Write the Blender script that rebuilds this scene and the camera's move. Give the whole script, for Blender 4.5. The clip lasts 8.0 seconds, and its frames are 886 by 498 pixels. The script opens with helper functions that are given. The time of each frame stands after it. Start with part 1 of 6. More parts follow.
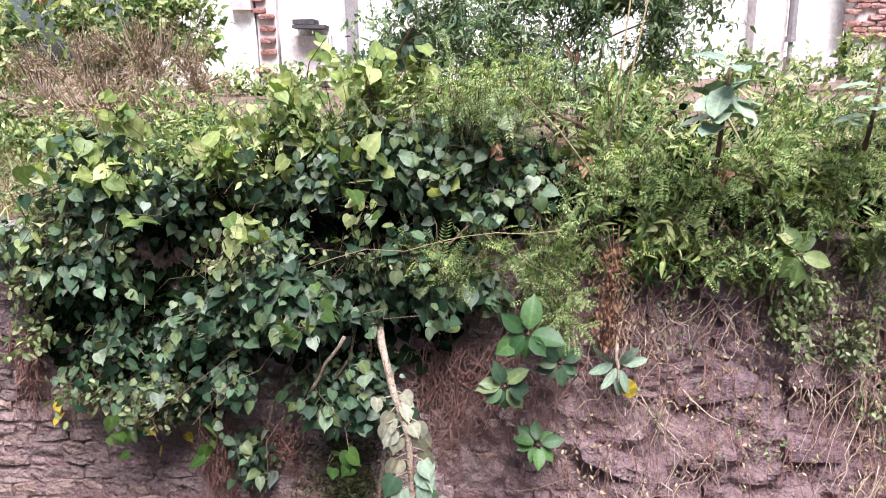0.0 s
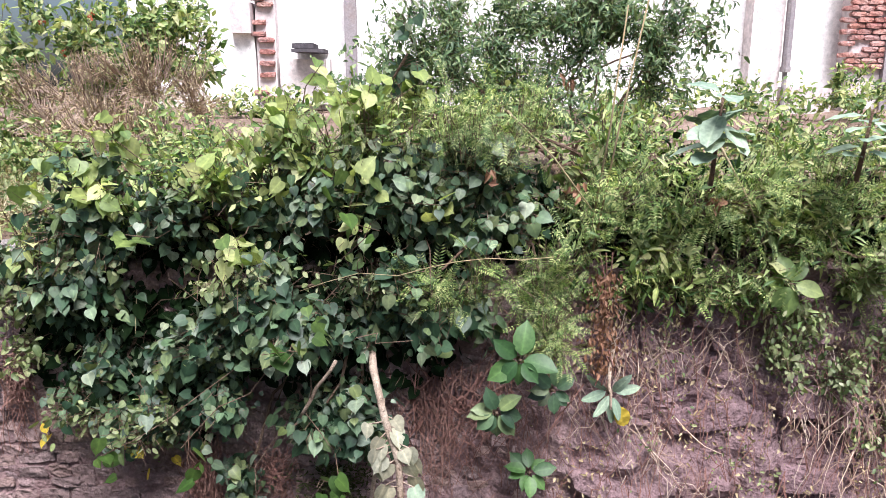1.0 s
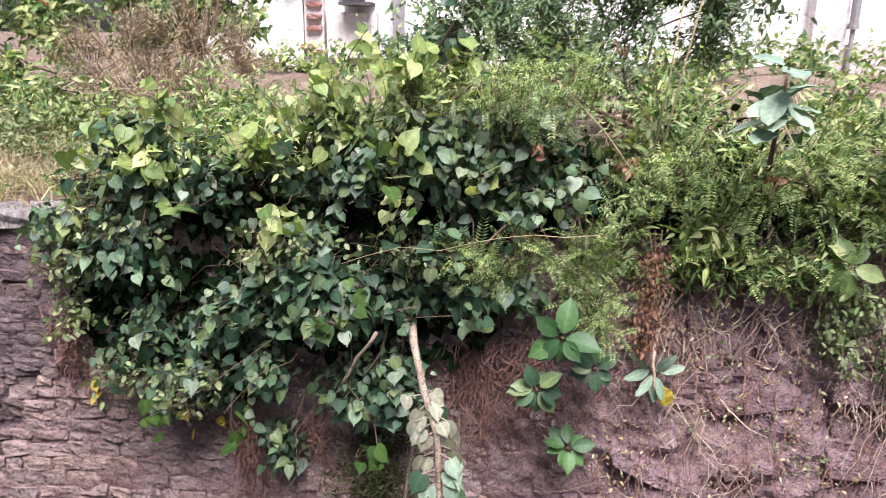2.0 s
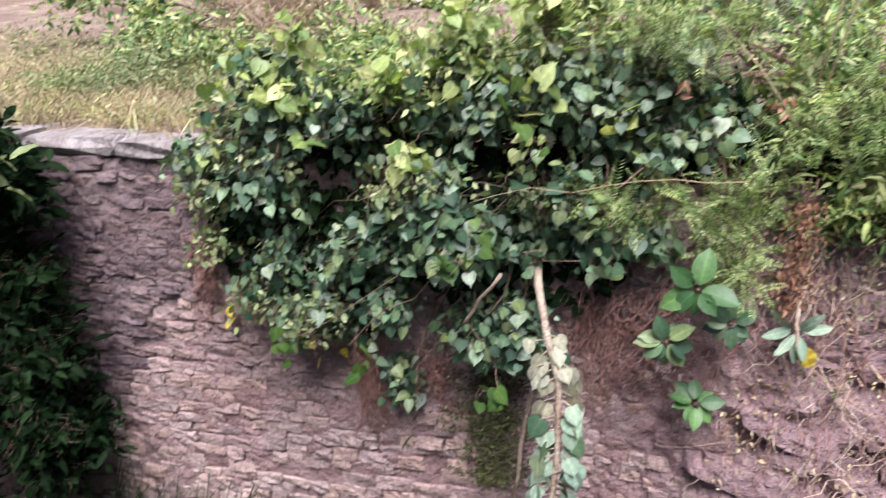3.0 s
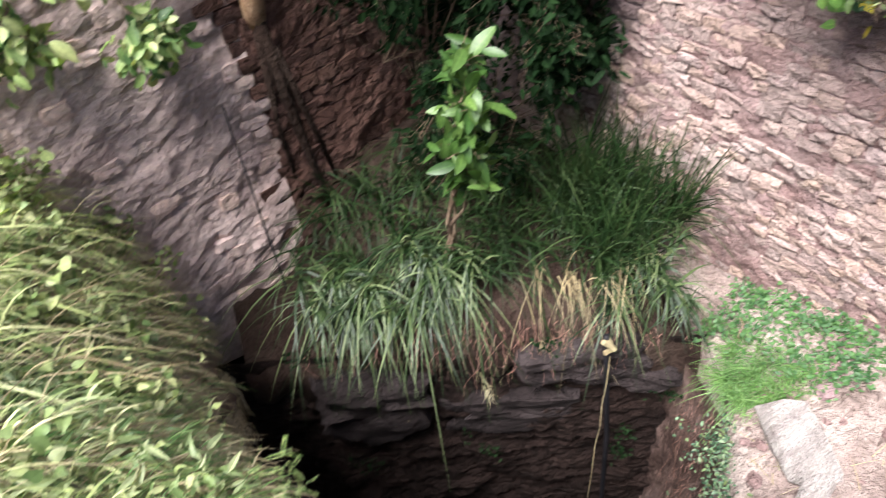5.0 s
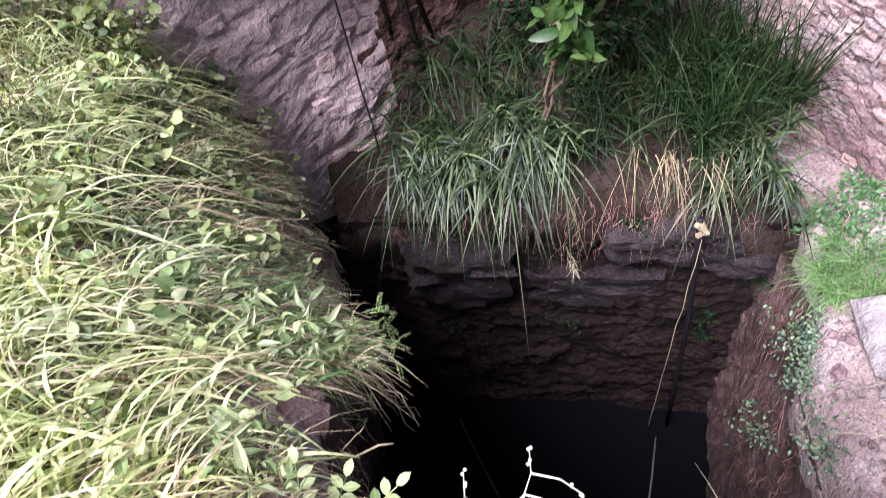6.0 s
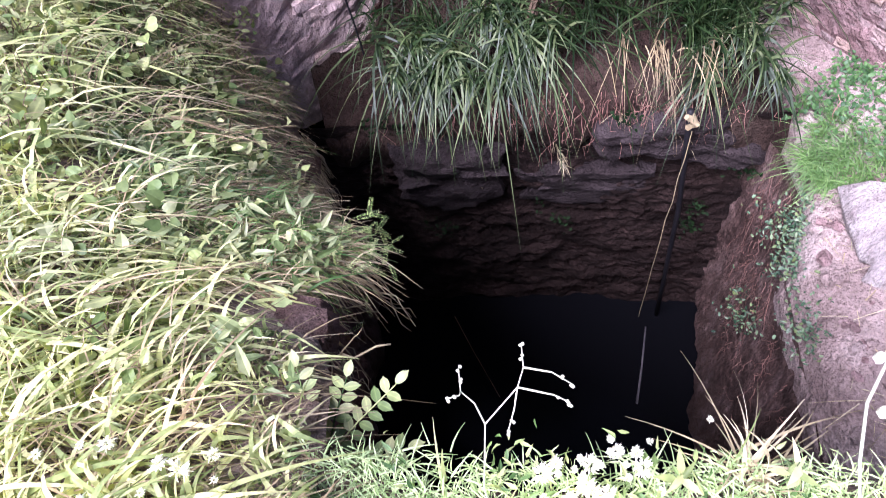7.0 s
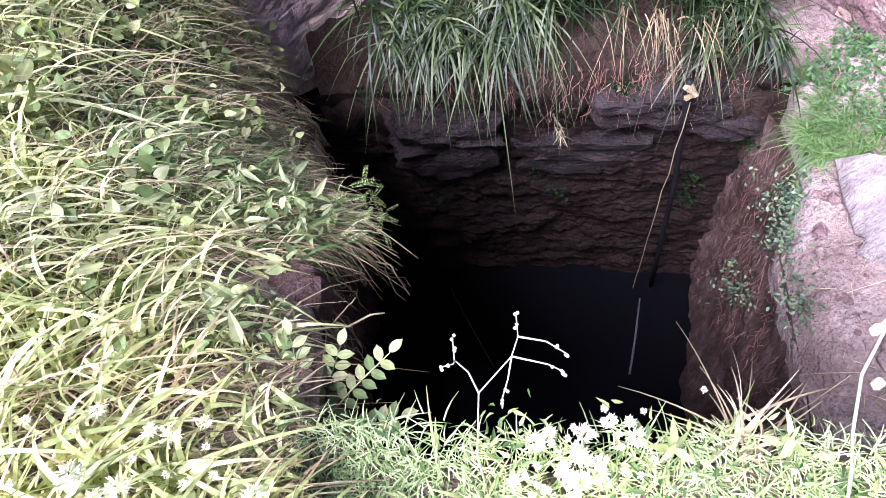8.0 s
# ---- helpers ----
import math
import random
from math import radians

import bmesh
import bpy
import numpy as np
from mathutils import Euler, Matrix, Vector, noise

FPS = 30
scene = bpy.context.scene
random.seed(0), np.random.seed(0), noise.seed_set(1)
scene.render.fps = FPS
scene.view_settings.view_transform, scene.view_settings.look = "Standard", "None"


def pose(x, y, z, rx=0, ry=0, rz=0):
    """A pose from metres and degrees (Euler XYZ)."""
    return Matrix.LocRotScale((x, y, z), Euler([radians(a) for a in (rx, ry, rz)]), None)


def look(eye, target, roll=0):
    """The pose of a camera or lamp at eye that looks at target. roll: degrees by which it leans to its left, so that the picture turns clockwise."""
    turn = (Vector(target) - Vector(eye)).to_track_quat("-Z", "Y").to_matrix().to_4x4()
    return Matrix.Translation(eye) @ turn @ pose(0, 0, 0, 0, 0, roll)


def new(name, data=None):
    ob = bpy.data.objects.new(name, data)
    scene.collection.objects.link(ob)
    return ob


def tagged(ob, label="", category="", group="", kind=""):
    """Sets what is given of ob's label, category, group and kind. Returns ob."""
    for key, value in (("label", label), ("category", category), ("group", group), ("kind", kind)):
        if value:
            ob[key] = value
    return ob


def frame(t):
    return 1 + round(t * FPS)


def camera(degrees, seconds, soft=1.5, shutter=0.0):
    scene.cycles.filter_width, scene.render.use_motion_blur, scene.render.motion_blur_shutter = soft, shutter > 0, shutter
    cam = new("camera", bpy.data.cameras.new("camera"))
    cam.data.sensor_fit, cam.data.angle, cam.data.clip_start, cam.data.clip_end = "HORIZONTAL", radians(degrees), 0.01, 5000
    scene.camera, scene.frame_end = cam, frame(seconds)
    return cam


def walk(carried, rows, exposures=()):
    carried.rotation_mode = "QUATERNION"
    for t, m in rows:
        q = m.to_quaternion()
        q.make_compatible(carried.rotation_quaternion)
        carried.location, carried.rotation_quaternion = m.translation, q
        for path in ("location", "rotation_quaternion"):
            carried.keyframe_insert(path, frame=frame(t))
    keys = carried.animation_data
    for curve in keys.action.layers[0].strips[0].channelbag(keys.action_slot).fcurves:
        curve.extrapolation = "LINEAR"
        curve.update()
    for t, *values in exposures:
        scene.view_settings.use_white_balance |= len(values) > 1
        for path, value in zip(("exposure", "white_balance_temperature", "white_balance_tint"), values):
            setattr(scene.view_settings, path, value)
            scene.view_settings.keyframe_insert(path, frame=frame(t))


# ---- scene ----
cam = camera(62.3, 8.0, soft=0.5, shutter=0.38)

PATH = [
    (0, (-0.077, -0.181, 1.454), (1.86, -0.207, 0.958), -0.8),
    (0.5, (-0.078, -0.194, 1.466), (1.871, -0.242, 1.022), -0.4),
    (1, (-0.074, -0.196, 1.46), (1.878, -0.232, 1.026), -0.0),
    (1.2, (-0.071, -0.191, 1.455), (1.88, -0.221, 1.016), 0.2),
    (2.3, (0.036, -0.199, 1.558), (1.934, -0.054, 0.947), 0.5),
    (2.5, (0.051, -0.185, 1.557), (1.937, 0.008, 0.921), 0.5),
    (3, (0.071, -0.131, 1.509), (1.902, 0.251, 0.798), -0.3),
    (3.5, (0.055, 0.009, 1.459), (1.768, 0.571, 0.592), -0.8),
    (4, (0.051, 0.087, 1.393), (1.564, 0.871, 0.346), -1.6),
    (4.5, (0.091, 0.166, 1.368), (1.246, 1.166, 0.077), -4.4),
    (5, (0.052, 0.221, 1.343), (0.91, 1.337, -0.077), -7.2),
    (5.2, (0.014, 0.229, 1.342), (0.779, 1.37, -0.111), -8.1),
    (6.3, (0.014, 0.237, 1.362), (0.445, 1.252, -0.306), -15.2),
    (6.5, (0.015, 0.236, 1.365), (0.424, 1.213, -0.331), -16.3),
    (7, (0.017, 0.234, 1.365), (0.374, 1.115, -0.395), -18.1),
    (7.5, (0.017, 0.236, 1.358), (0.356, 1.065, -0.430), -18.1),
    (8, (0.018, 0.237, 1.350), (0.336, 1.056, -0.446), -18.4),
]
walk(cam, [(t, look(eye, target, roll)) for t, eye, target, roll in PATH],
     exposures=[(0, 1.33, 5950, 15), (2.5, 1.25, 6000, 15), (3.0, 1.4, 5950, 15), (3.5, 1.9, 5850, 16), (4.2, 2.2, 6050, 15), (5.2, 2.0, 6150, 3), (6.3, 1.95, 5450, 28), (8.0, 2.0, 5450, 29)])

# ---- daylight: bright haze, a veiled sun high to the left ----
SUN_UP, SUN_SIDE = radians(62), radians(257)
world = bpy.data.worlds.new("hazy_sky")
scene.world = world
world.use_nodes = True
wn = world.node_tree
sky = wn.nodes.new("ShaderNodeTexSky")
sky.sky_type, sky.sun_disc = "NISHITA", False
sky.sun_elevation, sky.sun_rotation = SUN_UP, SUN_SIDE
sky.air_density, sky.dust_density, sky.ozone_density = 1.0, 4.0, 1.0
wn.nodes["Background"].inputs[1].default_value = 0.05
wn.links.new(sky.outputs[0], wn.nodes["Background"].inputs[0])
lamp = bpy.data.lights.new("sun", "SUN")
lamp.energy, lamp.angle, lamp.color = 5.0, radians(34), (1.0, 0.95, 0.89)
sun = new("sun", lamp)
toward = Vector((math.sin(SUN_SIDE) * math.cos(SUN_UP), math.cos(SUN_SIDE) * math.cos(SUN_UP), math.sin(SUN_UP)))
sun.matrix_world = look(toward * 60, (0, 0, 0))

# ---- materials ----


def shader(name):
    m = bpy.data.materials.new(name)
    m.use_nodes = True
    return m, m.node_tree, m.node_tree.nodes["Principled BSDF"]


def put(nt, node, **values):
    n = nt.nodes.new(node)
    for key, value in values.items():
        n.inputs[key.replace("_", " ")].default_value = value
    return n


def ramp(nt, source, stops):
    r = nt.nodes.new("ShaderNodeValToRGB")
    el = r.color_ramp.elements
    while len(el) < len(stops):
        el.new(0.5)
    for e, (at, c) in zip(el, stops):
        e.position, e.color = at, (*c, 1)
    nt.links.new(source, r.inputs[0])
    return r.outputs[0]


def mixed(nt, way, fac, a, b):
    n = nt.nodes.new("ShaderNodeMix")
    n.data_type, n.blend_type = "RGBA", way
    for k, v in ((0, fac), (6, a), (7, b)):
        if isinstance(v, bpy.types.NodeSocket):
            nt.links.new(v, n.inputs[k])
        else:
            n.inputs[k].default_value = v if k == 0 else (*v, 1)
    return n.outputs[2]


def rough_stuff(name, tones, stain=(0.05, 0.045, 0.04), size=6.0, stretch=(1, 1, 1), stains=0.5, bump=0.5, rough=0.9, each=0.0):
    """Stone, earth, plaster: a broad tone, a fine grain, stains with a shape of their own, and relief. each: how far the tone differs from piece to piece."""
    m, nt, p = shader(name)
    mp = nt.nodes.new("ShaderNodeMapping")
    geo = nt.nodes.new("ShaderNodeNewGeometry")
    nt.links.new(geo.outputs["Position"], mp.inputs[0])
    mp.inputs["Scale"].default_value = stretch
    broad = put(nt, "ShaderNodeTexNoise", Scale=size * 0.35, Detail=4.0, Roughness=0.6)
    grain = put(nt, "ShaderNodeTexNoise", Scale=size * 6, Detail=6.0, Roughness=0.7)
    spots = put(nt, "ShaderNodeTexNoise", Scale=size * 0.5, Detail=7.0, Roughness=0.75)
    for n in (broad, grain, spots):
        nt.links.new(mp.outputs[0], n.inputs["Vector"])
    col = ramp(nt, broad.outputs[0], [(0.3 + 0.4 * k / max(1, len(tones) - 1), c) for k, c in enumerate(tones)])
    g = ramp(nt, grain.outputs[0], [(0.3, (0.55, 0.55, 0.55)), (0.7, (1.25, 1.22, 1.2))])
    col = mixed(nt, "MULTIPLY", 0.8, col, g)
    mask = ramp(nt, spots.outputs[0], [(0.5, (0, 0, 0)), (0.68, (1, 1, 1))])
    scale = nt.nodes.new("ShaderNodeMath")
    scale.operation = "MULTIPLY"
    nt.links.new(mask, scale.inputs[0])
    scale.inputs[1].default_value = stains
    col = mixed(nt, "MIX", scale.outputs[0], col, stain)
    if each:
        info = nt.nodes.new("ShaderNodeObjectInfo")
        add = nt.nodes.new("ShaderNodeMath")
        add.operation = "ADD"
        nt.links.new(info.outputs["Random"], add.inputs[0])
        nt.links.new(geo.outputs["Random Per Island"], add.inputs[1])
        fr = nt.nodes.new("ShaderNodeMath")
        fr.operation = "FRACT"
        nt.links.new(add.outputs[0], fr.inputs[0])
        tint = ramp(nt, fr.outputs[0], [(0.0, (0.6, 0.58, 0.62)), (0.35, (1.0, 0.93, 0.95)), (0.6, (1.12, 0.98, 0.85)), (0.8, (0.95, 0.9, 1.0)), (1.0, (1.35, 1.25, 1.2))])
        col = mixed(nt, "MULTIPLY", each, col, tint)
    nt.links.new(col, p.inputs["Base Color"])
    p.inputs["Roughness"].default_value = rough
    p.inputs["Specular IOR Level"].default_value = 0.12
    b = put(nt, "ShaderNodeBump", Strength=bump, Distance=0.02)
    nt.links.new(grain.outputs[0], b.inputs["Height"])
    lumps = put(nt, "ShaderNodeTexNoise", Scale=size * 2.2, Detail=4.0, Roughness=0.6)
    nt.links.new(mp.outputs[0], lumps.inputs["Vector"])
    b2 = put(nt, "ShaderNodeBump", Strength=min(1.0, bump), Distance=0.06)
    nt.links.new(lumps.outputs[0], b2.inputs["Height"])
    nt.links.new(b.outputs[0], b2.inputs["Normal"])
    nt.links.new(b2.outputs[0], p.inputs["Normal"])
    return m


def leafy(name, tones, rough=0.5, through_light=0.3, spec=0.4, patch=3.0):
    """Leaves: tones that differ from leaf to leaf, light that comes through, a waxy gloss."""
    m, nt, p = shader(name)
    geo = nt.nodes.new("ShaderNodeNewGeometry")
    info = nt.nodes.new("ShaderNodeObjectInfo")
    add = nt.nodes.new("ShaderNodeMath")
    add.operation = "ADD"
    nt.links.new(geo.outputs["Random Per Island"], add.inputs[0])
    nt.links.new(info.outputs["Random"], add.inputs[1])
    fr = nt.nodes.new("ShaderNodeMath")
    fr.operation = "FRACT"
    nt.links.new(add.outputs[0], fr.inputs[0])
    col = ramp(nt, fr.outputs[0], [(k / max(1, len(tones) - 1), c) for k, c in enumerate(tones)])
    n = put(nt, "ShaderNodeTexNoise", Scale=patch, Detail=5.0)
    nt.links.new(geo.outputs["Position"], n.inputs["Vector"])
    col = mixed(nt, "MULTIPLY", 0.7, col, ramp(nt, n.outputs[0], [(0.3, (0.65, 0.7, 0.75)), (0.7, (1.3, 1.25, 1.1))]))
    at = nt.nodes.new("ShaderNodeAttribute")
    at.attribute_name = "rib"
    thin = nt.nodes.new("ShaderNodeMath")
    thin.operation = "POWER"
    nt.links.new(at.outputs["Fac"], thin.inputs[0])
    thin.inputs[1].default_value = 7.0
    vein = nt.nodes.new("ShaderNodeMath")
    vein.operation = "MULTIPLY"
    nt.links.new(thin.outputs[0], vein.inputs[0])
    vein.inputs[1].default_value = 0.55
    col = mixed(nt, "MIX", vein.outputs[0], col, mixed(nt, "MULTIPLY", 1.0, (1.9, 1.8, 1.7), col))
    mott = put(nt, "ShaderNodeTexNoise", Scale=55.0, Detail=3.0)
    nt.links.new(geo.outputs["Position"], mott.inputs["Vector"])
    col = mixed(nt, "MULTIPLY", 0.6, col, ramp(nt, mott.outputs[0], [(0.35, (0.7, 0.72, 0.7)), (0.65, (1.25, 1.22, 1.2))]))
    nt.links.new(col, p.inputs["Base Color"])
    p.inputs["Roughness"].default_value = rough
    p.inputs["Specular IOR Level"].default_value = spec
    t = nt.nodes.new("ShaderNodeBsdfTranslucent")
    nt.links.new(mixed(nt, "MULTIPLY", 1.0, col, (1.4, 1.5, 0.7)), t.inputs[0])
    mix = nt.nodes.new("ShaderNodeMixShader")
    mix.inputs[0].default_value = through_light
    nt.links.new(p.outputs[0], mix.inputs[1])
    nt.links.new(t.outputs[0], mix.inputs[2])
    nt.links.new(mix.outputs[0], nt.nodes["Material Output"].inputs[0])
    return m


STONE = rough_stuff("weathered_pink_stone", [(0.27, 0.20, 0.195), (0.36, 0.275, 0.262), (0.43, 0.345, 0.328)], stain=(0.13, 0.095, 0.088), size=7, stains=0.45, bump=1.0, each=0.6)
GREY_STONE = rough_stuff("grey_slab_stone", [(0.19, 0.13, 0.138), (0.27, 0.19, 0.2), (0.33, 0.245, 0.252)], stain=(0.16, 0.095, 0.088), size=6, stains=0.5, bump=1.0, each=0.5)
MORTAR = rough_stuff("earth_mortar", [(0.19, 0.118, 0.118), (0.27, 0.18, 0.182), (0.34, 0.245, 0.25)], stain=(0.09, 0.06, 0.055), size=8, stains=0.5, bump=1.0)
RED_EARTH = rough_stuff("red_earth", [(0.19, 0.137, 0.13), (0.31, 0.236, 0.225), (0.43, 0.35, 0.338)], stain=(0.09, 0.064, 0.057), size=9, stains=0.6, bump=1.0)
# far shaft rock and shelves: damp, and near black for the shaft's shade
SHAFT_ROCK = rough_stuff("damp_shaded_shaft_rock", [(0.0075, 0.0038, 0.0035), (0.016, 0.0088, 0.008), (0.03, 0.0175, 0.0158)], stain=(0.009, 0.005, 0.0045), size=6, stretch=(1, 1, 1.8), stains=0.5, bump=1.0, rough=0.8)
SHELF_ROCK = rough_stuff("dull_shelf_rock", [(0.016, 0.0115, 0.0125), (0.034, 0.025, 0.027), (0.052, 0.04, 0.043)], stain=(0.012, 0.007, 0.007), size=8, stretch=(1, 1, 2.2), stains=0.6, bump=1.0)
SHAFT_SIDE = rough_stuff("streaked_shaft_side", [(0.06, 0.034, 0.03), (0.112, 0.069, 0.062), (0.18, 0.122, 0.114)], stain=(0.04, 0.024, 0.02), size=8, stretch=(2.2, 2.2, 0.6), stains=0.7, bump=1.0)
GREY_WALL = rough_stuff("grey_rubble_wall", [(0.456, 0.3355, 0.3245), (0.588, 0.451, 0.4345), (0.672, 0.528, 0.506)], stain=(0.18, 0.13, 0.12), size=5, stains=0.4, bump=0.8, each=0.4)
# far ledge earth and trunk roots: brown, lowered in tone for the ledge's shade
BROWN_EARTH = rough_stuff("dark_brown_earth", [(0.0225, 0.012, 0.01), (0.0375, 0.0225, 0.0185), (0.06, 0.04, 0.033)], stain=(0.025, 0.015, 0.012), size=9, stains=0.6, bump=1.0)
# damp red-brown corner stone, darkened further for the corner's shade
RED_STONE = rough_stuff("damp_shaded_red_stone", [(0.062, 0.03224, 0.02728), (0.1054, 0.05828, 0.0496), (0.1426, 0.0868, 0.0744)], stain=(0.04, 0.022, 0.02), size=7, stains=0.6, bump=1.0, each=0.5)
END_STONE = rough_stuff("dark_purple_end_stone", [(0.119, 0.0875, 0.0945), (0.175, 0.133, 0.14), (0.224, 0.175, 0.175)], stain=(0.08, 0.055, 0.06), size=7, stains=0.6, bump=1.0, each=0.5)
SOIL = rough_stuff("bank_soil", [(0.12, 0.082, 0.064), (0.21, 0.152, 0.125), (0.29, 0.225, 0.19)], stain=(0.08, 0.07, 0.04), size=5, stains=0.5, bump=1.0)
PLASTER = rough_stuff("white_plaster", [(0.84, 0.83, 0.83), (0.88, 0.87, 0.87), (0.9, 0.89, 0.89)], stain=(0.7, 0.66, 0.66), size=1.6, stains=0.2, bump=0.15)
PLASTER_PINK = rough_stuff("stained_plaster", [(0.52, 0.46, 0.47), (0.62, 0.56, 0.56), (0.70, 0.65, 0.64)], stain=(0.42, 0.34, 0.33), size=2.0, stains=0.4, bump=0.2)
BRICK = rough_stuff("old_brick", [(0.27, 0.125, 0.1148), (0.36, 0.1875, 0.162), (0.42, 0.275, 0.2565)], stain=(0.5, 0.42, 0.4), size=9, stains=0.65, bump=0.6, each=0.5)
PALE_SLAB = rough_stuff("pale_slab", [(0.30, 0.26, 0.26), (0.44, 0.39, 0.39), (0.54, 0.50, 0.50)], stain=(0.2, 0.15, 0.15), size=9, stretch=(1, 3, 1), stains=0.9, bump=0.9)
DARK_SLAB = rough_stuff("dark_slab", [(0.07, 0.065, 0.075), (0.11, 0.10, 0.11)], size=6, stains=0.2, bump=0.3)
BARK = rough_stuff("pale_bark", [(0.30, 0.22, 0.16), (0.42, 0.33, 0.26), (0.5, 0.42, 0.34)], stain=(0.16, 0.11, 0.08), size=22, stains=0.4, bump=0.6)
DARK_BARK = rough_stuff("brown_bark", [(0.10, 0.065, 0.045), (0.16, 0.11, 0.08), (0.22, 0.16, 0.12)], stain=(0.06, 0.04, 0.03), size=22, stains=0.4, bump=0.6)
TRUNK = rough_stuff("orange_brown_bark", [(0.30, 0.16, 0.09), (0.42, 0.25, 0.15), (0.50, 0.33, 0.22)], stain=(0.12, 0.06, 0.04), size=14, stains=0.4, bump=0.6)
ROOT = rough_stuff("red_brown_roots", [(0.15, 0.075, 0.06), (0.24, 0.13, 0.11), (0.30, 0.18, 0.15)], stain=(0.06, 0.035, 0.03), size=20, stains=0.3, bump=0.4)
BLACK_PIPE = rough_stuff("black_hose", [(0.006, 0.006, 0.008), (0.012, 0.011, 0.014)], stain=(0.03, 0.025, 0.025), size=15, stains=0.2, bump=0.1, rough=0.5)
PIPE_GREY = rough_stuff("grey_pipe_paint", [(0.24, 0.22, 0.24), (0.31, 0.29, 0.30)], stain=(0.2, 0.13, 0.1), size=6, stains=0.4, bump=0.1, rough=0.6)

PEEPAL = leafy("peepal_leaf", [(0.012, 0.03, 0.016), (0.022, 0.05, 0.028), (0.036, 0.072, 0.04), (0.056, 0.098, 0.052), (0.095, 0.15, 0.085), (0.10, 0.13, 0.045), (0.15, 0.19, 0.15)], rough=0.5, through_light=0.16, spec=0.4)
PEEPAL_YOUNG = leafy("young_peepal_leaf", [(0.09, 0.15, 0.05), (0.19, 0.255, 0.085), (0.32, 0.37, 0.15), (0.45, 0.47, 0.25)], rough=0.45, through_light=0.4)
BROAD = leafy("broad_leaf", [(0.028, 0.072, 0.027), (0.048, 0.108, 0.036), (0.072, 0.144, 0.045)], rough=0.5, through_light=0.3)
DUSTY = leafy("dusty_milkweed_leaf", [(0.17, 0.24, 0.19), (0.24, 0.31, 0.25)], rough=0.75, through_light=0.15, spec=0.2)
DRY_LEAF = leafy("withered_leaf", [(0.22, 0.21, 0.15), (0.32, 0.31, 0.24), (0.38, 0.38, 0.30)], rough=0.75, through_light=0.2, spec=0.2)
RED_PETAL = leafy("red_petal", [(0.28, 0.042, 0.021), (0.35, 0.07, 0.035)], rough=0.6)
YELLOW = leafy("yellow_leaf", [(0.42, 0.34, 0.05), (0.52, 0.40, 0.06)], rough=0.5, through_light=0.35)
RUST = leafy("rust_leaf", [(0.15, 0.075, 0.05), (0.22, 0.11, 0.07), (0.3, 0.17, 0.11)], rough=0.7, through_light=0.2)
WEED = leafy("weed_leaf", [(0.034, 0.07, 0.023), (0.088, 0.155, 0.05), (0.19, 0.265, 0.10), (0.32, 0.37, 0.165), (0.40, 0.40, 0.22)], rough=0.55, through_light=0.33)
LEAFY_WEED = leafy("bank_weed_leaf", [(0.075, 0.115, 0.038), (0.125, 0.17, 0.06), (0.2, 0.235, 0.095), (0.29, 0.30, 0.16)], rough=0.55, through_light=0.3)
PALE_LEAF = leafy("pale_lance_leaf", [(0.055, 0.085, 0.03), (0.11, 0.15, 0.06), (0.2, 0.235, 0.115), (0.3, 0.32, 0.19)], rough=0.5, through_light=0.3)
GREEN_BLADE = leafy("green_ledge_blade", [(0.05, 0.105, 0.03), (0.09, 0.17, 0.05), (0.16, 0.25, 0.09)], rough=0.5, through_light=0.3)
FERNY = leafy("narrow_leaf", [(0.03, 0.065, 0.02), (0.085, 0.15, 0.045), (0.18, 0.26, 0.085), (0.34, 0.41, 0.165), (0.46, 0.48, 0.25)], rough=0.5, through_light=0.35)
# leaves near black: the shade inside the foliage is put into the colour
DARK_LEAF = leafy("shade_dark_leaf", [(0.003, 0.0078, 0.003), (0.0054, 0.0132, 0.0048), (0.0096, 0.021, 0.0078)], rough=0.6, through_light=0.1, spec=0.04)
BRIGHT_LEAF = leafy("bright_shrub_leaf", [(0.022, 0.052, 0.012), (0.045, 0.09, 0.02), (0.085, 0.14, 0.036)], rough=0.45, through_light=0.35)
# corner grass: the corner's shade is put into these near-black tones
SHADE_GRASS = leafy("shade_dark_grass_blade", [(0.005, 0.012, 0.004), (0.011, 0.024, 0.008), (0.022, 0.042, 0.014), (0.05, 0.07, 0.03)], rough=0.5, through_light=0.2, spec=0.12)
GRASS = leafy("grass_blade", [(0.17, 0.215, 0.08), (0.31, 0.35, 0.15), (0.48, 0.49, 0.255), (0.64, 0.60, 0.37)], rough=0.5, through_light=0.33)
# same grass for the far ledge, with the shade there painted into its tones
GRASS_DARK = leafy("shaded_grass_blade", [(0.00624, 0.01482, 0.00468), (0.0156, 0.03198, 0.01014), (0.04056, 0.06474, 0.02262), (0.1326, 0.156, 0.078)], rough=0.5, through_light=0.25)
LAWN = leafy("short_grass_blade", [(0.20, 0.28, 0.12), (0.32, 0.41, 0.20), (0.46, 0.53, 0.33)], rough=0.55, through_light=0.3)
STRAW = leafy("dry_straw", [(0.24, 0.19, 0.12), (0.36, 0.30, 0.20), (0.48, 0.42, 0.31)], rough=0.8, through_light=0.15, spec=0.15)
BROWN_DRY = leafy("brown_dry_twigs", [(0.17, 0.125, 0.08), (0.29, 0.23, 0.145), (0.42, 0.355, 0.245)], rough=0.85, through_light=0.1, spec=0.1)
MOSS = leafy("olive_moss", [(0.03, 0.036, 0.014), (0.06, 0.068, 0.028), (0.10, 0.105, 0.05)], rough=0.8, through_light=0.1, spec=0.1)
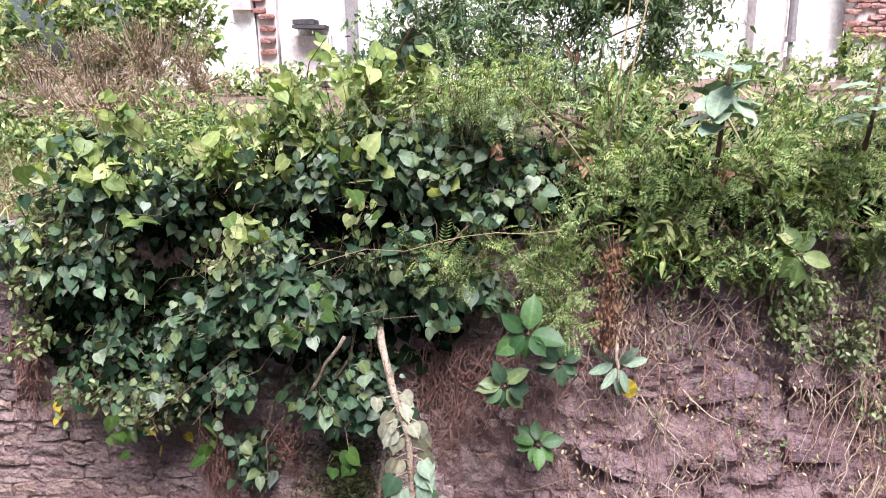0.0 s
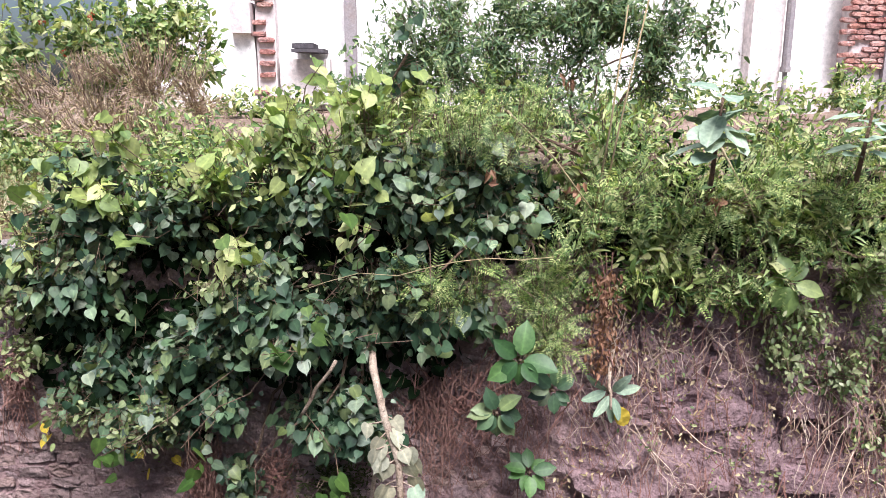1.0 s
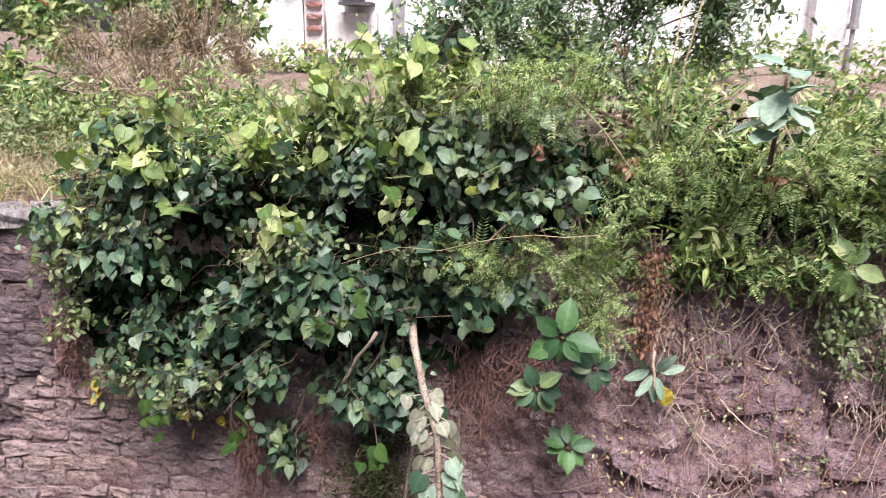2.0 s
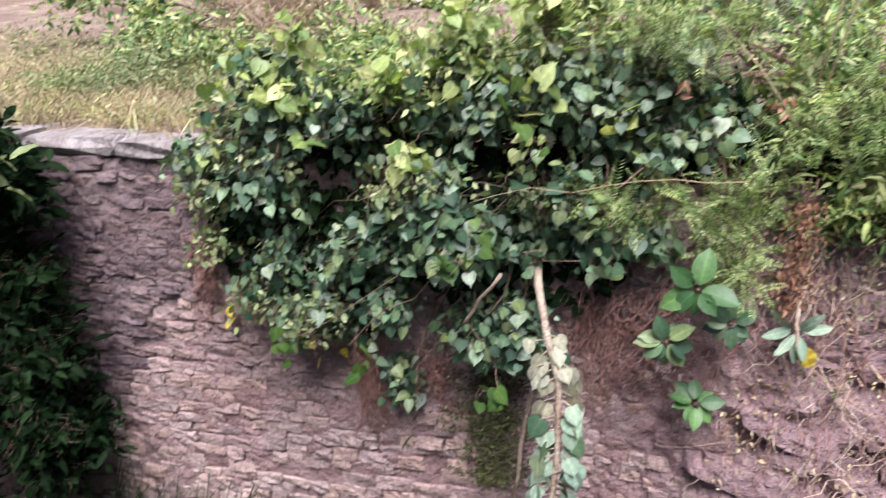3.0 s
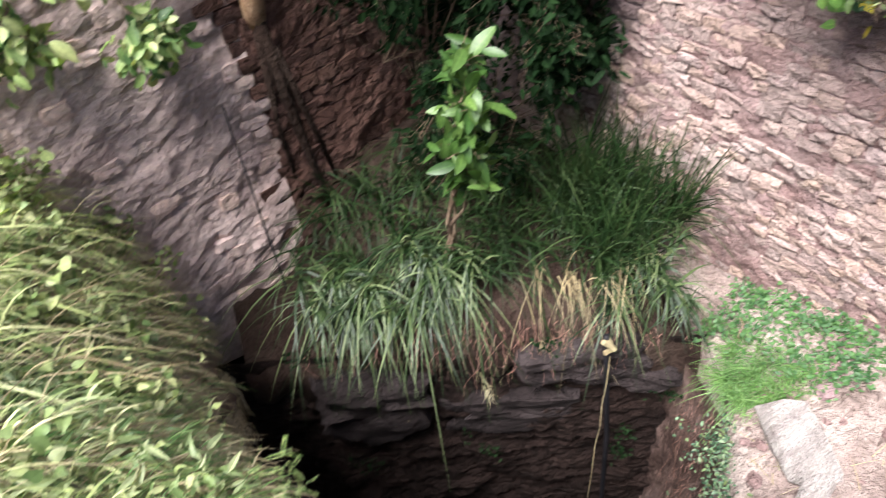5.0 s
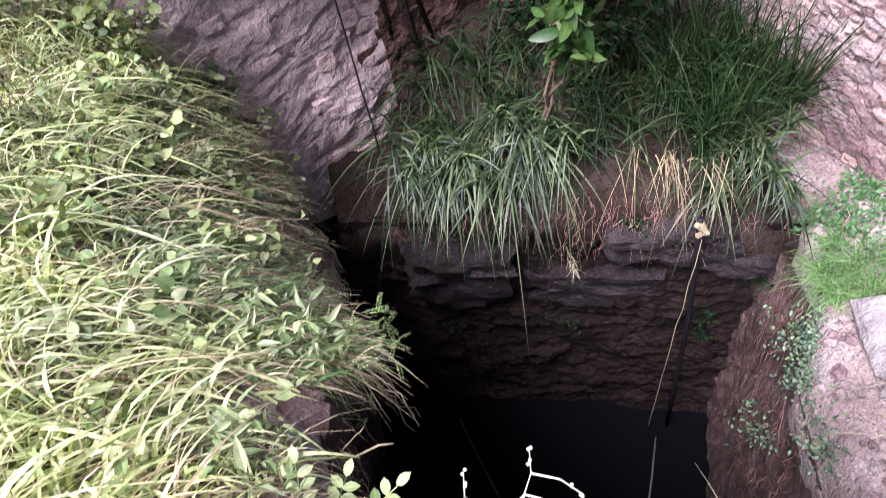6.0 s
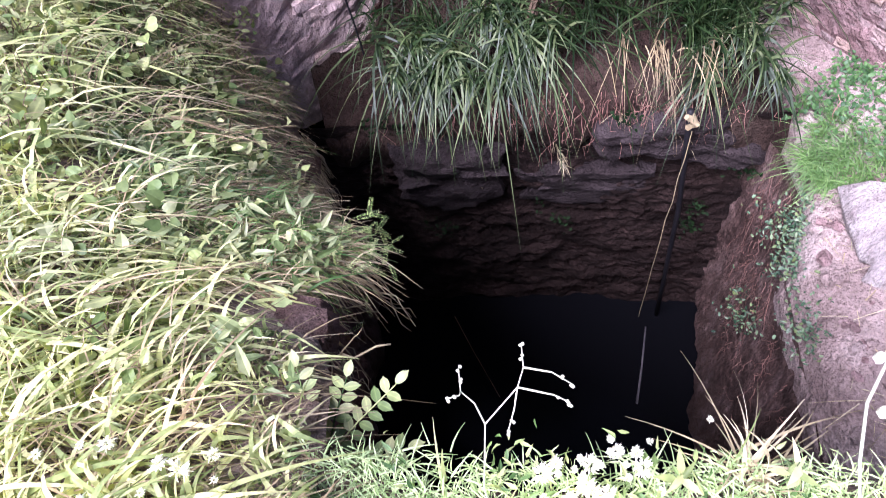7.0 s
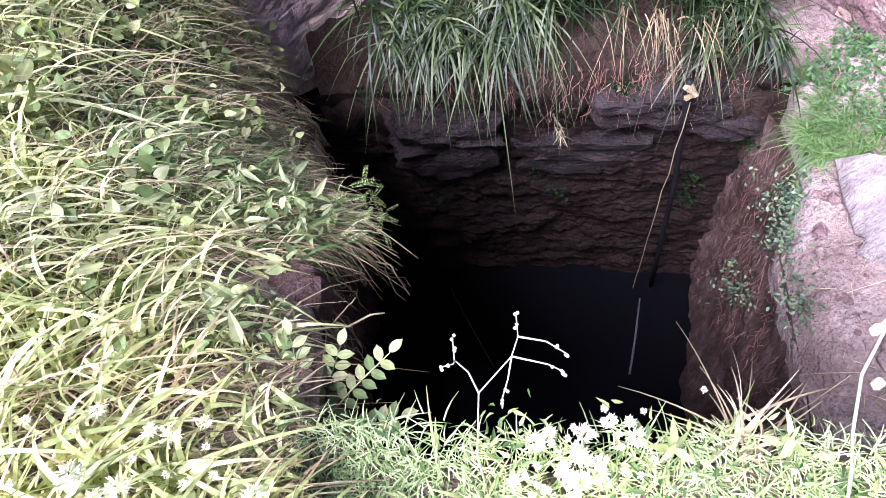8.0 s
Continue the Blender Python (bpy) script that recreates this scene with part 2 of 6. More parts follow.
TAN = leafy("tan_dead_blade", [(0.12, 0.075, 0.05), (0.20, 0.13, 0.085), (0.28, 0.20, 0.14)], rough=0.85, through_light=0.1, spec=0.1)
# white that paints the glare on leaves of the near grass
GLARE_WHITE = leafy("glare_white", [(0.74, 0.73, 0.68), (0.82, 0.81, 0.77)], rough=0.8, through_light=0.3, spec=0.1)
FEATHER = leafy("feathery_shrub_leaf", [(0.028, 0.06, 0.032), (0.07, 0.125, 0.06), (0.14, 0.205, 0.10), (0.25, 0.31, 0.17)], rough=0.55, through_light=0.3)
DRY_STEM = leafy("pinkish_dry_stem", [(0.22, 0.15, 0.125), (0.33, 0.245, 0.205), (0.46, 0.37, 0.32)], rough=0.85, through_light=0.05, spec=0.1)
OLD_STRAW = leafy("old_tan_straw", [(0.10, 0.075, 0.048), (0.18, 0.14, 0.09), (0.28, 0.225, 0.15)], rough=0.85, through_light=0.1, spec=0.1)
SEED = leafy("pale_seed_head", [(0.434, 0.42, 0.364), (0.504, 0.49, 0.448)], rough=0.7, through_light=0.2)

wm, wnt, wp = shader("dark_water")
wp.inputs["Base Color"].default_value = (0.003, 0.003, 0.004, 1)
wp.inputs["Specular IOR Level"].default_value = 0.02
wp.inputs["Roughness"].default_value = 0.12
wb = put(wnt, "ShaderNodeBump", Strength=0.15, Distance=0.01)
wnoise = put(wnt, "ShaderNodeTexNoise", Scale=4.0, Detail=3.0)
wnt.links.new(wnoise.outputs[0], wb.inputs["Height"])
wnt.links.new(wb.outputs[0], wp.inputs["Normal"])
WATER = wm

# ---- mesh helpers ----
rng = np.random.default_rng(7)


def mesh(name, verts, faces, mat, smooth=False, rib=None):
    me = bpy.data.meshes.new(name)
    me.from_pydata([tuple(v) for v in np.asarray(verts, float)], [], [tuple(int(i) for i in f) for f in faces])
    me.materials.append(mat)
    if smooth:
        me.polygons.foreach_set("use_smooth", [True] * len(me.polygons))
    if rib is not None:
        a = me.attributes.new("rib", "FLOAT", "POINT")
        a.data.foreach_set("value", np.asarray(rib, np.float32))
    me.update()
    return me


def ribs(shape, count=1):
    """1 on a leaf's midrib, 0 at its edge."""
    return np.tile((np.abs(shape[0][:, 0]) < 1e-6).astype(float), count)


def part(name, data, parent, label="", kind=""):
    ob = new(name, data)
    ob.parent = parent
    return tagged(ob, label=label, kind=kind)


def thing(name, place, label, category, group="", kind=""):
    ob = new(name)
    ob.location = place
    ob.empty_display_size = 0.05
    return tagged(ob, label, category, group, kind)


def unit(v):
    v = np.asarray(v, float)
    return v / (np.linalg.norm(v, axis=-1, keepdims=True) + 1e-9)


def heart(width=0.44, tail=0.16, fold=0.05, droop=0.12):
    """A leaf along +y, base at the origin, of length 1, folded along its rib. Returns vertices and faces."""
    side = [(0.09, -0.05), (0.28, -0.07), (width * 0.94, 0.08), (width, 0.28), (width * 0.82, 0.50), (width * 0.45, 0.70), (0.05, 1 - tail)]
    rib = [(0, 0.0), (0, 0.12), (0, 0.30), (0, 0.52), (0, 0.72), (0, 1.0)]
    v = [(x, y, -droop * y * y) for x, y in rib]
    for s in (1, -1):
        v += [(s * x, y, fold * x / width - droop * y * y) for x, y in side]
    f = []
    for k in (6, 13):
        for q in [(0, k, k + 1), (0, k + 1, k + 2, 1), (1, k + 2, k + 3, 2), (2, k + 3, k + 4, 3), (3, k + 4, k + 5, 4), (4, k + 5, k + 6, 5)]:
            f.append(q[::-1] if k == 13 else q)
    return np.array(v, float), f


def lance(width=0.16, fold=0.06, droop=0.2):
    """A narrow leaf along +y."""
    v, f = [], []
    ys, ws = (0.0, 0.3, 0.65, 1.0), (0.03, 1.0, 0.75, 0.02)
    for y, w in zip(ys, ws):
        z = -droop * y * y
        v += [(-width * w, y, z + fold * w), (0, y, z), (width * w, y, z + fold * w)]
    for k in range(3):
        a = 3 * k
        f += [(a, a + 1, a + 4, a + 3), (a + 1, a + 2, a + 5, a + 4)]
    return np.array(v, float), f


def oval(width=0.27, fold=0.05, droop=0.15, blunt=0.25):
    """A broad leaf along +y with a rounded outline and a wavy edge."""
    ys = (0.0, 0.12, 0.3, 0.52, 0.74, 0.9, 1.0)
    ws = (0.06, 0.55, 0.93, 1.0, 0.8, 0.45 + 0.3 * blunt, 0.02)
    v, f = [], []
    for k, (y, w) in enumerate(zip(ys, ws)):
        z = -droop * y * y
        wave = 0.018 * (1 if k % 2 else -1)
        v += [(-width * w, y, z + fold * w + wave), (0, y, z), (width * w, y, z + fold * w - wave)]
    for k in range(len(ys) - 1):
        a = 3 * k
        f += [(a, a + 1, a + 4, a + 3), (a + 1, a + 2, a + 5, a + 4)]
    return np.array(v, float), f


HEART, OVAL, LANCE = heart(), oval(0.30), lance()
WIDE_LANCE = lance(0.24, 0.07, 0.15)
LONG_OVAL = oval(0.19, 0.04, 0.2, 0.0)


def frond(pairs=13, width=0.15):
    """A feathered leaf along +y: paired leaflets on a thin rib."""
    v, f = [(-0.006, 0, 0), (0.006, 0, 0), (0.0, 1, -0.16)], [(0, 1, 2)]
    for k in range(pairs):
        y = 0.15 + 0.8 * k / (pairs - 1)
        w = width * (0.6 + 0.4 * math.sin(math.pi * (0.15 + 0.8 * k / pairs)))
        for s in (1, -1):
            z, b = -0.16 * y * y, len(v)
            v += [(0, y, z), (s * w * 0.55, y + 0.018, z + 0.012), (s * w, y + 0.07, z - 0.015), (s * w * 0.5, y + 0.052, z + 0.006)]
            f.append((b, b + 1, b + 2, b + 3) if s > 0 else (b + 3, b + 2, b + 1, b))
    return np.array(v, float), f


FROND = frond()


def frames(axis, normal):
    y = unit(axis)
    z = unit(normal - (normal * y).sum(-1, keepdims=True) * y)
    x = np.cross(y, z)
    return np.stack([x, y, z], -1)


def leaves(shape, base, axis, normal, size):
    """Vertices and faces of many leaves of one shape."""
    v, f = shape
    r = frames(axis, normal)
    size = np.broadcast_to(np.asarray(size, float), (len(base),))
    n = len(base)
    v = v[None] * np.stack([rng.uniform(0.72, 1.05, n), np.ones(n), rng.uniform(0.2, 2.6, n)], 1)[:, None]
    out = base[:, None] + np.einsum("nij,nvj->nvi", r, v) * size[:, None, None]
    many = v.shape[1]
    faces = [[i + k * many for i in q] for k in range(n) for q in f]
    return out.reshape(-1, 3), faces


def joined(*some):
    verts, faces, n = [], [], 0
    for v, f in some:
        if len(v) == 0:
            continue
        verts.append(np.asarray(v, float))
        faces += [[i + n for i in q] for q in f]
        n += len(v)
    return (np.concatenate(verts) if verts else np.zeros((0, 3))), faces


def tube(points, radii, sides=5):
    """A bent stick through the points, tapering."""
    p = np.asarray(points, float)
    radii = np.broadcast_to(np.asarray(radii, float), (len(p),)) if np.ndim(radii) == 0 or len(radii) == len(p) else np.linspace(radii[0], radii[1], len(p))
    d = unit(np.gradient(p, axis=0))
    ref = np.array([0.31, 0.77, 0.55]) if abs(d[0] @ unit([0.31, 0.77, 0.55])) < 0.9 else np.array([1.0, 0, 0])
    a = unit(np.cross(d, ref))
    b = np.cross(d, a)
    ang = np.linspace(0, 2 * np.pi, sides, endpoint=False)
    v = p[:, None] + radii[:, None, None] * (np.cos(ang)[None, :, None] * a[:, None] + np.sin(ang)[None, :, None] * b[:, None])
    f = [(k * sides + i, k * sides + (i + 1) % sides, (k + 1) * sides + (i + 1) % sides, (k + 1) * sides + i) for k in range(len(p) - 1) for i in range(sides)]
    f += [tuple(range(sides))[::-1], tuple((len(p) - 1) * sides + i for i in range(sides))]
    return v.reshape(-1, 3), f


def bent(a, b, sag=0.0, wob=0.0, n=7):
    """A crooked line from a to b."""
    a, b = np.asarray(a, float), np.asarray(b, float)
    t = np.linspace(0, 1, n)[:, None]
    p = a + (b - a) * t
    p[:, 2] -= sag * 4 * (t * (1 - t))[:, 0]
    p[1:-1] += rng.normal(0, wob, (n - 2, 3))
    return p


def blades(base, way, length, width, droop, segs=5):
    """Grass: strips that rise along way and bend over under their weight."""
    n = len(base)
    way = unit(way)
    side = unit(np.cross(way, np.array([0, 0, 1.0]) + rng.normal(0, 0.4, (n, 3))))
    length, width, droop = (np.broadcast_to(np.asarray(q, float), (n,)) for q in (length, width, droop))
    flat = way * [1, 1, 0]
    arch = unit(flat) * (0.3 + 0.4 * np.linalg.norm(flat, axis=1, keepdims=True))
    t = np.linspace(0, 1, segs + 1)
    rows = []
    for s in t:
        c = base + way * (length * s)[:, None] + arch * (length * droop * 0.42 * s * s)[:, None]
        c[:, 2] -= length * droop * s**2.4 * 0.75
        w = (width * (1 - s**1.6) * 0.5 + 0.0004)[:, None]
        rows.append(np.stack([c - side * w, c + side * w], 1))
    v = np.stack(rows, 1).reshape(n, -1, 3)
    k = 2 * (segs + 1)
    faces = [(q * k + 2 * i, q * k + 2 * i + 1, q * k + 2 * i + 3, q * k + 2 * i + 2) for q in range(n) for i in range(segs)]
    return v.reshape(-1, 3), faces


def wavy(p, scale, amount, stretch=(1, 1, 1)):
    return noise.noise(Vector((p[0] * stretch[0], p[1] * stretch[1], p[2] * stretch[2])) * scale) * amount


def sheet(rows):
    """A grid of quads from equal rows of points."""
    w = len(rows[0])
    v = [p for row in rows for p in row]
    f = [(r * w + c, r * w + c + 1, (r + 1) * w + c + 1, (r + 1) * w + c) for r in range(len(rows) - 1) for c in range(w - 1)]
    return v, f

# ---- the plan: masonry wall along x = 3.5, rubble wall along y = 3.9, the shaft between them and the camera's bank ----
WALL_X, WALL_Y, TERRACE, WATER_Z = 3.5, 3.9, 0.66, -5.2


def nu(n, u, z=0.0):
    """A place by its distance n across the shaft from the near rim and u along the rim."""
    return np.array([0.669 * n + 0.743 * u, 0.743 * n - 0.669 * u, z])


# the camera's bank slopes a little towards the shaft
SEAT = pose(0.2087, 0.1522, 0.0859, -3.966, 3.392, 0.679) @ Matrix.Scale(1.15, 4)
SEAT_A = np.array(SEAT)


def seat(p):
    """Places on the near bank, laid on its slope; level again far from the shaft."""
    p = np.asarray(p, float)
    d = np.linalg.norm(p, axis=-1, keepdims=True)
    near = p * np.minimum(1, 7 / np.maximum(d, 1e-6))
    return near @ SEAT_A[:3, :3].T + SEAT_A[:3, 3] + (p - near)


def rim_at(n, u, z=0.0):
    """As nu, but the near ground turns back towards the camera's right hand."""
    p = nu(n, min(u, 1.0), z)
    return p + max(0.0, u - 1.0) * np.array([-0.25, -1.0, 0.0])


def left_rim(n):
    f = (n - 0.14) / 2.91
    return -0.50 - 1.36 * f + 0.06 * math.exp(-(((n - 0.86) / 0.2) ** 2)) - 0.05 * math.sin(5.3 * n) * math.sin(2.1 * n) - 0.03 * math.sin(13 * n), -0.79 * (n - 0.14)


def bank(n, u):
    """Height of the grass bank."""
    ul, zl = left_rim(n)
    s = max(0.0, ul - u)
    top = 0.12
    return top - (top - zl) * math.exp(-1.6 * s) if s < 30 else top


def bank_point(n, s):
    ul, _ = left_rim(n)
    p = nu(n, ul - s)
    p[2] = bank(n, ul - s) + wavy(p, 1.7, 0.08) + wavy(p, 6, 0.03) * min(1, s * 4 + 0.2)
    return seat(p)


def ledge_z(x, y):
    return -2.50 + 0.30 * min(1, max(0, (1.8 - y) / 1.4)) + wavy((x, y, 0), 3, 0.06) + wavy((x, y, 3), 11, 0.035) + wavy((x, y, 7), 26, 0.02)


def terrace_z(x, y):
    far = max(0.0, max(x - WALL_X, y - WALL_Y))
    return TERRACE + 0.06 * min(far, 7.5) + wavy((x, y, 9), 0.8, 0.10) * min(1, far) + wavy((x, y, 5), 4, 0.03)


grounds = []
# near ground, behind the rim
backs = [0, 0.05, 0.12, 0.25, 0.45, 0.75, 1.2, 2, 4, 9, 30, 200, 3000]
alongs = [-3000, -200, -30, -9, -4, -2.5, -1.7] + list(np.linspace(-1.3, 1.6, 45)) + [2, 3, 5, 9, 30, 200, 3000]
rows = []
for b in backs:
    row = []
    for u in alongs:
        p = rim_at(0.14 - b + wavy((u, 0, 0), 2.2, 0.05) * (b < 1), u)
        if u < -0.46 and b == 0:
            p = nu(0.14, u)
        p[2] = 0.05 * min(1, b * 2) + wavy(p, 3, 0.04) * min(1, 0.3 + b * 3) * (b < 60) - (0.06 if b == 0 else 0)
        if u < -0.46:
            p[2] = (bank(0.14, u) + wavy(p, 1.7, 0.08)) if b < 0.3 else p[2]
        row.append(seat(p))
    rows.append(row)
grounds.append(sheet(rows))
# the bank
ss = [0, 0.04, 0.1, 0.18, 0.28, 0.4, 0.55, 0.7, 0.9, 1.1, 1.4, 1.8, 2.4, 3.2, 5, 9, 30, 300, 3000]
grounds.append(sheet([[bank_point(n, s) for n in np.linspace(0.14, 5.6, 56)] for s in ss]))
# the terrace behind both walls
xs = list(np.linspace(WALL_X + 0.12, 12, 40)) + [16, 24, 50, 200, 900, 3000]
ys = [-3000, -900, -200, -50, -20, -12] + list(np.linspace(-8, 12, 50)) + [18, 40, 120, 500, 3000]
grounds.append(sheet([[(x, y, terrace_z(x, y) if max(abs(x), abs(y)) < 60 else TERRACE + 0.45) for y in ys] for x in xs]))
xs2 = [-3000, -500, -60, -20] + list(np.linspace(-10, WALL_X + 0.12, 40))
ys2 = list(np.linspace(WALL_Y + 0.12, 12, 24)) + [18, 40, 120, 500, 3000]
grounds.append(sheet([[(x, y, terrace_z(x, y) if max(abs(x), abs(y)) < 60 else TERRACE + 0.45) for x in xs2] for y in ys2]))
ground = tagged(new("ground", mesh("ground", *joined(*grounds), SOIL, True)), "overgrown brown soil round a deep stone-lined well", "ground", kind="structure")

# the ledges inside the walls, round the shaft
RIM = [nu(3.02, -1.72), nu(3.05, -1.0), nu(3.0, -0.3), nu(3.04, 0.5), nu(3.0, 1.2), nu(2.6, 1.25), nu(2.2, 1.14), nu(1.9, 1.05), nu(1.3, 1.07), nu(0.3, 1.12), nu(-0.6, 1.12)]
OUT = [(1.0, 3.95), (1.7, 3.95), (2.4, 3.95), (3.2, 3.95), (3.55, 2.6), (3.55, 1.6), (3.55, 0.8), (3.55, -0.1), (3.55, -1.2), (3.55, -2.6), (3.55, -5.5)]


def along(line, k, steps):
    t = np.linspace(0, len(line) - 1, steps)
    i = min(int(t[k]), len(line) - 2)
    f = t[k] - i
    a, b = np.asarray(line[i], float), np.asarray(line[i + 1], float)
    return a + (b - a) * f


far_rows, rows = [], []
for step in range(241):
    k = step / 2.4
    a, b = along(RIM, step, 241)[:2], along(OUT, step, 241)
    mound = min(1, max(0, (40 - k) / 8)) * min(1, max(0, (k - 7) / 12))
    inward = unit(b - a)
    row = []
    if k <= 40:
        for back, z in ((0.16, -2.95), (0.02, -2.72), (-0.06, -2.52), (-0.08, -2.32), (-0.05, -2.2)):
            q = a + inward * (back + wavy((a[0], a[1], z), 5, 0.07) + wavy((a[0], a[1], z), 14, 0.04))
            row.append((q[0], q[1], z - 0.25 * (1 - mound) + wavy((a[0], a[1], 3), 3, 0.06)))
    else:
        for drop in (0.42, 0.38, 0.34, 0.3, 0.26):
            q = a - inward * 0.03
            row.append((q[0], q[1], ledge_z(*a) - drop))
    for j in [0, 0.3, 0.6, 1, 1.4, 1.8] + [2 + 0.5 * q for q in range(39)]:
        q = a + (b - a) * j / 21
        z = ledge_z(*q) + 0.05 * j / 21 + mound * (0.38 + 0.3 * j / 21)
        z -= (1 - mound) * 0.16 * math.exp(-np.linalg.norm(b - a) * j / 21 / 0.07)
        row.append((q[0], q[1], z - (0.05 if j == 0 else 0)))
    if k <= 40:
        far_rows.append(row)
    if k >= 40:
        rows.append(row)
tagged(new("ground_far_ledge", mesh("ground_far_ledge", *sheet(far_rows), BROWN_EARTH, True)), "brown earth ledge overhanging the shaft's far side, shade in its colour", "ground", kind="structure")
tagged(new("ground_ledge", mesh("ground_ledge", *sheet(rows), RED_EARTH, True)), "pinkish red earth ledge beside the well shaft", "ground", kind="structure")

# shaft sides
def shaft_side(name, top, bottom, mat, label, lump, stretch, steps=70, rises=60, shelf=0.0):
    """top, bottom: lines of places; the side hangs between them, uneven."""
    t = [along(top, k, steps) for k in range(steps)]
    b = [along(bottom, k, steps) for k in range(steps)]
    rows = []
    for r in range(rises):
        f = r / (rises - 1)
        row = []
        for k in range(steps):
            p = t[k] + (b[k] - t[k]) * f
            a, c = t[max(0, k - 1)], t[min(steps - 1, k + 1)]
            out = unit(np.array([(c - a)[1], -(c - a)[0], 0]))
            d = wavy(p, 2.1, lump, stretch) + wavy(p, 6.5, lump * 0.6, stretch) + wavy(p, 17, lump * 0.3, stretch)
            if shelf:
                d += shelf * wavy((p[0] * 0.35, p[1] * 0.35, p[2]), 9.0, 1.0) + shelf * wavy((p[0] * 0.3, p[1] * 0.3, p[2]), 23.0, 0.7)
            row.append(p + out * d * min(1, 6 * f + 0.15))
        rows.append(row)
    return tagged(new(name, mesh(name, *sheet(rows), mat, False)), label, "shaft wall", kind="structure")


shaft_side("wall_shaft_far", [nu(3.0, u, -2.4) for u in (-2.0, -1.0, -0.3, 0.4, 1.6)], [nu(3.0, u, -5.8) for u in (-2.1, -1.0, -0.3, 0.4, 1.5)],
           SHAFT_ROCK, "damp layered rock face below the grassy ledge, shade in its colour", 0.07, (1.1, 1.1, 1.4), 150, 160, 0.03)
shaft_side("wall_shaft_right", [nu(n, u, z) for n, u, z in ((3.1, 1.04, -2.62), (2.85, 1.17, -2.62), (2.55, 1.235, -2.62), (2.2, 1.125, -2.56), (1.9, 1.035, -2.46), (1.3, 1.055, -2.42), (0.0, 1.10, -2.42))],
           [nu(n, u, -5.8) for n, u in ((3.1, 1.06), (2.85, 1.06), (2.5, 1.0), (2.2, 0.93), (1.9, 0.9), (1.3, 0.93), (0.0, 0.95))],
           SHAFT_SIDE, "streaked reddish earth and rubble side of the shaft", 0.05, (1.8, 1.8, 0.9), 130, 120)
top = [bank_point(n, 0.02) + (0, 0, 0.0) for n in np.linspace(0.1, 3.1, 12)]
shaft_side("wall_shaft_left", top[::1], [nu(n, -1.92, -5.8) for n in np.linspace(0.1, 3.1, 12)],
           SHAFT_SIDE, "brown earth and stone side of the shaft under the grass bank", 0.09, (1.4, 1.4, 0.8), 70, 80)
shaft_side("wall_shaft_near", [seat(rim_at(0.12, u, -0.03)) for u in (5.0, 1.0, 0.0, -0.5)], [rim_at(0.2, u, -5.8) for u in (5.6, 1.0, 0.0, -0.6)],
           SHAFT_SIDE, "earth side of the shaft below the near rim", 0.05, (1, 1, 1), 60, 40)
wv = [nu(-0.2, -2.6, WATER_Z), nu(-0.2, 1.6, WATER_Z), nu(3.4, 1.6, WATER_Z), nu(3.4, -2.6, WATER_Z)]
tagged(new("water", mesh("water", wv, [(0, 1, 2, 3)], WATER)), "still black water at the bottom of the well", "water", kind="structure")

# ---- masonry ----
def rock(seed, sharp=0.55):
    """A hewn block of about 1 x 1 x 1, its edges worn."""
    bm = bmesh.new()
    bmesh.ops.create_cube(bm, size=1)
    bmesh.ops.subdivide_edges(bm, edges=bm.edges[:], cuts=1, use_grid_fill=True)
    r = random.Random(seed)
    off = Vector((r.uniform(-50, 50), r.uniform(-50, 50), r.uniform(-50, 50)))
    for v in bm.verts:
        round_to = v.co.normalized() * 0.62
        v.co = v.co.lerp(round_to, 1 - sharp if v.co.length > 0.75 else 0.12)
        v.co += Vector((noise.noise(v.co * 2 + off), noise.noise(v.co * 2 + off * 1.3), noise.noise(v.co * 2 + off * 1.7))) * 0.13
    v = [tuple(q.co) for q in bm.verts]
    f = [[q.index for q in p.verts] for p in bm.faces]
    bm.free()
    return np.array(v), f


ROCKS = [rock(k) for k in range(14)]
HEWN = [rock(k + 100, 0.78) for k in range(14)]


def masonry(owner, name, mat, spots, most, pick, shapes=ROCKS):
    """Blocks as objects of their own, sharing meshes; those past the first few hundred joined. spots: (matrix); pick orders them."""
    shared = [mesh(name, *r, mat) for r in shapes]
    spots = sorted(spots, key=lambda m: pick(m.translation))
    for k, m in enumerate(spots[:most]):
        ob = part(name, shared[k % len(shared)], owner)
        ob.matrix_basis = m
    rest = []
    for k, m in enumerate(spots[most:]):
        v, f = shapes[k % len(shapes)]
        a = np.array(m)
        rest.append((v @ a[:3, :3].T + a[:3, 3], f))
    if rest:
        part(name + "_rest", mesh(name + "_rest", *joined(*rest), mat), owner, kind="stuff")


def worn_at(y):
    """How far the wall has slumped: 0 where it still stands, 1 where it is a slope of rubble."""
    return min(1.0, max(0.0, (-0.25 - y) / 0.9))


# masonry wall beyond the shaft
def dark_end(c):
    """Where the wall's far end is darker."""
    return c[1] > 1.98 + 0.9 * max(0, -0.15 - c[2]) + wavy(c, 2.5, 0.4) + wavy(c, 8, 0.25)


rows = []
for z in np.linspace(-2.75, 0.58, 130):
    row = []
    for y in np.linspace(-5.6, 3.95, 330):
        p = (WALL_X, y, z)
        worn = worn_at(y)
        d = wavy(p, 3, 0.015) + wavy(p, 9, 0.018) + wavy(p, 19, 0.014) + worn * (wavy(p, 1.7, 0.08) + wavy(p, 5, 0.07) + wavy(p, 13, 0.05))
        lean = worn * max(0, 0.5 - z) * 0.16
        row.append((WALL_X - 0.052 - d - lean, y, z))
    rows.append(row)
core = sheet(rows)
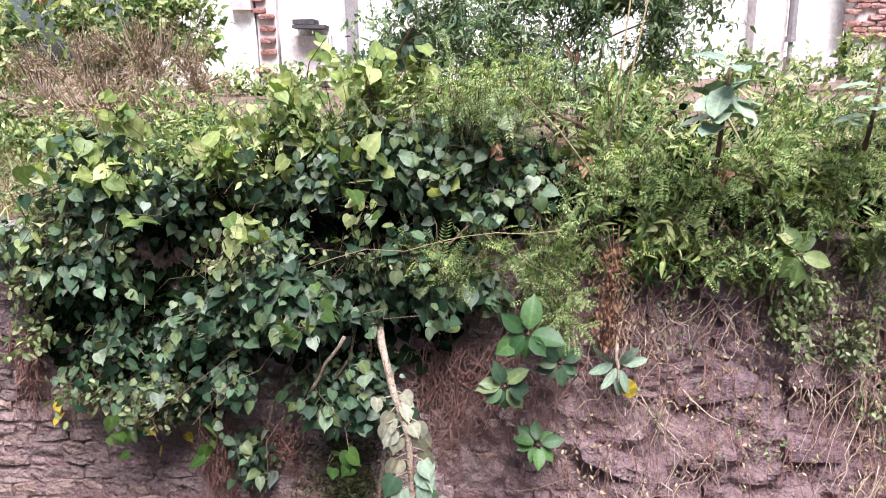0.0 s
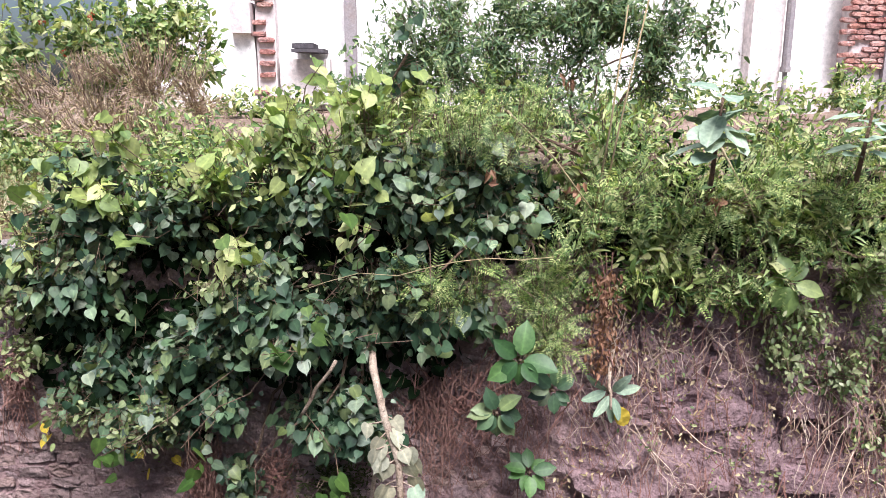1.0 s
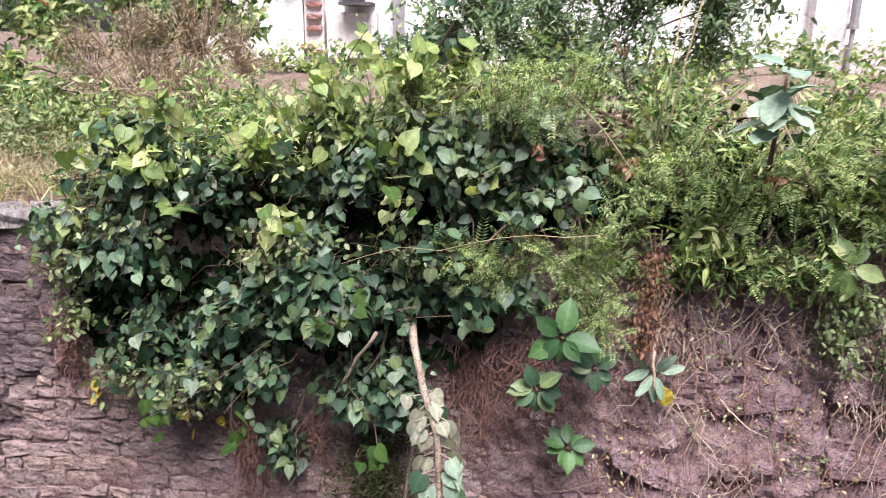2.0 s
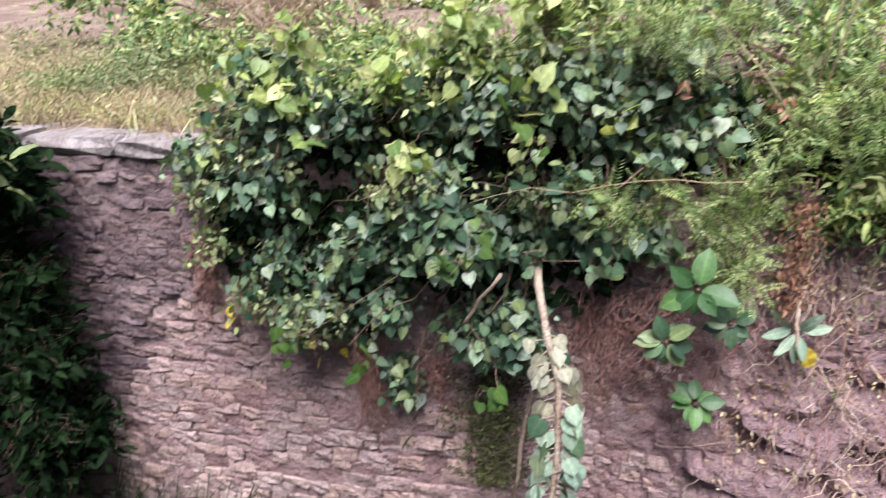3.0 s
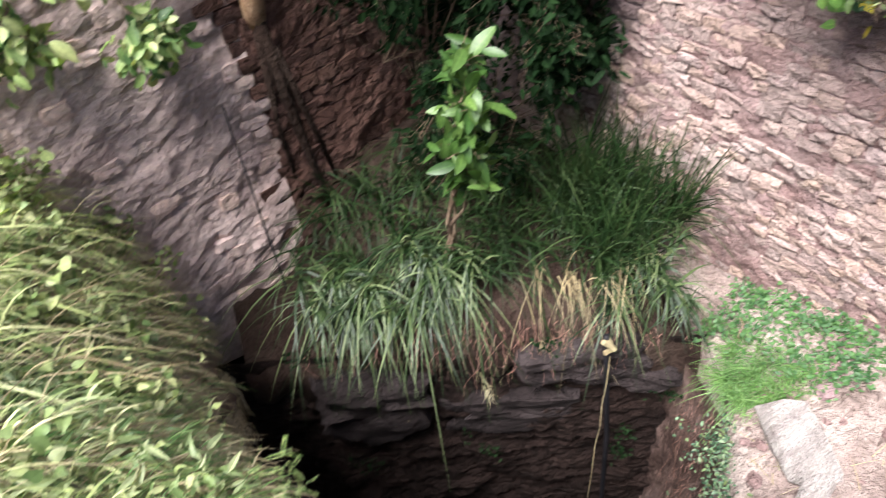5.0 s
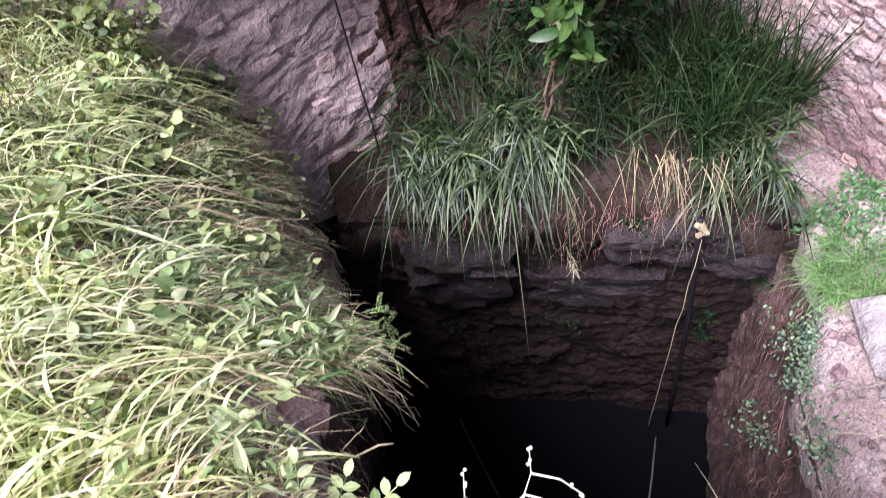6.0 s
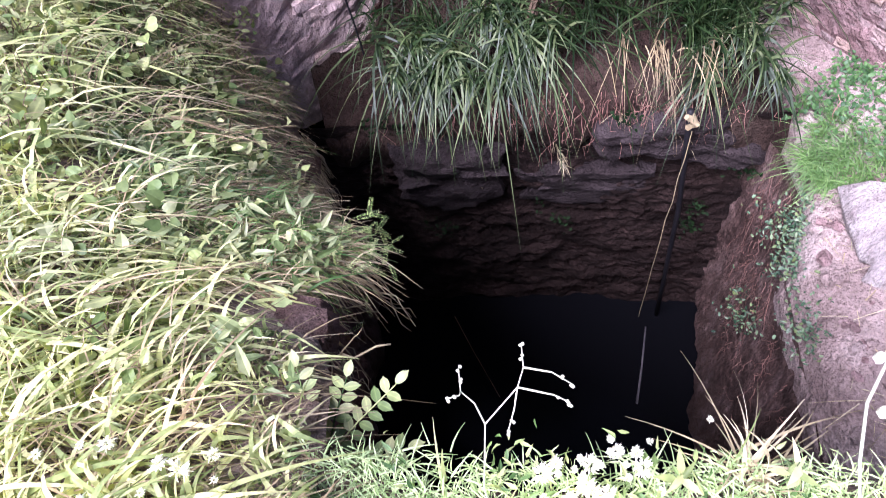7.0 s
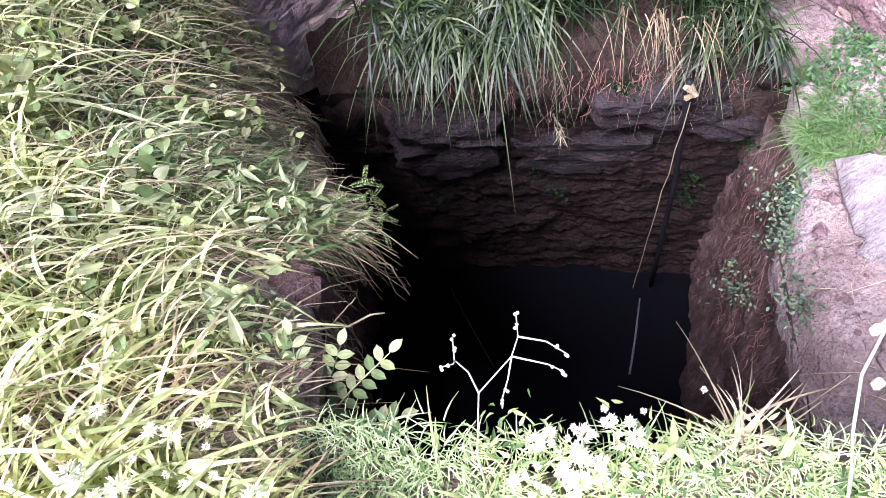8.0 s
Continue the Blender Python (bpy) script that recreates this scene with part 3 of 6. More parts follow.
wall_east = tagged(new("wall_east", mesh("wall_east", *core, MORTAR, False)), "weathered pinkish coursed rubble retaining wall with vines", "stone wall", kind="structure")
wall_east.data.materials.append(END_STONE)
wall_east.data.materials.append(GREY_STONE)
wall_east.data.polygons.foreach_set("material_index", [1 if dark_end(q.center) else (2 if worn_at(q.center[1] + wavy(q.center, 3, 0.5)) > 0.6 else 0) for q in wall_east.data.polygons])
solid = wall_east.modifiers.new("thickness", "SOLIDIFY")
solid.thickness, solid.offset = 0.35, 1

spots = []
z = -2.62
r = random.Random(4)
while z < 0.52:
    h = r.choice([r.uniform(0.05, 0.07), r.uniform(0.065, 0.095)])
    y = 3.85 - r.uniform(0, 0.3)
    while y > -0.75:
        w = r.uniform(0.08, 0.2) * (1.2 if h > 0.08 else 0.95)
        gone = r.random() < (0.06 if y > -0.2 else 0.22)
        if not gone:
            hh = h * r.uniform(0.78, 1.0)
            out = r.gauss(0.0, 0.006) + wavy((3, y, z), 2.0, 0.012)
            sway = wavy((0, y, z), 1.1, 0.06)
            out += max(0, 0.5 - z) * 0.16 * worn_at(y)
            m = Matrix.LocRotScale((WALL_X + 0.008 - out, y - w / 2, z + sway + hh / 2 + r.uniform(-0.01, 0.01)), Euler((r.gauss(0, 0.05), r.gauss(0, 0.05), r.gauss(0, 0.04))), (0.14, w * 1.0, hh * 1.06))
            spots.append(m)
        y -= w + r.uniform(-0.004, 0.014)
    z += h + r.uniform(-0.004, 0.005)
end_spots = [m for m in spots if dark_end(m.translation)]
spots = [m for m in spots if m not in end_spots]
masonry(wall_east, "sooty_stone", END_STONE, end_spots, 60, lambda c: c.y, HEWN)
masonry(wall_east, "stone", STONE, spots, 300, lambda c: abs(c.y - 1.4) + abs(c.z + 1.2) * 0.9, HEWN)

# large worn blocks in the eroded stretch
spots = []
for y, z, w, h, turn in ((-1.62, 0.33, 0.26, 0.12, 5), (-1.60, -0.18, 0.46, 0.13, -8), (-2.1, -0.10, 0.3, 0.16, 3), (-1.12, -0.56, 0.5, 0.12, 24), (-0.95, -0.86, 0.5, 0.14, 22), (-1.6, -0.52, 0.3, 0.12, -5), (-2.1, -0.5, 0.34, 0.14, 6)):
    lean = max(0, 0.5 - z) * 0.16 * worn_at(y)
    spots.append(Matrix.LocRotScale((WALL_X - 0.005 - lean, y, z), Euler((radians(turn), 0.16, r.gauss(0, 0.06))), (0.2, w, h)))
for k in range(260):
    y, z = r.uniform(-3.0, -0.55), r.uniform(-1.1, 0.42)
    w = r.uniform(0.05, 0.17)
    lean = max(0, 0.5 - z) * 0.16 * worn_at(y)
    spots.append(Matrix.LocRotScale((WALL_X + 0.02 - lean + r.uniform(-0.01, 0.03), y, z), Euler((r.gauss(0, 0.2), r.gauss(0.1, 0.1), r.gauss(0, 0.1))), (0.17, w, w * r.uniform(0.35, 0.8))))
masonry(wall_east, "block", GREY_STONE, spots, 270, lambda c: 0)

# coping slabs on the wall's far end
for y, w, x, t in ((3.25, 0.62, 3.67, 0.09), (2.62, 0.58, 3.66, 0.09), (2.14, 0.40, 3.63, 0.075), (1.74, 0.36, 3.66, 0.09), (3.75, 0.36, 3.66, 0.09)):
    v, f = rock(int(y * 70), 0.85)
    ob = part("coping_slab", mesh("coping_slab", v * (0.44, w, t * 1.1), f, PALE_SLAB), wall_east, "pale weathered coping slab")
    ob.matrix_basis = pose(x, y, 0.665 - t / 2 + 0.01, r.uniform(-2, 2), 2, r.uniform(-2, 2))

# rubble wall across the far end
def north_face(x0, x1, steps):
    return sheet([[(x, WALL_Y - 0.03 - wavy((x, 0, z), 2.2, 0.05) - wavy((x, 2, z), 7, 0.025) - wavy((x, 5, z), 16, 0.018), z) for x in np.linspace(x0, x1, steps)] for z in np.linspace(-2.9, 0.72, 80)])


wall_north = tagged(new("wall_north", mesh("wall_north", *north_face(-12, 1.62, 200), GREY_WALL, False)), "grey brown rubble stone wall behind the grass bank", "stone wall", kind="structure")
wall_corner = tagged(new("wall_corner", mesh("wall_corner", *north_face(1.62, WALL_X + 0.1, 60), RED_STONE, False)), "damp red-brown corner wall under the shrubs, shade in its colour", "stone wall", kind="structure")
for side in (wall_north, wall_corner):
    solid = side.modifiers.new("thickness", "SOLIDIFY")
    solid.thickness, solid.offset = 0.35, -1
spots = []
z = -2.6
while z < 0.6:
    h = r.uniform(0.07, 0.12)
    x = 3.4 - r.uniform(0, 0.2)
    while x > -2.5:
        w = r.uniform(0.08, 0.2)
        if r.random() > (0.68 if x < 1.6 else 0.08):
            deep = 0.07 if x < 1.6 else 0.1
            m = Matrix.LocRotScale((x - w / 2, WALL_Y - 0.03 + deep * 0.43 - r.uniform(-0.008, 0.01), z + h / 2), Euler((r.gauss(0, 0.04), r.gauss(0, 0.06), r.gauss(0, 0.03))), (w * 0.97, deep, h * 0.96))
            spots.append(m)
        x -= w + r.uniform(0.004, 0.02)
    z += h + 0.005
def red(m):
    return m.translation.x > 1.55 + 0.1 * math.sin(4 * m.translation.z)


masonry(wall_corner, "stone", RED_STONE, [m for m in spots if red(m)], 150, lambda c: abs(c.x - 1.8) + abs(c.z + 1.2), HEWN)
masonry(wall_north, "stone", GREY_WALL, [m for m in spots if not red(m)], 220, lambda c: abs(c.x - 1.3) + abs(c.z + 1.0))

# rock shelves standing out of the far shaft side
def crag(w, d, h, seed):
    """A rough outcrop with worn, broken edges."""
    bm = bmesh.new()
    bmesh.ops.create_cube(bm, size=1)
    bmesh.ops.subdivide_edges(bm, edges=bm.edges[:], cuts=9, use_grid_fill=True)
    for v in bm.verts:
        c = v.co.copy()
        v.co = c.lerp(c.normalized() * 0.6, 0.35 * min(1, max(0, c.length - 0.5) * 3))
        q = Vector((c.x * w * 4, c.y * d * 4, c.z * h * 9)) + Vector((seed * 7.1, 0, 0))
        v.co += c.normalized() * (noise.noise(q) * 0.22 + noise.noise(q * 2.7) * 0.12 + noise.noise(q * 6) * 0.06)
        v.co.x, v.co.y, v.co.z = v.co.x * w, v.co.y * d, v.co.z * h
    v = [tuple(q.co) for q in bm.verts]
    f = [[q.index for q in p.verts] for p in bm.faces]
    bm.free()
    return v, f


shelf_owner = bpy.data.objects["wall_shaft_far"]
for k, (n, u, z, w, h, d, turn) in enumerate(((3.0, -0.9, -2.9, 0.72, 0.72, 0.3, 6), (3.0, 0.45, -2.5, 0.7, 0.36, 0.28, -3), (3.02, 0.86, -2.7, 0.44, 0.18, 0.3, 6), (3.06, 0.0, -3.15, 0.9, 0.5, 0.2, -3))):
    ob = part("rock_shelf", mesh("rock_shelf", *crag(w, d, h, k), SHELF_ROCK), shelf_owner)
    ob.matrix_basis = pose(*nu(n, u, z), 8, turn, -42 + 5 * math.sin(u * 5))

# ---- buildings behind the terrace ----
def box(a, b):
    (x0, y0, z0), (x1, y1, z1) = a, b
    v = [(x, y, z) for x in (x0, x1) for y in (y0, y1) for z in (z0, z1)]
    return np.array(v, float), [(0, 1, 3, 2), (4, 6, 7, 5), (0, 4, 5, 1), (2, 3, 7, 6), (0, 2, 6, 4), (1, 5, 7, 3)]


def worn_box(a, b, cell=0.25, amount=0.012):
    """A box whose faces are cut up and slightly uneven."""
    bm = bmesh.new()
    bmesh.ops.create_cube(bm, size=1)
    size = Vector(b) - Vector(a)
    for axis in range(3):
        cuts = min(24, int(size[axis] / cell))
        if cuts:
            edges = [e for e in bm.edges if abs((e.verts[0].co - e.verts[1].co).normalized()[axis]) > 0.9]
            bmesh.ops.subdivide_edges(bm, edges=edges, cuts=cuts, use_grid_fill=True)
    mid = (Vector(a) + Vector(b)) / 2
    v = []
    for q in bm.verts:
        p = Vector((q.co.x * size.x, q.co.y * size.y, q.co.z * size.z)) + mid
        p += Vector((noise.noise(p * 3), noise.noise(p * 3 + Vector((9, 1, 2))), noise.noise(p * 3 + Vector((1, 7, 4))))) * amount
        v.append(tuple(p))
    f = [[q.index for q in p.verts] for p in bm.faces]
    bm.free()
    return v, f


def bricks(owner, x, y0, y1, z0, z1, gone=0.05, seed=1):
    """Exposed brickwork facing the camera."""
    r = random.Random(seed)
    one = [mesh("brick", *(lambda v, f: (v * (0.10, 0.215, 0.068), f))(*ROCKS[k]), BRICK) for k in range(6)]
    z, n = z0, 0
    while z < z1:
        y = y0 + (0.11 if n % 2 else 0)
        while y < y1 - 0.05:
            if r.random() > gone:
                ob = part("brick", one[r.randrange(6)], owner)
                ob.matrix_basis = pose(x + r.uniform(-0.015, 0.02), y + 0.11, z + 0.04, r.gauss(0, 2), r.gauss(0, 2), r.gauss(0, 3))
            y += 0.232
        z += 0.082
        n += 1


house = thing("house", (11.2, -4, 1.1), "white plastered house wall with stained bay and drainpipe", "house")


HOUSE_INV = Matrix.Translation((-11.2, 4, -1.1))


def house_part(name, a, b, mat, label="", cell=0.3, amount=0.01):
    ob = part(name, mesh(name, *worn_box(a, b, cell, amount), mat), house, label)
    ob.matrix_basis = HOUSE_INV
    return ob


house_part("wall", (11.25, -9.5, 0.7), (11.6, 0.2, 5.2), PLASTER, "bright white plaster wall", 0.5)
house_part("bay", (10.95, -5.36, 0.9), (11.25, -4.9, 5.2), PLASTER_PINK, "pinkish stained plaster pier")
house_part("plinth", (11.0, -6.2, 0.7), (11.25, -5.5, 1.45), PLASTER_PINK, "stained plinth at the foot of the wall")
house_part("roof", (10.8, -9.8, 5.2), (14.5, 0.4, 5.4), PLASTER_PINK)
pipe = part("drainpipe", mesh("drainpipe", *joined(tube([(10.9, -5.42, 0.9), (10.9, -5.42, 1.75)], 0.035, 8), tube([(10.9, -5.42, 1.7), (10.9, -5.42, 5.1)], 0.06, 8), tube([(10.9, -5.42, 1.66), (10.9, -5.42, 1.74)], 0.075, 8)), PIPE_GREY), house, "grey drainpipe with a collar")
pipe.matrix_basis = HOUSE_INV
pier = part("brick_pier", mesh("brick_pier", *worn_box((10.95, -7.2, 0.7), (11.25, -6.35, 5.2), 0.3, 0.01), PLASTER_PINK), house, "broken red brick pier")
pier.matrix_basis = HOUSE_INV
bricks(pier, 10.93, -7.1, -6.33, 1.7, 3.3, 0.1, 3)
post = house_part("post", (10.85, -7.0, 0.8), (10.95, -6.85, 3.4), PIPE_GREY, "grey square post")

shed = thing("ruined_shed", (11, 1.8, 1.1), "whitewashed ruined shed with a brick jamb and stone shelf", "shed")
SHED_INV = Matrix.Translation((-11, -1.8, -1.1))


def shed_part(name, a, b, mat, label="", cell=0.3, amount=0.015):
    ob = part(name, mesh(name, *worn_box(a, b, cell, amount), mat), shed, label)
    ob.matrix_basis = SHED_INV
    return ob


shed_part("wall", (11.2, 0.2, 0.7), (11.5, 4.2, 4.6), PLASTER, "whitewashed wall")
shed_part("side_wall", (10.95, 2.32, 0.7), (11.2, 2.62, 2.2), PLASTER, "low whitewashed wall")
shed_part("ledge", (10.8, 2.33, 2.2), (11.2, 2.62, 2.62), PLASTER_PINK, "grey plastered box")
jamb = shed_part("jamb", (10.98, 2.02, 0.7), (11.2, 2.3, 3.6), PLASTER_PINK, "brick jamb with broken plaster")
bricks(jamb, 10.96, 2.04, 2.3, 1.25, 3.4, 0.5, 5)
shed_part("panel", (11.0, 1.25, 1.2), (11.2, 1.98, 1.84), PLASTER_PINK, "grey plaster panel")
shed_part("shelf", (10.7, 1.3, 1.93), (11.2, 1.75, 1.98), DARK_SLAB, "dark stone shelf")
shed_part("shelf_slab", (10.75, 1.45, 1.99), (11.2, 1.75, 2.06), DARK_SLAB, "dark stone slab")
shed_part("post", (10.95, 0.86, 0.8), (11.15, 1.02, 4.6), PIPE_GREY, "grey pillar")

# ---- plants ----
FRONT = np.array([-0.86, -0.1, 0.5])  # where most light and open space lie for what grows on the masonry wall


def sprays(clumps, per, size, hang=0.7, facing=FRONT, spread=0.5, bias=0.35, inner=0.5, gaps=4.4):
    """Sprays of leaves on the outside of clumps (x, y, z, rx, ry, rz, sprays). Returns base, axis, normal, size for each leaf, and the twig lines."""
    bases, axes, norms, sizes, twigs = [], [], [], [], []
    for x, y, z, rx, ry, rz, count in clumps:
        c, rad = np.array([x, y, z]), np.array([rx, ry, rz])
        d = unit(rng.normal(0, 1, (count, 3)) + facing * bias * 2)
        tip = c + rad * d * rng.uniform(inner, 1.0, (count, 1))
        out = unit(d / rad * min(rad) + facing * 0.5)
        for k in range(count):
            if gaps and noise.noise(Vector(tip[k]) * gaps) < 0.05 + 0.1 * rng.random():
                if rng.random() < 0.7:
                    continue
                tip[k] = c + (tip[k] - c) * 0.4 - facing * 0.12
            n = rng.integers(per[0], per[1] + 1)
            start = tip[k] - out[k] * 0.16 - np.array([0, 0, 0.02])
            end = tip[k] + out[k] * 0.05 + rng.normal(0, 0.03, 3)
            twigs.append((start, tip[k], end))
            f = rng.uniform(0, 1, (n, 1))
            b = start + (end - start) * f + rng.normal(0, 0.025, (n, 3))
            side = rng.normal(0, 1, (n, 3))
            a = unit(np.array([0, 0, -hang]) + out[k] * 0.45 + side * spread)
            nn = unit(out[k] * 0.6 + facing * 0.35 + np.array([0, 0, 0.35]) + rng.normal(0, 0.62, (n, 3)))
            bases.append(b), axes.append(a), norms.append(nn), sizes.append(rng.uniform(*size, n) * rng.choice([0.6, 0.8, 1, 1, 1.2], n))
    return np.concatenate(bases), np.concatenate(axes), np.concatenate(norms), np.concatenate(sizes), twigs


def twig_mesh(twigs, thick=0.0016):
    return joined(*[tube(np.array(t), (thick * 1.3, thick * 0.6), 3) for t in twigs])


def bush(name, label, category, root, clumps, shape, mat, per=(4, 7), size=(0.08, 0.12), hang=0.7, singles=0, limbs=(), stem_mat=None, facing=FRONT, spread=0.5, group="", thick=0.0016, inner=0.5, bias=0.35, gaps=4.4, limb=0.014):
    """A plant: limbs and twigs, a mass of leaves, and the leaves that stand out nearest as pieces of their own."""
    ob = thing(name, root, label, category, group)
    back = Matrix.Translation(-Vector(root))
    b, a, n, s, twigs = sprays(clumps, per, size, hang, facing, spread, bias, inner, gaps)
    lines = [tube(bent(p, q, 0.0, 0.02), (r0, r1), 6) for p, q, r0, r1 in limbs]
    for x, y, z, rx, ry, rz, count in clumps:
        lines.append(tube(bent(root, (x, y, z), -0.05, 0.03), (limb, limb * 0.4), 5))
    stems = part("twig_mass", mesh("twig_mass", *joined(*lines, twig_mesh(twigs, thick)), stem_mat or DARK_BARK), ob, kind="stuff")
    stems.matrix_basis = back
    order = np.argsort(b @ np.array([1.0, 0.1, -0.1]))
    pick, rest = order[:singles], order[singles:]
    if len(rest):
        crown = part("foliage", mesh("foliage", *leaves(shape, b[rest], a[rest], n[rest], s[rest]), mat, True, ribs(shape, len(rest))), ob, kind="stuff")
        crown.matrix_basis = back
    if singles:
        one = mesh("leaf", *shape, mat, True, ribs(shape))
        r = frames(a[pick], n[pick])
        for k, i in enumerate(pick):
            leaf = part("leaf", one, ob)
            m = Matrix(r[k].tolist()).to_4x4() @ Matrix.Diagonal((s[i], s[i], s[i], 1))
            m.translation = Vector(b[i]) - Vector(root)
            leaf.matrix_basis = m
    return ob


# peepal growing out of the masonry wall
bush("peepal_bush", "dark green peepal bush with heart-shaped leaves on the wall", "bush", (3.5, 1.35, 0.2),
     [(3.32, 1.5, 0.12, 0.14, 0.22, 0.24, 150), (3.3, 1.2, -0.12, 0.15, 0.24, 0.14, 110), (3.36, 1.78, 0.66, 0.16, 0.24, 0.16, 204), (3.34, 1.5, 0.42, 0.2, 0.28, 0.3, 409), (3.3, 1.2, 0.10, 0.2, 0.3, 0.32, 448), (3.28, 0.85, 0.12, 0.22, 0.3, 0.34, 507), (3.36, 1.35, 0.85, 0.26, 0.4, 0.22, 390), (3.28, 1.05, -0.15, 0.12, 0.2, 0.14, 117), (3.3, 1.5, 0.0, 0.1, 0.14, 0.14, 70)],
     HEART, PEEPAL, (3, 6), (0.04, 0.074), singles=300, group="peepal on the wall")
bush("peepal_bush", "dark green peepal bush with glossy bluish leaves on the wall", "bush", (3.5, 0.2, 0.5),
     [(3.26, 0.45, 0.42, 0.24, 0.34, 0.3, 565), (3.24, 0.02, 0.46, 0.24, 0.3, 0.28, 487), (3.24, -0.38, 0.46, 0.2, 0.26, 0.2, 292), (3.2, 0.3, -0.02, 0.18, 0.26, 0.22, 292), (3.2, 0.16, -0.2, 0.12, 0.16, 0.14, 117), (3.3, 0.75, -0.5, 0.08, 0.09, 0.18, 78)],
     HEART, PEEPAL, (3, 6), (0.044, 0.082), singles=300, group="peepal on the wall")
bush("peepal_bush", "peepal bush with shaded leaves along the wall top", "bush", (3.55, 0.4, 0.7),
     [(3.4, 0.95, 0.82, 0.28, 0.35, 0.25, 370), (3.4, 0.5, 0.95, 0.3, 0.38, 0.28, 448), (3.4, 0.0, 1.0, 0.32, 0.4, 0.34, 507), (3.4, -0.42, 0.92, 0.3, 0.34, 0.34, 448), (3.4, 1.4, 1.05, 0.25, 0.3, 0.16, 175), (3.3, -0.1, 1.6, 0.06, 0.06, 0.2, 35)],
     HEART, PEEPAL, (3, 6), (0.04, 0.074), singles=250, group="peepal on the wall")
# near-black leaves added behind the peepal as the dark of its gaps
bush("peepal_bush", "peepal leaves close against the wall, shade in their colour", "bush", (3.5, 0.7, 0.2),
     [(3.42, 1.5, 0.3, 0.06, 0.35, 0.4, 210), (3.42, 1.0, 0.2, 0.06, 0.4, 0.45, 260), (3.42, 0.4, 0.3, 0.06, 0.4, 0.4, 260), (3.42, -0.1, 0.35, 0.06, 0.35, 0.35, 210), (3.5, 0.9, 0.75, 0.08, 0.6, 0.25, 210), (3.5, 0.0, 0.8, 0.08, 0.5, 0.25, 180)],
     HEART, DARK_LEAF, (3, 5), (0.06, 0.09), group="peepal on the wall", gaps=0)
bush("young_peepal", "young peepal shoots with pale yellow-green leaves", "bush", (3.6, 0.6, 0.7),
     [(3.25, 1.5, 1.22, 0.1, 0.09, 0.12, 23), (3.25, 1.22, 1.24, 0.08, 0.07, 0.12, 17), (3.3, 1.38, 0.98, 0.22, 0.3, 0.14, 57), (3.3, 0.74, 1.28, 0.1, 0.12, 0.1, 23), (3.3, 0.45, 1.33, 0.22, 0.22, 0.12, 57), (3.3, 0.28, 1.56, 0.06, 0.07, 0.16, 20),
      (3.3, 0.08, 1.38, 0.2, 0.2, 0.12, 47), (3.3, -0.16, 1.48, 0.1, 0.1, 0.08, 17), (3.25, 0.42, 1.08, 0.2, 0.3, 0.12, 44), (3.1, 0.1, 0.84, 0.12, 0.14, 0.08, 15), (3.2, 0.78, 1.08, 0.18, 0.2, 0.1, 25), (3.3, 0.6, 1.2, 0.1, 0.1, 0.1, 17), (3.12, 1.15, 0.82, 0.12, 0.2, 0.14, 9), (3.08, 0.65, 0.8, 0.12, 0.22, 0.16, 9), (3.08, 0.2, 0.98, 0.12, 0.22, 0.14, 9), (3.1, -0.25, 0.95, 0.12, 0.2, 0.14, 9), (3.15, 1.65, 0.75, 0.1, 0.12, 0.12, 8)],
     HEART, PEEPAL_YOUNG, (2, 4), (0.055, 0.1), hang=0.5, singles=300, limb=0.005)

bush("creeper", "small olive-green creeper leaves threaded through the peepal", "creeper", (3.5, 1.4, 0.2),
     [(3.2, 1.75, 0.3, 0.1, 0.2, 0.3, 90), (3.2, 1.45, 0.0, 0.1, 0.25, 0.2, 80), (3.12, 1.1, -0.1, 0.1, 0.25, 0.2, 60), (3.18, 1.5, 0.72, 0.12, 0.35, 0.14, 90), (3.1, 0.75, 0.62, 0.12, 0.3, 0.12, 60), (3.08, 0.1, 0.62, 0.12, 0.35, 0.1, 50)],
     OVAL, PALE_LEAF, (3, 6), (0.028, 0.052), hang=0.4, spread=0.8, limb=0.004)
bush("shrub", "fine-leaved yellow-green shrub growing through the bush top", "shrub", (3.6, 0.8, 0.7),
     [(3.28, 1.3, 0.98, 0.2, 0.35, 0.13, 150), (3.28, 0.75, 1.05, 0.2, 0.35, 0.16, 170), (3.3, 0.3, 1.22, 0.2, 0.35, 0.15, 170), (3.3, -0.15, 1.3, 0.2, 0.35, 0.14, 150), (3.35, 1.75, 0.85, 0.15, 0.2, 0.12, 70)],
     WIDE_LANCE, FERNY, (5, 8), (0.03, 0.06), hang=0.15, spread=0.9, facing=np.array([-0.6, 0, 0.8]))
bush("fern_shrub", "feathery pale green sprays leaning over the bush top", "shrub", (3.6, 0.0, 0.9),
     [(3.2, 0.1, 1.3, 0.2, 0.4, 0.12, 40), (3.2, -0.4, 1.15, 0.2, 0.35, 0.2, 50), (3.1, -0.2, 0.62, 0.1, 0.35, 0.06, 26), (3.1, -0.7, 0.5, 0.1, 0.2, 0.16, 40)],
     FROND, PALE_LEAF, (2, 5), (0.06, 0.11), limb=0.005, hang=0.1, spread=0.9, facing=np.array([-0.6, 0, 0.8]))

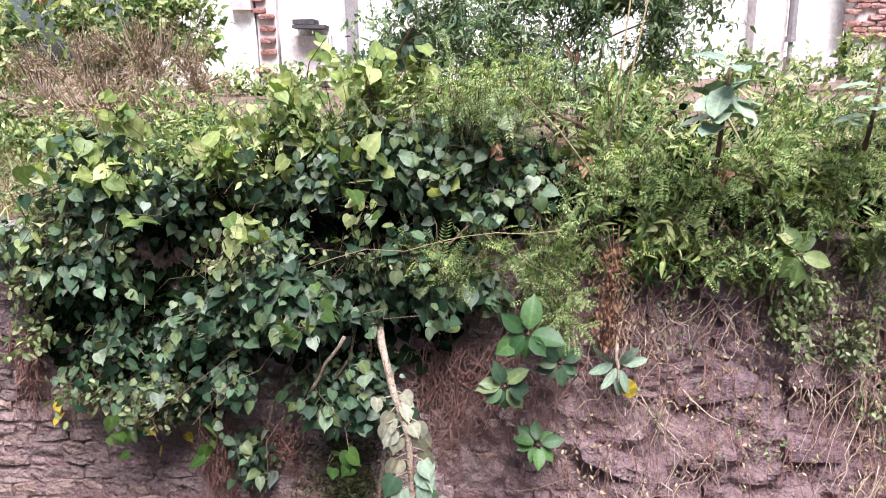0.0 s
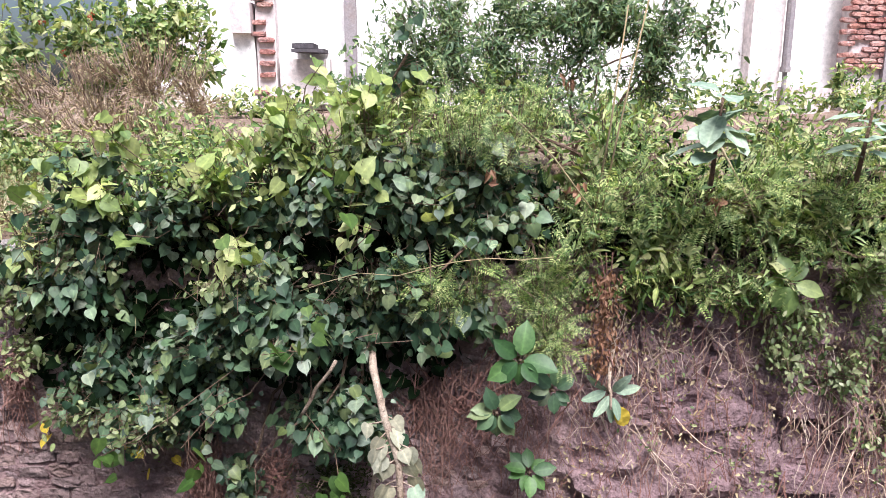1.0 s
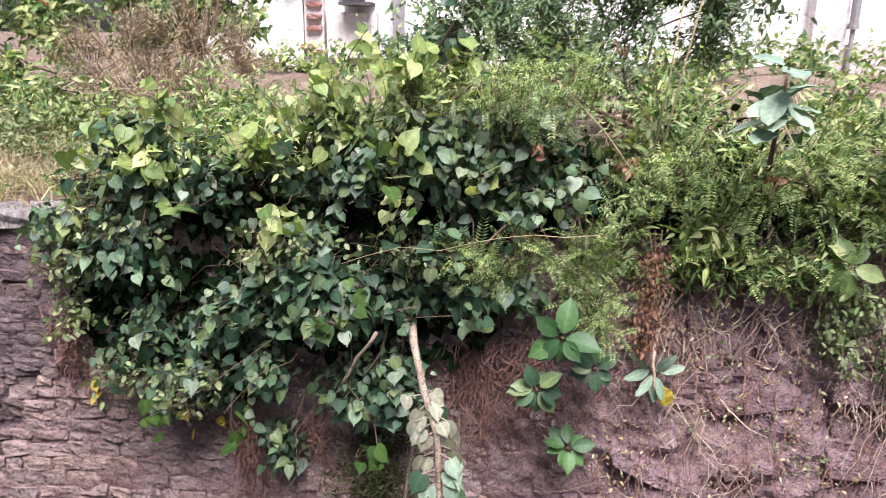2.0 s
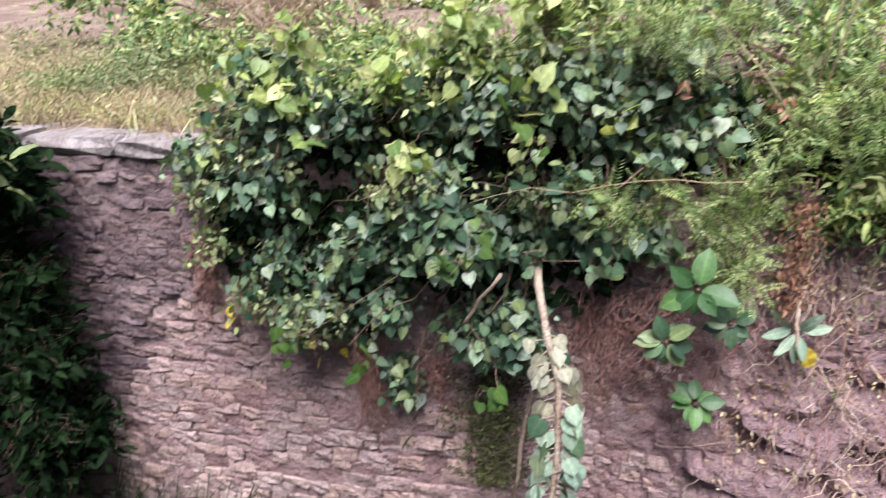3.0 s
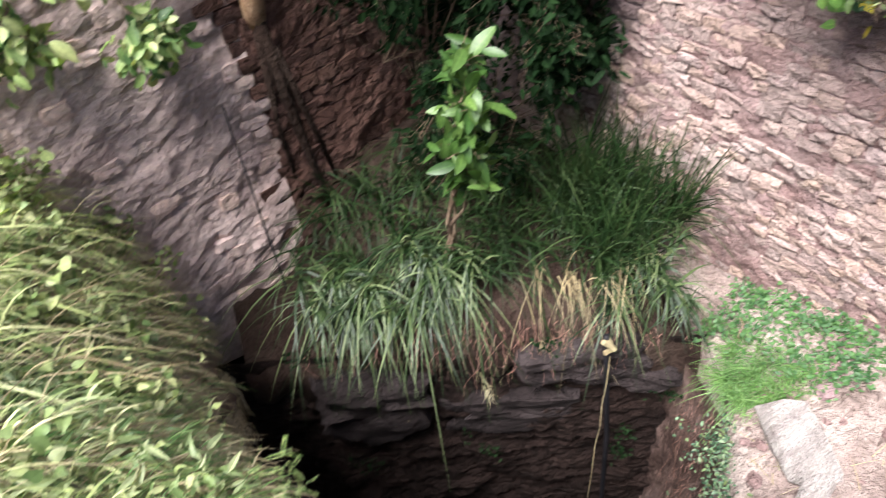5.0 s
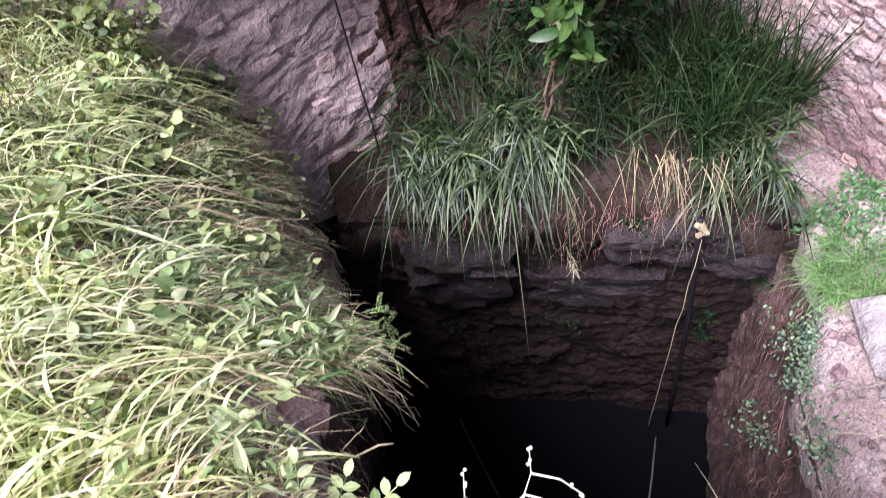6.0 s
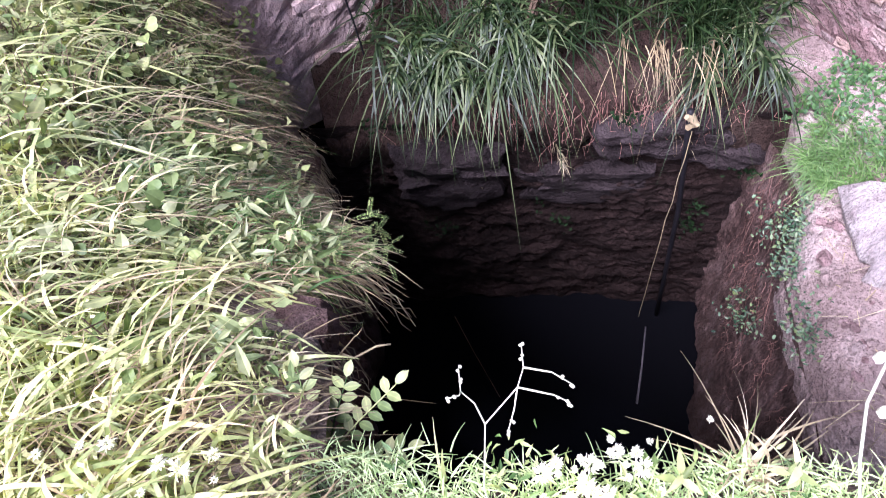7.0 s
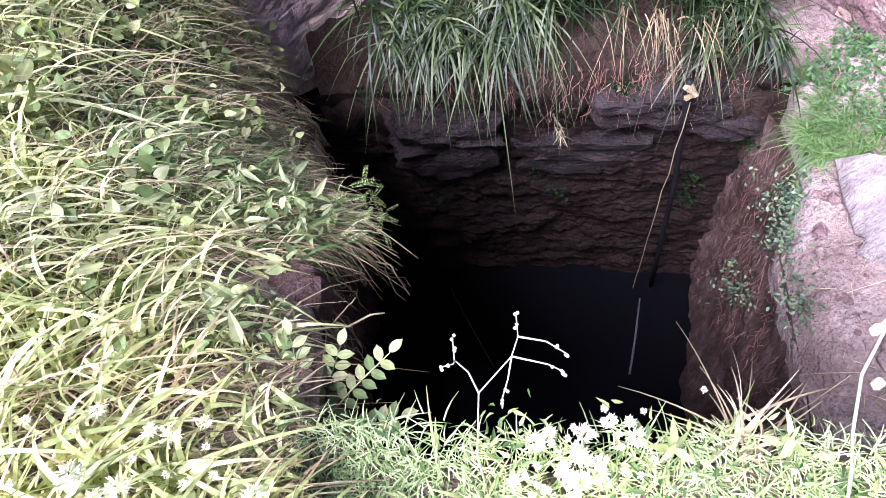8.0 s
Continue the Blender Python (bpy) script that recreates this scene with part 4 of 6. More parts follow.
# sprigs of fresh leaves that stand out of the dark mass
bush("peepal_sprig", "bright green fresh peepal sprigs among dark leaves", "sprig", (3.3, 0.4, 0.2),
     [(2.95, -0.12, 0.38, 0.05, 0.09, 0.05, 3), (2.9, 0.42, 0.36, 0.05, 0.08, 0.05, 3), (2.9, 0.28, 0.55, 0.04, 0.05, 0.05, 2), (2.95, 0.92, -0.12, 0.06, 0.09, 0.06, 4), (3.0, 1.3, -0.18, 0.08, 0.1, 0.06, 4), (2.95, 0.22, -0.28, 0.06, 0.1, 0.05, 3), (2.95, 0.05, 0.9, 0.08, 0.1, 0.06, 5), (3.05, 1.05, 0.25, 0.05, 0.05, 0.1, 3), (3.1, 0.73, -0.68, 0.04, 0.06, 0.04, 2)],
     HEART, BRIGHT_LEAF, (2, 3), (0.075, 0.1), singles=120, limb=0.004)
bush("vine_sprig", "yellow turning leaves hanging on the vine", "sprig", (3.4, 1.2, -0.1), [(3.2, 1.22, -0.25, 0.04, 0.05, 0.05, 2), (3.34, 1.72, -0.12, 0.03, 0.06, 0.03, 1), (3.25, 1.12, -0.35, 0.04, 0.05, 0.08, 1)],
     HEART, YELLOW, (1, 2), (0.06, 0.08), singles=40, limb=0.003)

# a peepal branch that hangs down the wall, its upper leaves withered
root = (3.1, 0.07, 0.42)
branch = thing("hanging_branch", root, "bare peepal branch hanging down the wall with large pale leaves", "branch")
back = Matrix.Translation(-Vector(root))
path = np.array([(3.3, 0.09, 0.24), (3.08, 0.065, 0.2), (2.96, 0.01, 0.02), (2.96, -0.05, -0.2), (2.96, -0.065, -0.55), (2.97, -0.055, -0.85), (2.98, 0.08, -1.02), (3.0, 0.25, -1.2), (3.02, 0.36, -1.3)])
st = part("stem", mesh("stem", *joined(tube(path, (0.021, 0.008), 7), tube([(3.02, -0.05, -0.8), (3.0, -0.02, -1.05), (3.0, 0.1, -1.15)], (0.008, 0.004), 5)), BARK, True), branch, "pale brown branch")
st.matrix_basis = back
kinds = {k: mesh("leaf", *HEART, m, True, ribs(HEART)) for k, m in (("withered", DRY_LEAF), ("blue", DUSTY), ("green", PEEPAL), ("fresh", PEEPAL_YOUNG))}
lr = random.Random(8)
seg = np.linspace(0, 1, len(path))
for k in range(96):
    f = 0.24 + 0.76 * ((k + lr.random()) / 96) ** 0.85
    p = np.array([np.interp(f, seg, path[:, i]) for i in range(3)])
    sgn = 1 if k % 2 else -1
    stalk = p + np.array([-0.01 + 0.03 * lr.random(), sgn * lr.uniform(0.035, 0.085), -0.01 - 0.03 * lr.random()])
    axis = unit([lr.gauss(-0.15, 0.2), sgn * lr.uniform(0.05, 0.6), -1 + lr.gauss(0, 0.15)])
    kind = "withered" if f < 0.45 and lr.random() < 0.75 else ("fresh" if f > 0.93 and lr.random() < 0.6 else ("blue" if lr.random() < 0.78 else "green"))
    m = Matrix(frames(np.array([axis]), np.array([unit([-1, lr.gauss(0, 0.75), 0.4 + lr.gauss(0, 0.4)])]))[0].tolist()).to_4x4()
    s = lr.uniform(0.075, 0.11) if kind == "withered" else lr.uniform(0.085, 0.135)
    m = m @ Matrix.Diagonal((s, s, s, 1))
    m.translation = Vector(stalk) - Vector(root)
    leaf = part("leaf", kinds[kind], branch)
    leaf.matrix_basis = m
    pet = part("leaf_stalk", mesh("leaf_stalk", *tube([p, stalk], 0.003, 4), BARK), branch)
    pet.matrix_basis = back
ar = thing("aerial_root", (3.3, 0.05, -0.1), "thin pale aerial root hanging beside the branch", "root")
q = part("strand", mesh("strand", *tube(bent((3.25, 0.03, 0.0), (3.3, 0.17, -1.2), 0.0, 0.008), 0.011, 6), BARK, True), ar)
q.matrix_basis = Matrix.Translation((-3.3, -0.05, 0.1))
q = part("strand", mesh("strand", *tube(bent((3.05, 0.23, 0.25), (3.15, 0.42, -0.07), 0.0, 0.006), 0.009, 6), BARK, True), ar)
q.matrix_basis = Matrix.Translation((-3.3, -0.05, 0.1))


def rosette(name, label, root, mat, count, size, shape, out, seed, category="plant", up=0.3, nodes=1, gap=0.1):
    """A plant of large single leaves spreading from a short stem."""
    r = random.Random(seed)
    ob = thing(name, root, label, category)
    stem = part("stem", mesh("stem", *tube([(0, 0, 0), tuple(np.array(out) * gap * nodes * 0.5 + (0, 0, -0.01)), tuple(np.array(out) * gap * nodes)], (0.012, 0.006), 6), DARK_BARK, True), ob)
    one = mesh("leaf", *shape, mat, True, ribs(shape))
    o = unit(out)
    side = unit(np.cross(o, [0.1, 0.2, 1]))
    upv = np.cross(side, o)
    for k in range(count):
        ang = 2.4 * k + r.uniform(-0.3, 0.3)
        axis = unit(side * math.cos(ang) + upv * math.sin(ang) + o * r.uniform(-0.1, 0.7) + np.array([0, 0, r.uniform(-0.5, 0.1)]))
        normal = unit(o + np.array([0, 0, up]) + np.array([r.gauss(0, 0.35) for _ in range(3)]))
        s = r.uniform(*size)
        m = Matrix(frames(np.array([axis]), np.array([normal]))[0].tolist()).to_4x4() @ Matrix.Diagonal((s, s, s, 1))
        m.translation = Vector(o * gap * nodes * (0.35 + 0.65 * k / count) + axis * 0.02)
        part("leaf", one, ob).matrix_basis = m
    return ob


BIG = oval(0.31, 0.09, 0.25, -0.6)
rosette("broadleaf_plant", "broadleaf plant with large bright green veined leaves on the wall", (3.1, -0.60, 0.24), BROAD, 8, (0.10, 0.165), BIG, (-0.9, 0.0, 0.25), 3)
rosette("broadleaf_plant", "broadleaf seedling with dark green leaves low on the wall", (3.26, -0.68, -0.42), BROAD, 11, (0.07, 0.115), BIG, (-0.9, 0, 0.4), 5)
rosette("broadleaf_plant", "dark green broadleaf seedling below the bright one", (3.12, -0.50, -0.02), PEEPAL, 14, (0.07, 0.12), BIG, (-0.9, 0.0, 0.2), 9)
rosette("broadleaf_plant", "dark green broadleaf shoot beside the roots", (3.14, -0.76, 0.08), PEEPAL, 12, (0.07, 0.11), BIG, (-0.9, 0.0, 0.2), 12)
milk = rosette("milkweed_plant", "dusty grey-green milkweed with one yellow leaf on the wall", (3.3, -1.07, 0.0), DUSTY, 8, (0.11, 0.145), LONG_OVAL, (-0.75, 0.0, 0.1), 6)
one = mesh("leaf", *OVAL, YELLOW)
m = Matrix(frames(np.array([[-0.1, -0.25, -1.0]]), np.array([[-1.0, 0.1, 0.15]]))[0].tolist()).to_4x4() @ Matrix.Diagonal((0.13, 0.11, 0.13, 1))
m.translation = Vector((-0.1, -0.04, -0.05))
tagged(part("leaf", one, milk), label="yellow withered leaf").matrix_basis = m
rosette("milkweed_plant", "dusty milkweed with broad pale leaves above the wall", (2.98, -1.38, 1.05), DUSTY, 20, (0.12, 0.18), OVAL, (-0.15, 0, 0.95), 16, up=0.6, nodes=4)
rosette("milkweed_plant", "dusty milkweed shoot by the house", (3.05, -2.04, 1.06), DUSTY, 12, (0.11, 0.16), OVAL, (-0.2, 0, 1), 19, up=0.5, nodes=3)
rosette("gourd_shoot", "yellow-green lobed gourd leaves among the shrubs", (3.25, -1.87, 0.55), PEEPAL_YOUNG, 7, (0.11, 0.16), BIG, (-0.9, 0, 0.2), 23)

# shrubs over the eroded stretch
bush("shrub", "green shrub with narrow leaves over the eroded wall", "shrub", (3.7, -1.2, 0.5),
     [(3.5, -0.95, 0.78, 0.3, 0.3, 0.26, 217), (3.5, -1.3, 0.85, 0.35, 0.35, 0.3, 275), (3.55, -1.15, 1.2, 0.35, 0.4, 0.25, 217), (3.35, -1.2, 0.55, 0.2, 0.4, 0.14, 130)],
     LANCE, FERNY, (6, 10), (0.035, 0.075), hang=0.25, spread=0.8, facing=np.array([-0.7, 0, 0.7]))
bush("shrub", "yellowish green shrub with narrow leaves over the eroded wall", "shrub", (3.7, -2.0, 0.5),
     [(3.5, -1.75, 0.8, 0.32, 0.35, 0.3, 261), (3.5, -2.2, 0.8, 0.35, 0.35, 0.32, 261), (3.55, -2.6, 0.85, 0.35, 0.4, 0.4, 261), (3.6, -2.0, 1.15, 0.35, 0.45, 0.25, 217), (3.3, -1.75, 0.52, 0.2, 0.4, 0.14, 116)],
     LANCE, WEED, (6, 10), (0.035, 0.075), hang=0.25, spread=0.8, facing=np.array([-0.7, 0, 0.7]))
bush("creeper", "small-leaved creeper hanging over the eroded wall", "creeper", (3.6, -2.3, 0.4),
     [(3.32, -2.1, 0.42, 0.16, 0.3, 0.2, 130), (3.3, -2.45, 0.3, 0.18, 0.3, 0.3, 174), (3.25, -2.2, 0.1, 0.14, 0.3, 0.2, 101), (3.2, -2.5, -0.15, 0.14, 0.3, 0.25, 101), (3.25, -1.9, 0.2, 0.12, 0.2, 0.16, 58), (3.3, -2.85, 0.2, 0.2, 0.3, 0.5, 130)],
     OVAL, PALE_LEAF, (6, 10), (0.022, 0.042), singles=0, limb=0.005)
bush("acacia_sapling", "feathery acacia sapling leaning over the wall", "sapling", (3.6, -0.6, 0.8),
     [(3.2, -0.7, 0.62, 0.2, 0.3, 0.2, 174), (3.3, -0.4, 1.3, 0.3, 0.5, 0.16, 217), (3.1, -0.25, 0.66, 0.12, 0.4, 0.1, 87), (3.15, -0.75, 0.35, 0.14, 0.16, 0.18, 87)],
     FROND, FERNY, (2, 4), (0.10, 0.18), hang=0.1, spread=0.9, facing=np.array([-0.6, 0, 0.8]))

# backing added to darken the gaps of the shrubs in front
bush("shrub", "near-black leaf backing, for shade, behind the eroded wall top", "shrub", (3.8, -1.6, 0.5),
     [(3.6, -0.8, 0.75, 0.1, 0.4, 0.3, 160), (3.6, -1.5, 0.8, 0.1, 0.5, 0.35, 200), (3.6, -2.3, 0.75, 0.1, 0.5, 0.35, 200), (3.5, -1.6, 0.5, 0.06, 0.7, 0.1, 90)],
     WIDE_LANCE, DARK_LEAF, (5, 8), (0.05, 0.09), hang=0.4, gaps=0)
bush("shrub", "leafy shrub with mid-green oval leaves over the eroded wall", "shrub", (3.6, -1.8, 0.5),
     [(3.3, -1.3, 0.72, 0.15, 0.2, 0.14, 60), (3.3, -1.75, 0.95, 0.16, 0.22, 0.16, 70), (3.25, -2.25, 0.6, 0.15, 0.2, 0.16, 60), (3.3, -0.85, 1.12, 0.14, 0.2, 0.12, 50), (3.3, -2.5, 1.0, 0.16, 0.25, 0.2, 60)],
     WIDE_LANCE, LEAFY_WEED, (5, 8), (0.05, 0.09), hang=0.2, spread=0.8, facing=np.array([-0.7, 0, 0.7]))
bush("fern_shrub", "feathery light green shrub along the eroded wall top", "shrub", (3.7, -1.6, 0.6),
     [(3.3, -1.0, 1.0, 0.25, 0.35, 0.25, 100), (3.25, -1.5, 1.0, 0.25, 0.4, 0.22, 110), (3.25, -2.0, 0.95, 0.25, 0.4, 0.25, 110), (3.2, -1.5, 0.68, 0.2, 0.45, 0.2, 90), (3.2, -2.3, 0.68, 0.2, 0.4, 0.25, 90), (3.4, -0.55, 1.35, 0.25, 0.4, 0.12, 50)],
     FROND, FERNY, (2, 4), (0.11, 0.2), hang=0.1, spread=0.8, facing=np.array([-0.6, 0, 0.8]))

# terrace growth behind the walls
bush("tall_shrub", "tall feathery dark green shrub in front of the house", "shrub", (5.3, -1.2, 0.8),
     [(5.3, -0.7, 1.7, 0.45, 0.5, 0.7, 377), (5.3, -1.3, 1.8, 0.45, 0.5, 0.6, 348), (5.2, -1.0, 1.3, 0.5, 0.8, 0.4, 319), (5.6, -1.9, 1.6, 0.4, 0.4, 0.5, 159), (5.5, -0.2, 1.75, 0.4, 0.45, 0.5, 300), (5.5, -1.0, 2.0, 0.4, 0.8, 0.35, 380), (5.6, -0.6, 1.5, 0.4, 0.9, 0.4, 340), (5.3, -1.85, 1.75, 0.4, 0.3, 0.5, 300), (5.3, -1.5, 1.95, 0.4, 0.4, 0.35, 280)],
     LANCE, FEATHER, (9, 15), (0.035, 0.07), hang=0.3, spread=0.8)
bush("tall_shrub", "thin-leaved shrub against the white wall", "shrub", (5.8, -0.1, 0.9),
     [(5.8, 0.1, 1.7, 0.3, 0.45, 0.5, 87), (5.8, -0.4, 1.85, 0.3, 0.4, 0.5, 87), (5.6, 0.2, 1.35, 0.4, 0.7, 0.3, 217), (5.6, -2.3, 1.9, 0.3, 0.3, 0.45, 66)],
     WIDE_LANCE, FEATHER, (7, 11), (0.04, 0.075), hang=0.4)
bush("dry_bush", "dry brown bush with dense bare twigs on the terrace", "bush", (6.4, 2.4, 0.8),
     [(6.3, 2.2, 1.5, 0.5, 0.6, 0.45, 609), (6.3, 2.7, 1.4, 0.5, 0.6, 0.4, 493), (5.9, 2.4, 1.15, 0.5, 0.7, 0.3, 406), (6.4, 3.2, 1.3, 0.5, 0.5, 0.4, 290), (6.2, 1.75, 1.35, 0.4, 0.3, 0.4, 300), (5.4, 2.0, 0.95, 0.4, 0.7, 0.25, 300), (7.6, 2.3, 1.75, 0.4, 0.5, 0.5, 420)],
     LANCE, BROWN_DRY, (9, 14), (0.012, 0.026), hang=-0.1, spread=1.0, limb=0.006, thick=0.003, stem_mat=DRY_STEM)
bush("shrub", "green shrub with dots of red blossom on the terrace", "shrub", (6.8, 3.0, 0.8),
     [(6.8, 2.9, 1.9, 0.5, 0.7, 0.4, 377), (6.8, 3.8, 1.7, 0.6, 0.7, 0.7, 464), (6.6, 4.6, 1.6, 0.6, 0.8, 0.8, 435), (7.2, 2.2, 2.1, 0.4, 0.5, 0.3, 203), (7.0, 2.2, 1.75, 0.35, 0.5, 0.45, 520), (7.4, 2.9, 1.5, 0.4, 0.5, 0.5, 420), (6.3, 3.6, 1.1, 0.5, 0.9, 0.4, 290)],
     WIDE_LANCE, WEED, (4, 7), (0.06, 0.11), hang=0.3, spread=0.7)
bush("weed_patch", "low green weeds behind the wall top", "weeds", (4.2, 0.8, 0.7),
     [(4.2, 1.0, 0.95, 0.4, 0.6, 0.3, 232), (4.2, 0.2, 1.15, 0.4, 0.6, 0.3, 246), (4.3, -0.5, 1.2, 0.4, 0.5, 0.3, 217), (4.6, 1.8, 0.95, 0.5, 0.6, 0.22, 188), (4.7, 1.3, 1.05, 0.5, 0.5, 0.22, 240), (5.1, 2.6, 1.05, 0.5, 0.7, 0.2, 260), (5.3, 1.6, 1.1, 0.4, 0.5, 0.22, 240), (4.4, -1.3, 1.2, 0.5, 0.6, 0.3, 246), (4.4, -2.3, 1.15, 0.5, 0.7, 0.35, 275), (4.5, -3.2, 1.1, 0.5, 0.7, 0.35, 217)],
     WIDE_LANCE, WEED, (5, 8), (0.035, 0.075), hang=0.2, spread=0.8)

bush("weed_patch", "low weeds along the foot of the house", "weeds", (9.6, -1.5, 0.9),
     [(9.4, 1.9, 1.2, 0.5, 0.9, 0.3, 200), (9.6, 0.4, 1.25, 0.5, 0.9, 0.3, 200), (9.8, -1.2, 1.25, 0.5, 0.9, 0.3, 200), (9.8, -2.8, 1.25, 0.5, 0.9, 0.3, 200), (9.8, -4.3, 1.3, 0.5, 0.9, 0.35, 220), (9.8, -5.8, 1.35, 0.5, 0.9, 0.4, 220), (9.0, 3.4, 1.2, 0.6, 0.9, 0.35, 200)],
     WIDE_LANCE, WEED, (5, 9), (0.06, 0.12), hang=0.2, spread=0.8, limb=0.006)

# dark shrub standing in the corner of the two walls, shade in its colour
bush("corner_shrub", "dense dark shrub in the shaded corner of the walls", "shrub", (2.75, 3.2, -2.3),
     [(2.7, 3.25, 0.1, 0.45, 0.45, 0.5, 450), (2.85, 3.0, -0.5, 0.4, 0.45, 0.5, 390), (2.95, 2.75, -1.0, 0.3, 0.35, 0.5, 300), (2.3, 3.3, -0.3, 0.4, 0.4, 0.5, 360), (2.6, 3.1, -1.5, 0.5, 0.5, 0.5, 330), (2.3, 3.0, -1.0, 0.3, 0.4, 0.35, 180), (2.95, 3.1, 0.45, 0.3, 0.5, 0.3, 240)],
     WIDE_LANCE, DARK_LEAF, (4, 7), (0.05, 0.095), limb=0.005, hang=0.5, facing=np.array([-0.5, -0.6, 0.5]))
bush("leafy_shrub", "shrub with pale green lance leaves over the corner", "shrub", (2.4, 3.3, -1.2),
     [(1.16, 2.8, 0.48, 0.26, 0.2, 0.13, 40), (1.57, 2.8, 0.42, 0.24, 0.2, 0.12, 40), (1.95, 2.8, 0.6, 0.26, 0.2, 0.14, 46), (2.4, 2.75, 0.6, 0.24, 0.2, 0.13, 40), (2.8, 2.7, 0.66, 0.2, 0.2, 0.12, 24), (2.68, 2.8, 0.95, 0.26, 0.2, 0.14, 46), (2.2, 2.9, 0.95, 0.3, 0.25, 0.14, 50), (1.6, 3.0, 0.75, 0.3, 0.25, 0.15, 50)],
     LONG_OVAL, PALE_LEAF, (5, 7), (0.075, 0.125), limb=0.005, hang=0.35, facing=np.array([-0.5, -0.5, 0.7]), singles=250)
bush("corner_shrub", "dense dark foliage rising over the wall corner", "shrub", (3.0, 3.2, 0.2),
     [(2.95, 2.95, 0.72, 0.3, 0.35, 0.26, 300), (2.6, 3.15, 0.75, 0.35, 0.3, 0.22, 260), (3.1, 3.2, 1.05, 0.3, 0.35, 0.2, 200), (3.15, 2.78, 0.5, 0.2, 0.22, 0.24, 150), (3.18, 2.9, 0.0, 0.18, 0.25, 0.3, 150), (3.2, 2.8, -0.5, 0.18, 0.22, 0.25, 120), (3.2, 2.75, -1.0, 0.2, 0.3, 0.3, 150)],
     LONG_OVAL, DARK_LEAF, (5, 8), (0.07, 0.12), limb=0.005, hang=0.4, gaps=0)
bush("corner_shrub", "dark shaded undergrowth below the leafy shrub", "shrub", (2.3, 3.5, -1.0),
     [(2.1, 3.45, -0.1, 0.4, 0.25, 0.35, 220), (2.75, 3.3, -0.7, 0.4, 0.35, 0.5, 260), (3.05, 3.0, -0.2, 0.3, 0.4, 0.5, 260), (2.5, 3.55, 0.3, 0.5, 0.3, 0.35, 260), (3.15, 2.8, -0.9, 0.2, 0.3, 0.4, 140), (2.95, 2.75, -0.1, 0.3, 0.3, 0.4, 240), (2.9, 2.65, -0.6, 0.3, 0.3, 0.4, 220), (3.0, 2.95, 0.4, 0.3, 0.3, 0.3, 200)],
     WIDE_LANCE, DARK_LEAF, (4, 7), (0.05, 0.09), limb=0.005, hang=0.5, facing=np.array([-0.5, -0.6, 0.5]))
bush("sapling", "sapling with bright green whorled leaves on the far ledge", "sapling", (2.0, 2.75, -2.1),
     [(1.99, 2.42, -0.42, 0.06, 0.06, 0.05, 7), (1.96, 2.42, -0.62, 0.09, 0.09, 0.05, 10), (1.93, 2.42, -0.86, 0.11, 0.11, 0.05, 12), (1.95, 2.42, -1.06, 0.12, 0.12, 0.06, 12)],
     oval(0.2, 0.05, 0.3, 0.0), BRIGHT_LEAF, (4, 6), (0.095, 0.15), hang=0.0, facing=np.array([-0.5, -0.6, 0.6]), singles=200, gaps=0, thick=0.003)
bush("wall_weed", "olive weed growing on top of the rubble wall", "weeds", (0.7, 3.85, 0.3),
     [(0.5, 3.62, 0.0, 0.35, 0.2, 0.22, 80), (1.08, 3.66, -0.33, 0.17, 0.14, 0.16, 110), (0.2, 3.7, 0.35, 0.4, 0.25, 0.25, 70), (-0.5, 3.7, 0.4, 0.5, 0.25, 0.3, 70), (1.0, 3.72, 0.3, 0.35, 0.2, 0.25, 60)],
     OVAL, WEED, (4, 7), (0.06, 0.1), facing=np.array([-0.2, -0.8, 0.5]))
bush("wall_weed", "pale green round leaves hanging over the rubble wall", "weeds", (0.6, 3.7, 0.2),
     [(0.55, 3.5, -0.05, 0.25, 0.12, 0.15, 26), (0.2, 3.5, 0.1, 0.25, 0.12, 0.15, 26), (0.85, 3.5, 0.1, 0.2, 0.12, 0.15, 18)],
     BIG, LEAFY_WEED, (2, 4), (0.08, 0.13), facing=np.array([-0.2, -0.8, 0.5]), singles=60)
trunk = thing("tree_trunk", (1.74, 3.8, -0.9), "orange-brown fig trunk rooted in the rubble wall", "tree trunk")
q = part("trunk", mesh("trunk", *joined(tube([(1.7, 3.86, 0.7), (1.68, 3.76, 0.3), (1.72, 3.74, -0.2), (1.73, 3.84, -0.5), (1.75, 3.93, -0.72)], (0.09, 0.06), 9), ), TRUNK, True), trunk)
q.matrix_basis = Matrix.Translation((-1.74, -3.8, 0.9))

q = part("root", mesh("root", *joined(tube([(1.74, 3.86, -0.6), (1.78, 3.865, -1.1), (1.83, 3.865, -1.6), (1.9, 3.87, -2.3)], (0.05, 0.02), 7), tube([(1.76, 3.86, -0.65), (1.87, 3.865, -1.2), (2.0, 3.87, -1.9)], (0.035, 0.015), 7), tube([(1.72, 3.86, -0.65), (1.68, 3.865, -1.3), (1.7, 3.87, -1.9)], (0.03, 0.012), 7)), BROWN_EARTH, True), trunk, "dark root running down the wall")
q.matrix_basis = Matrix.Translation((-1.74, -3.8, 0.9))

# ---- grass ----
def grass(name, label, pts, way, length, width, droop, mat, category="grass"):
    segs = 3 if name in ("rim_grass", "terrace_grass", "terrace_greens", "rim_fringe") else 7
    return tagged(new(name, mesh(name, *blades(pts, way, length, width, droop, segs), mat)), label, category, kind="stuff")


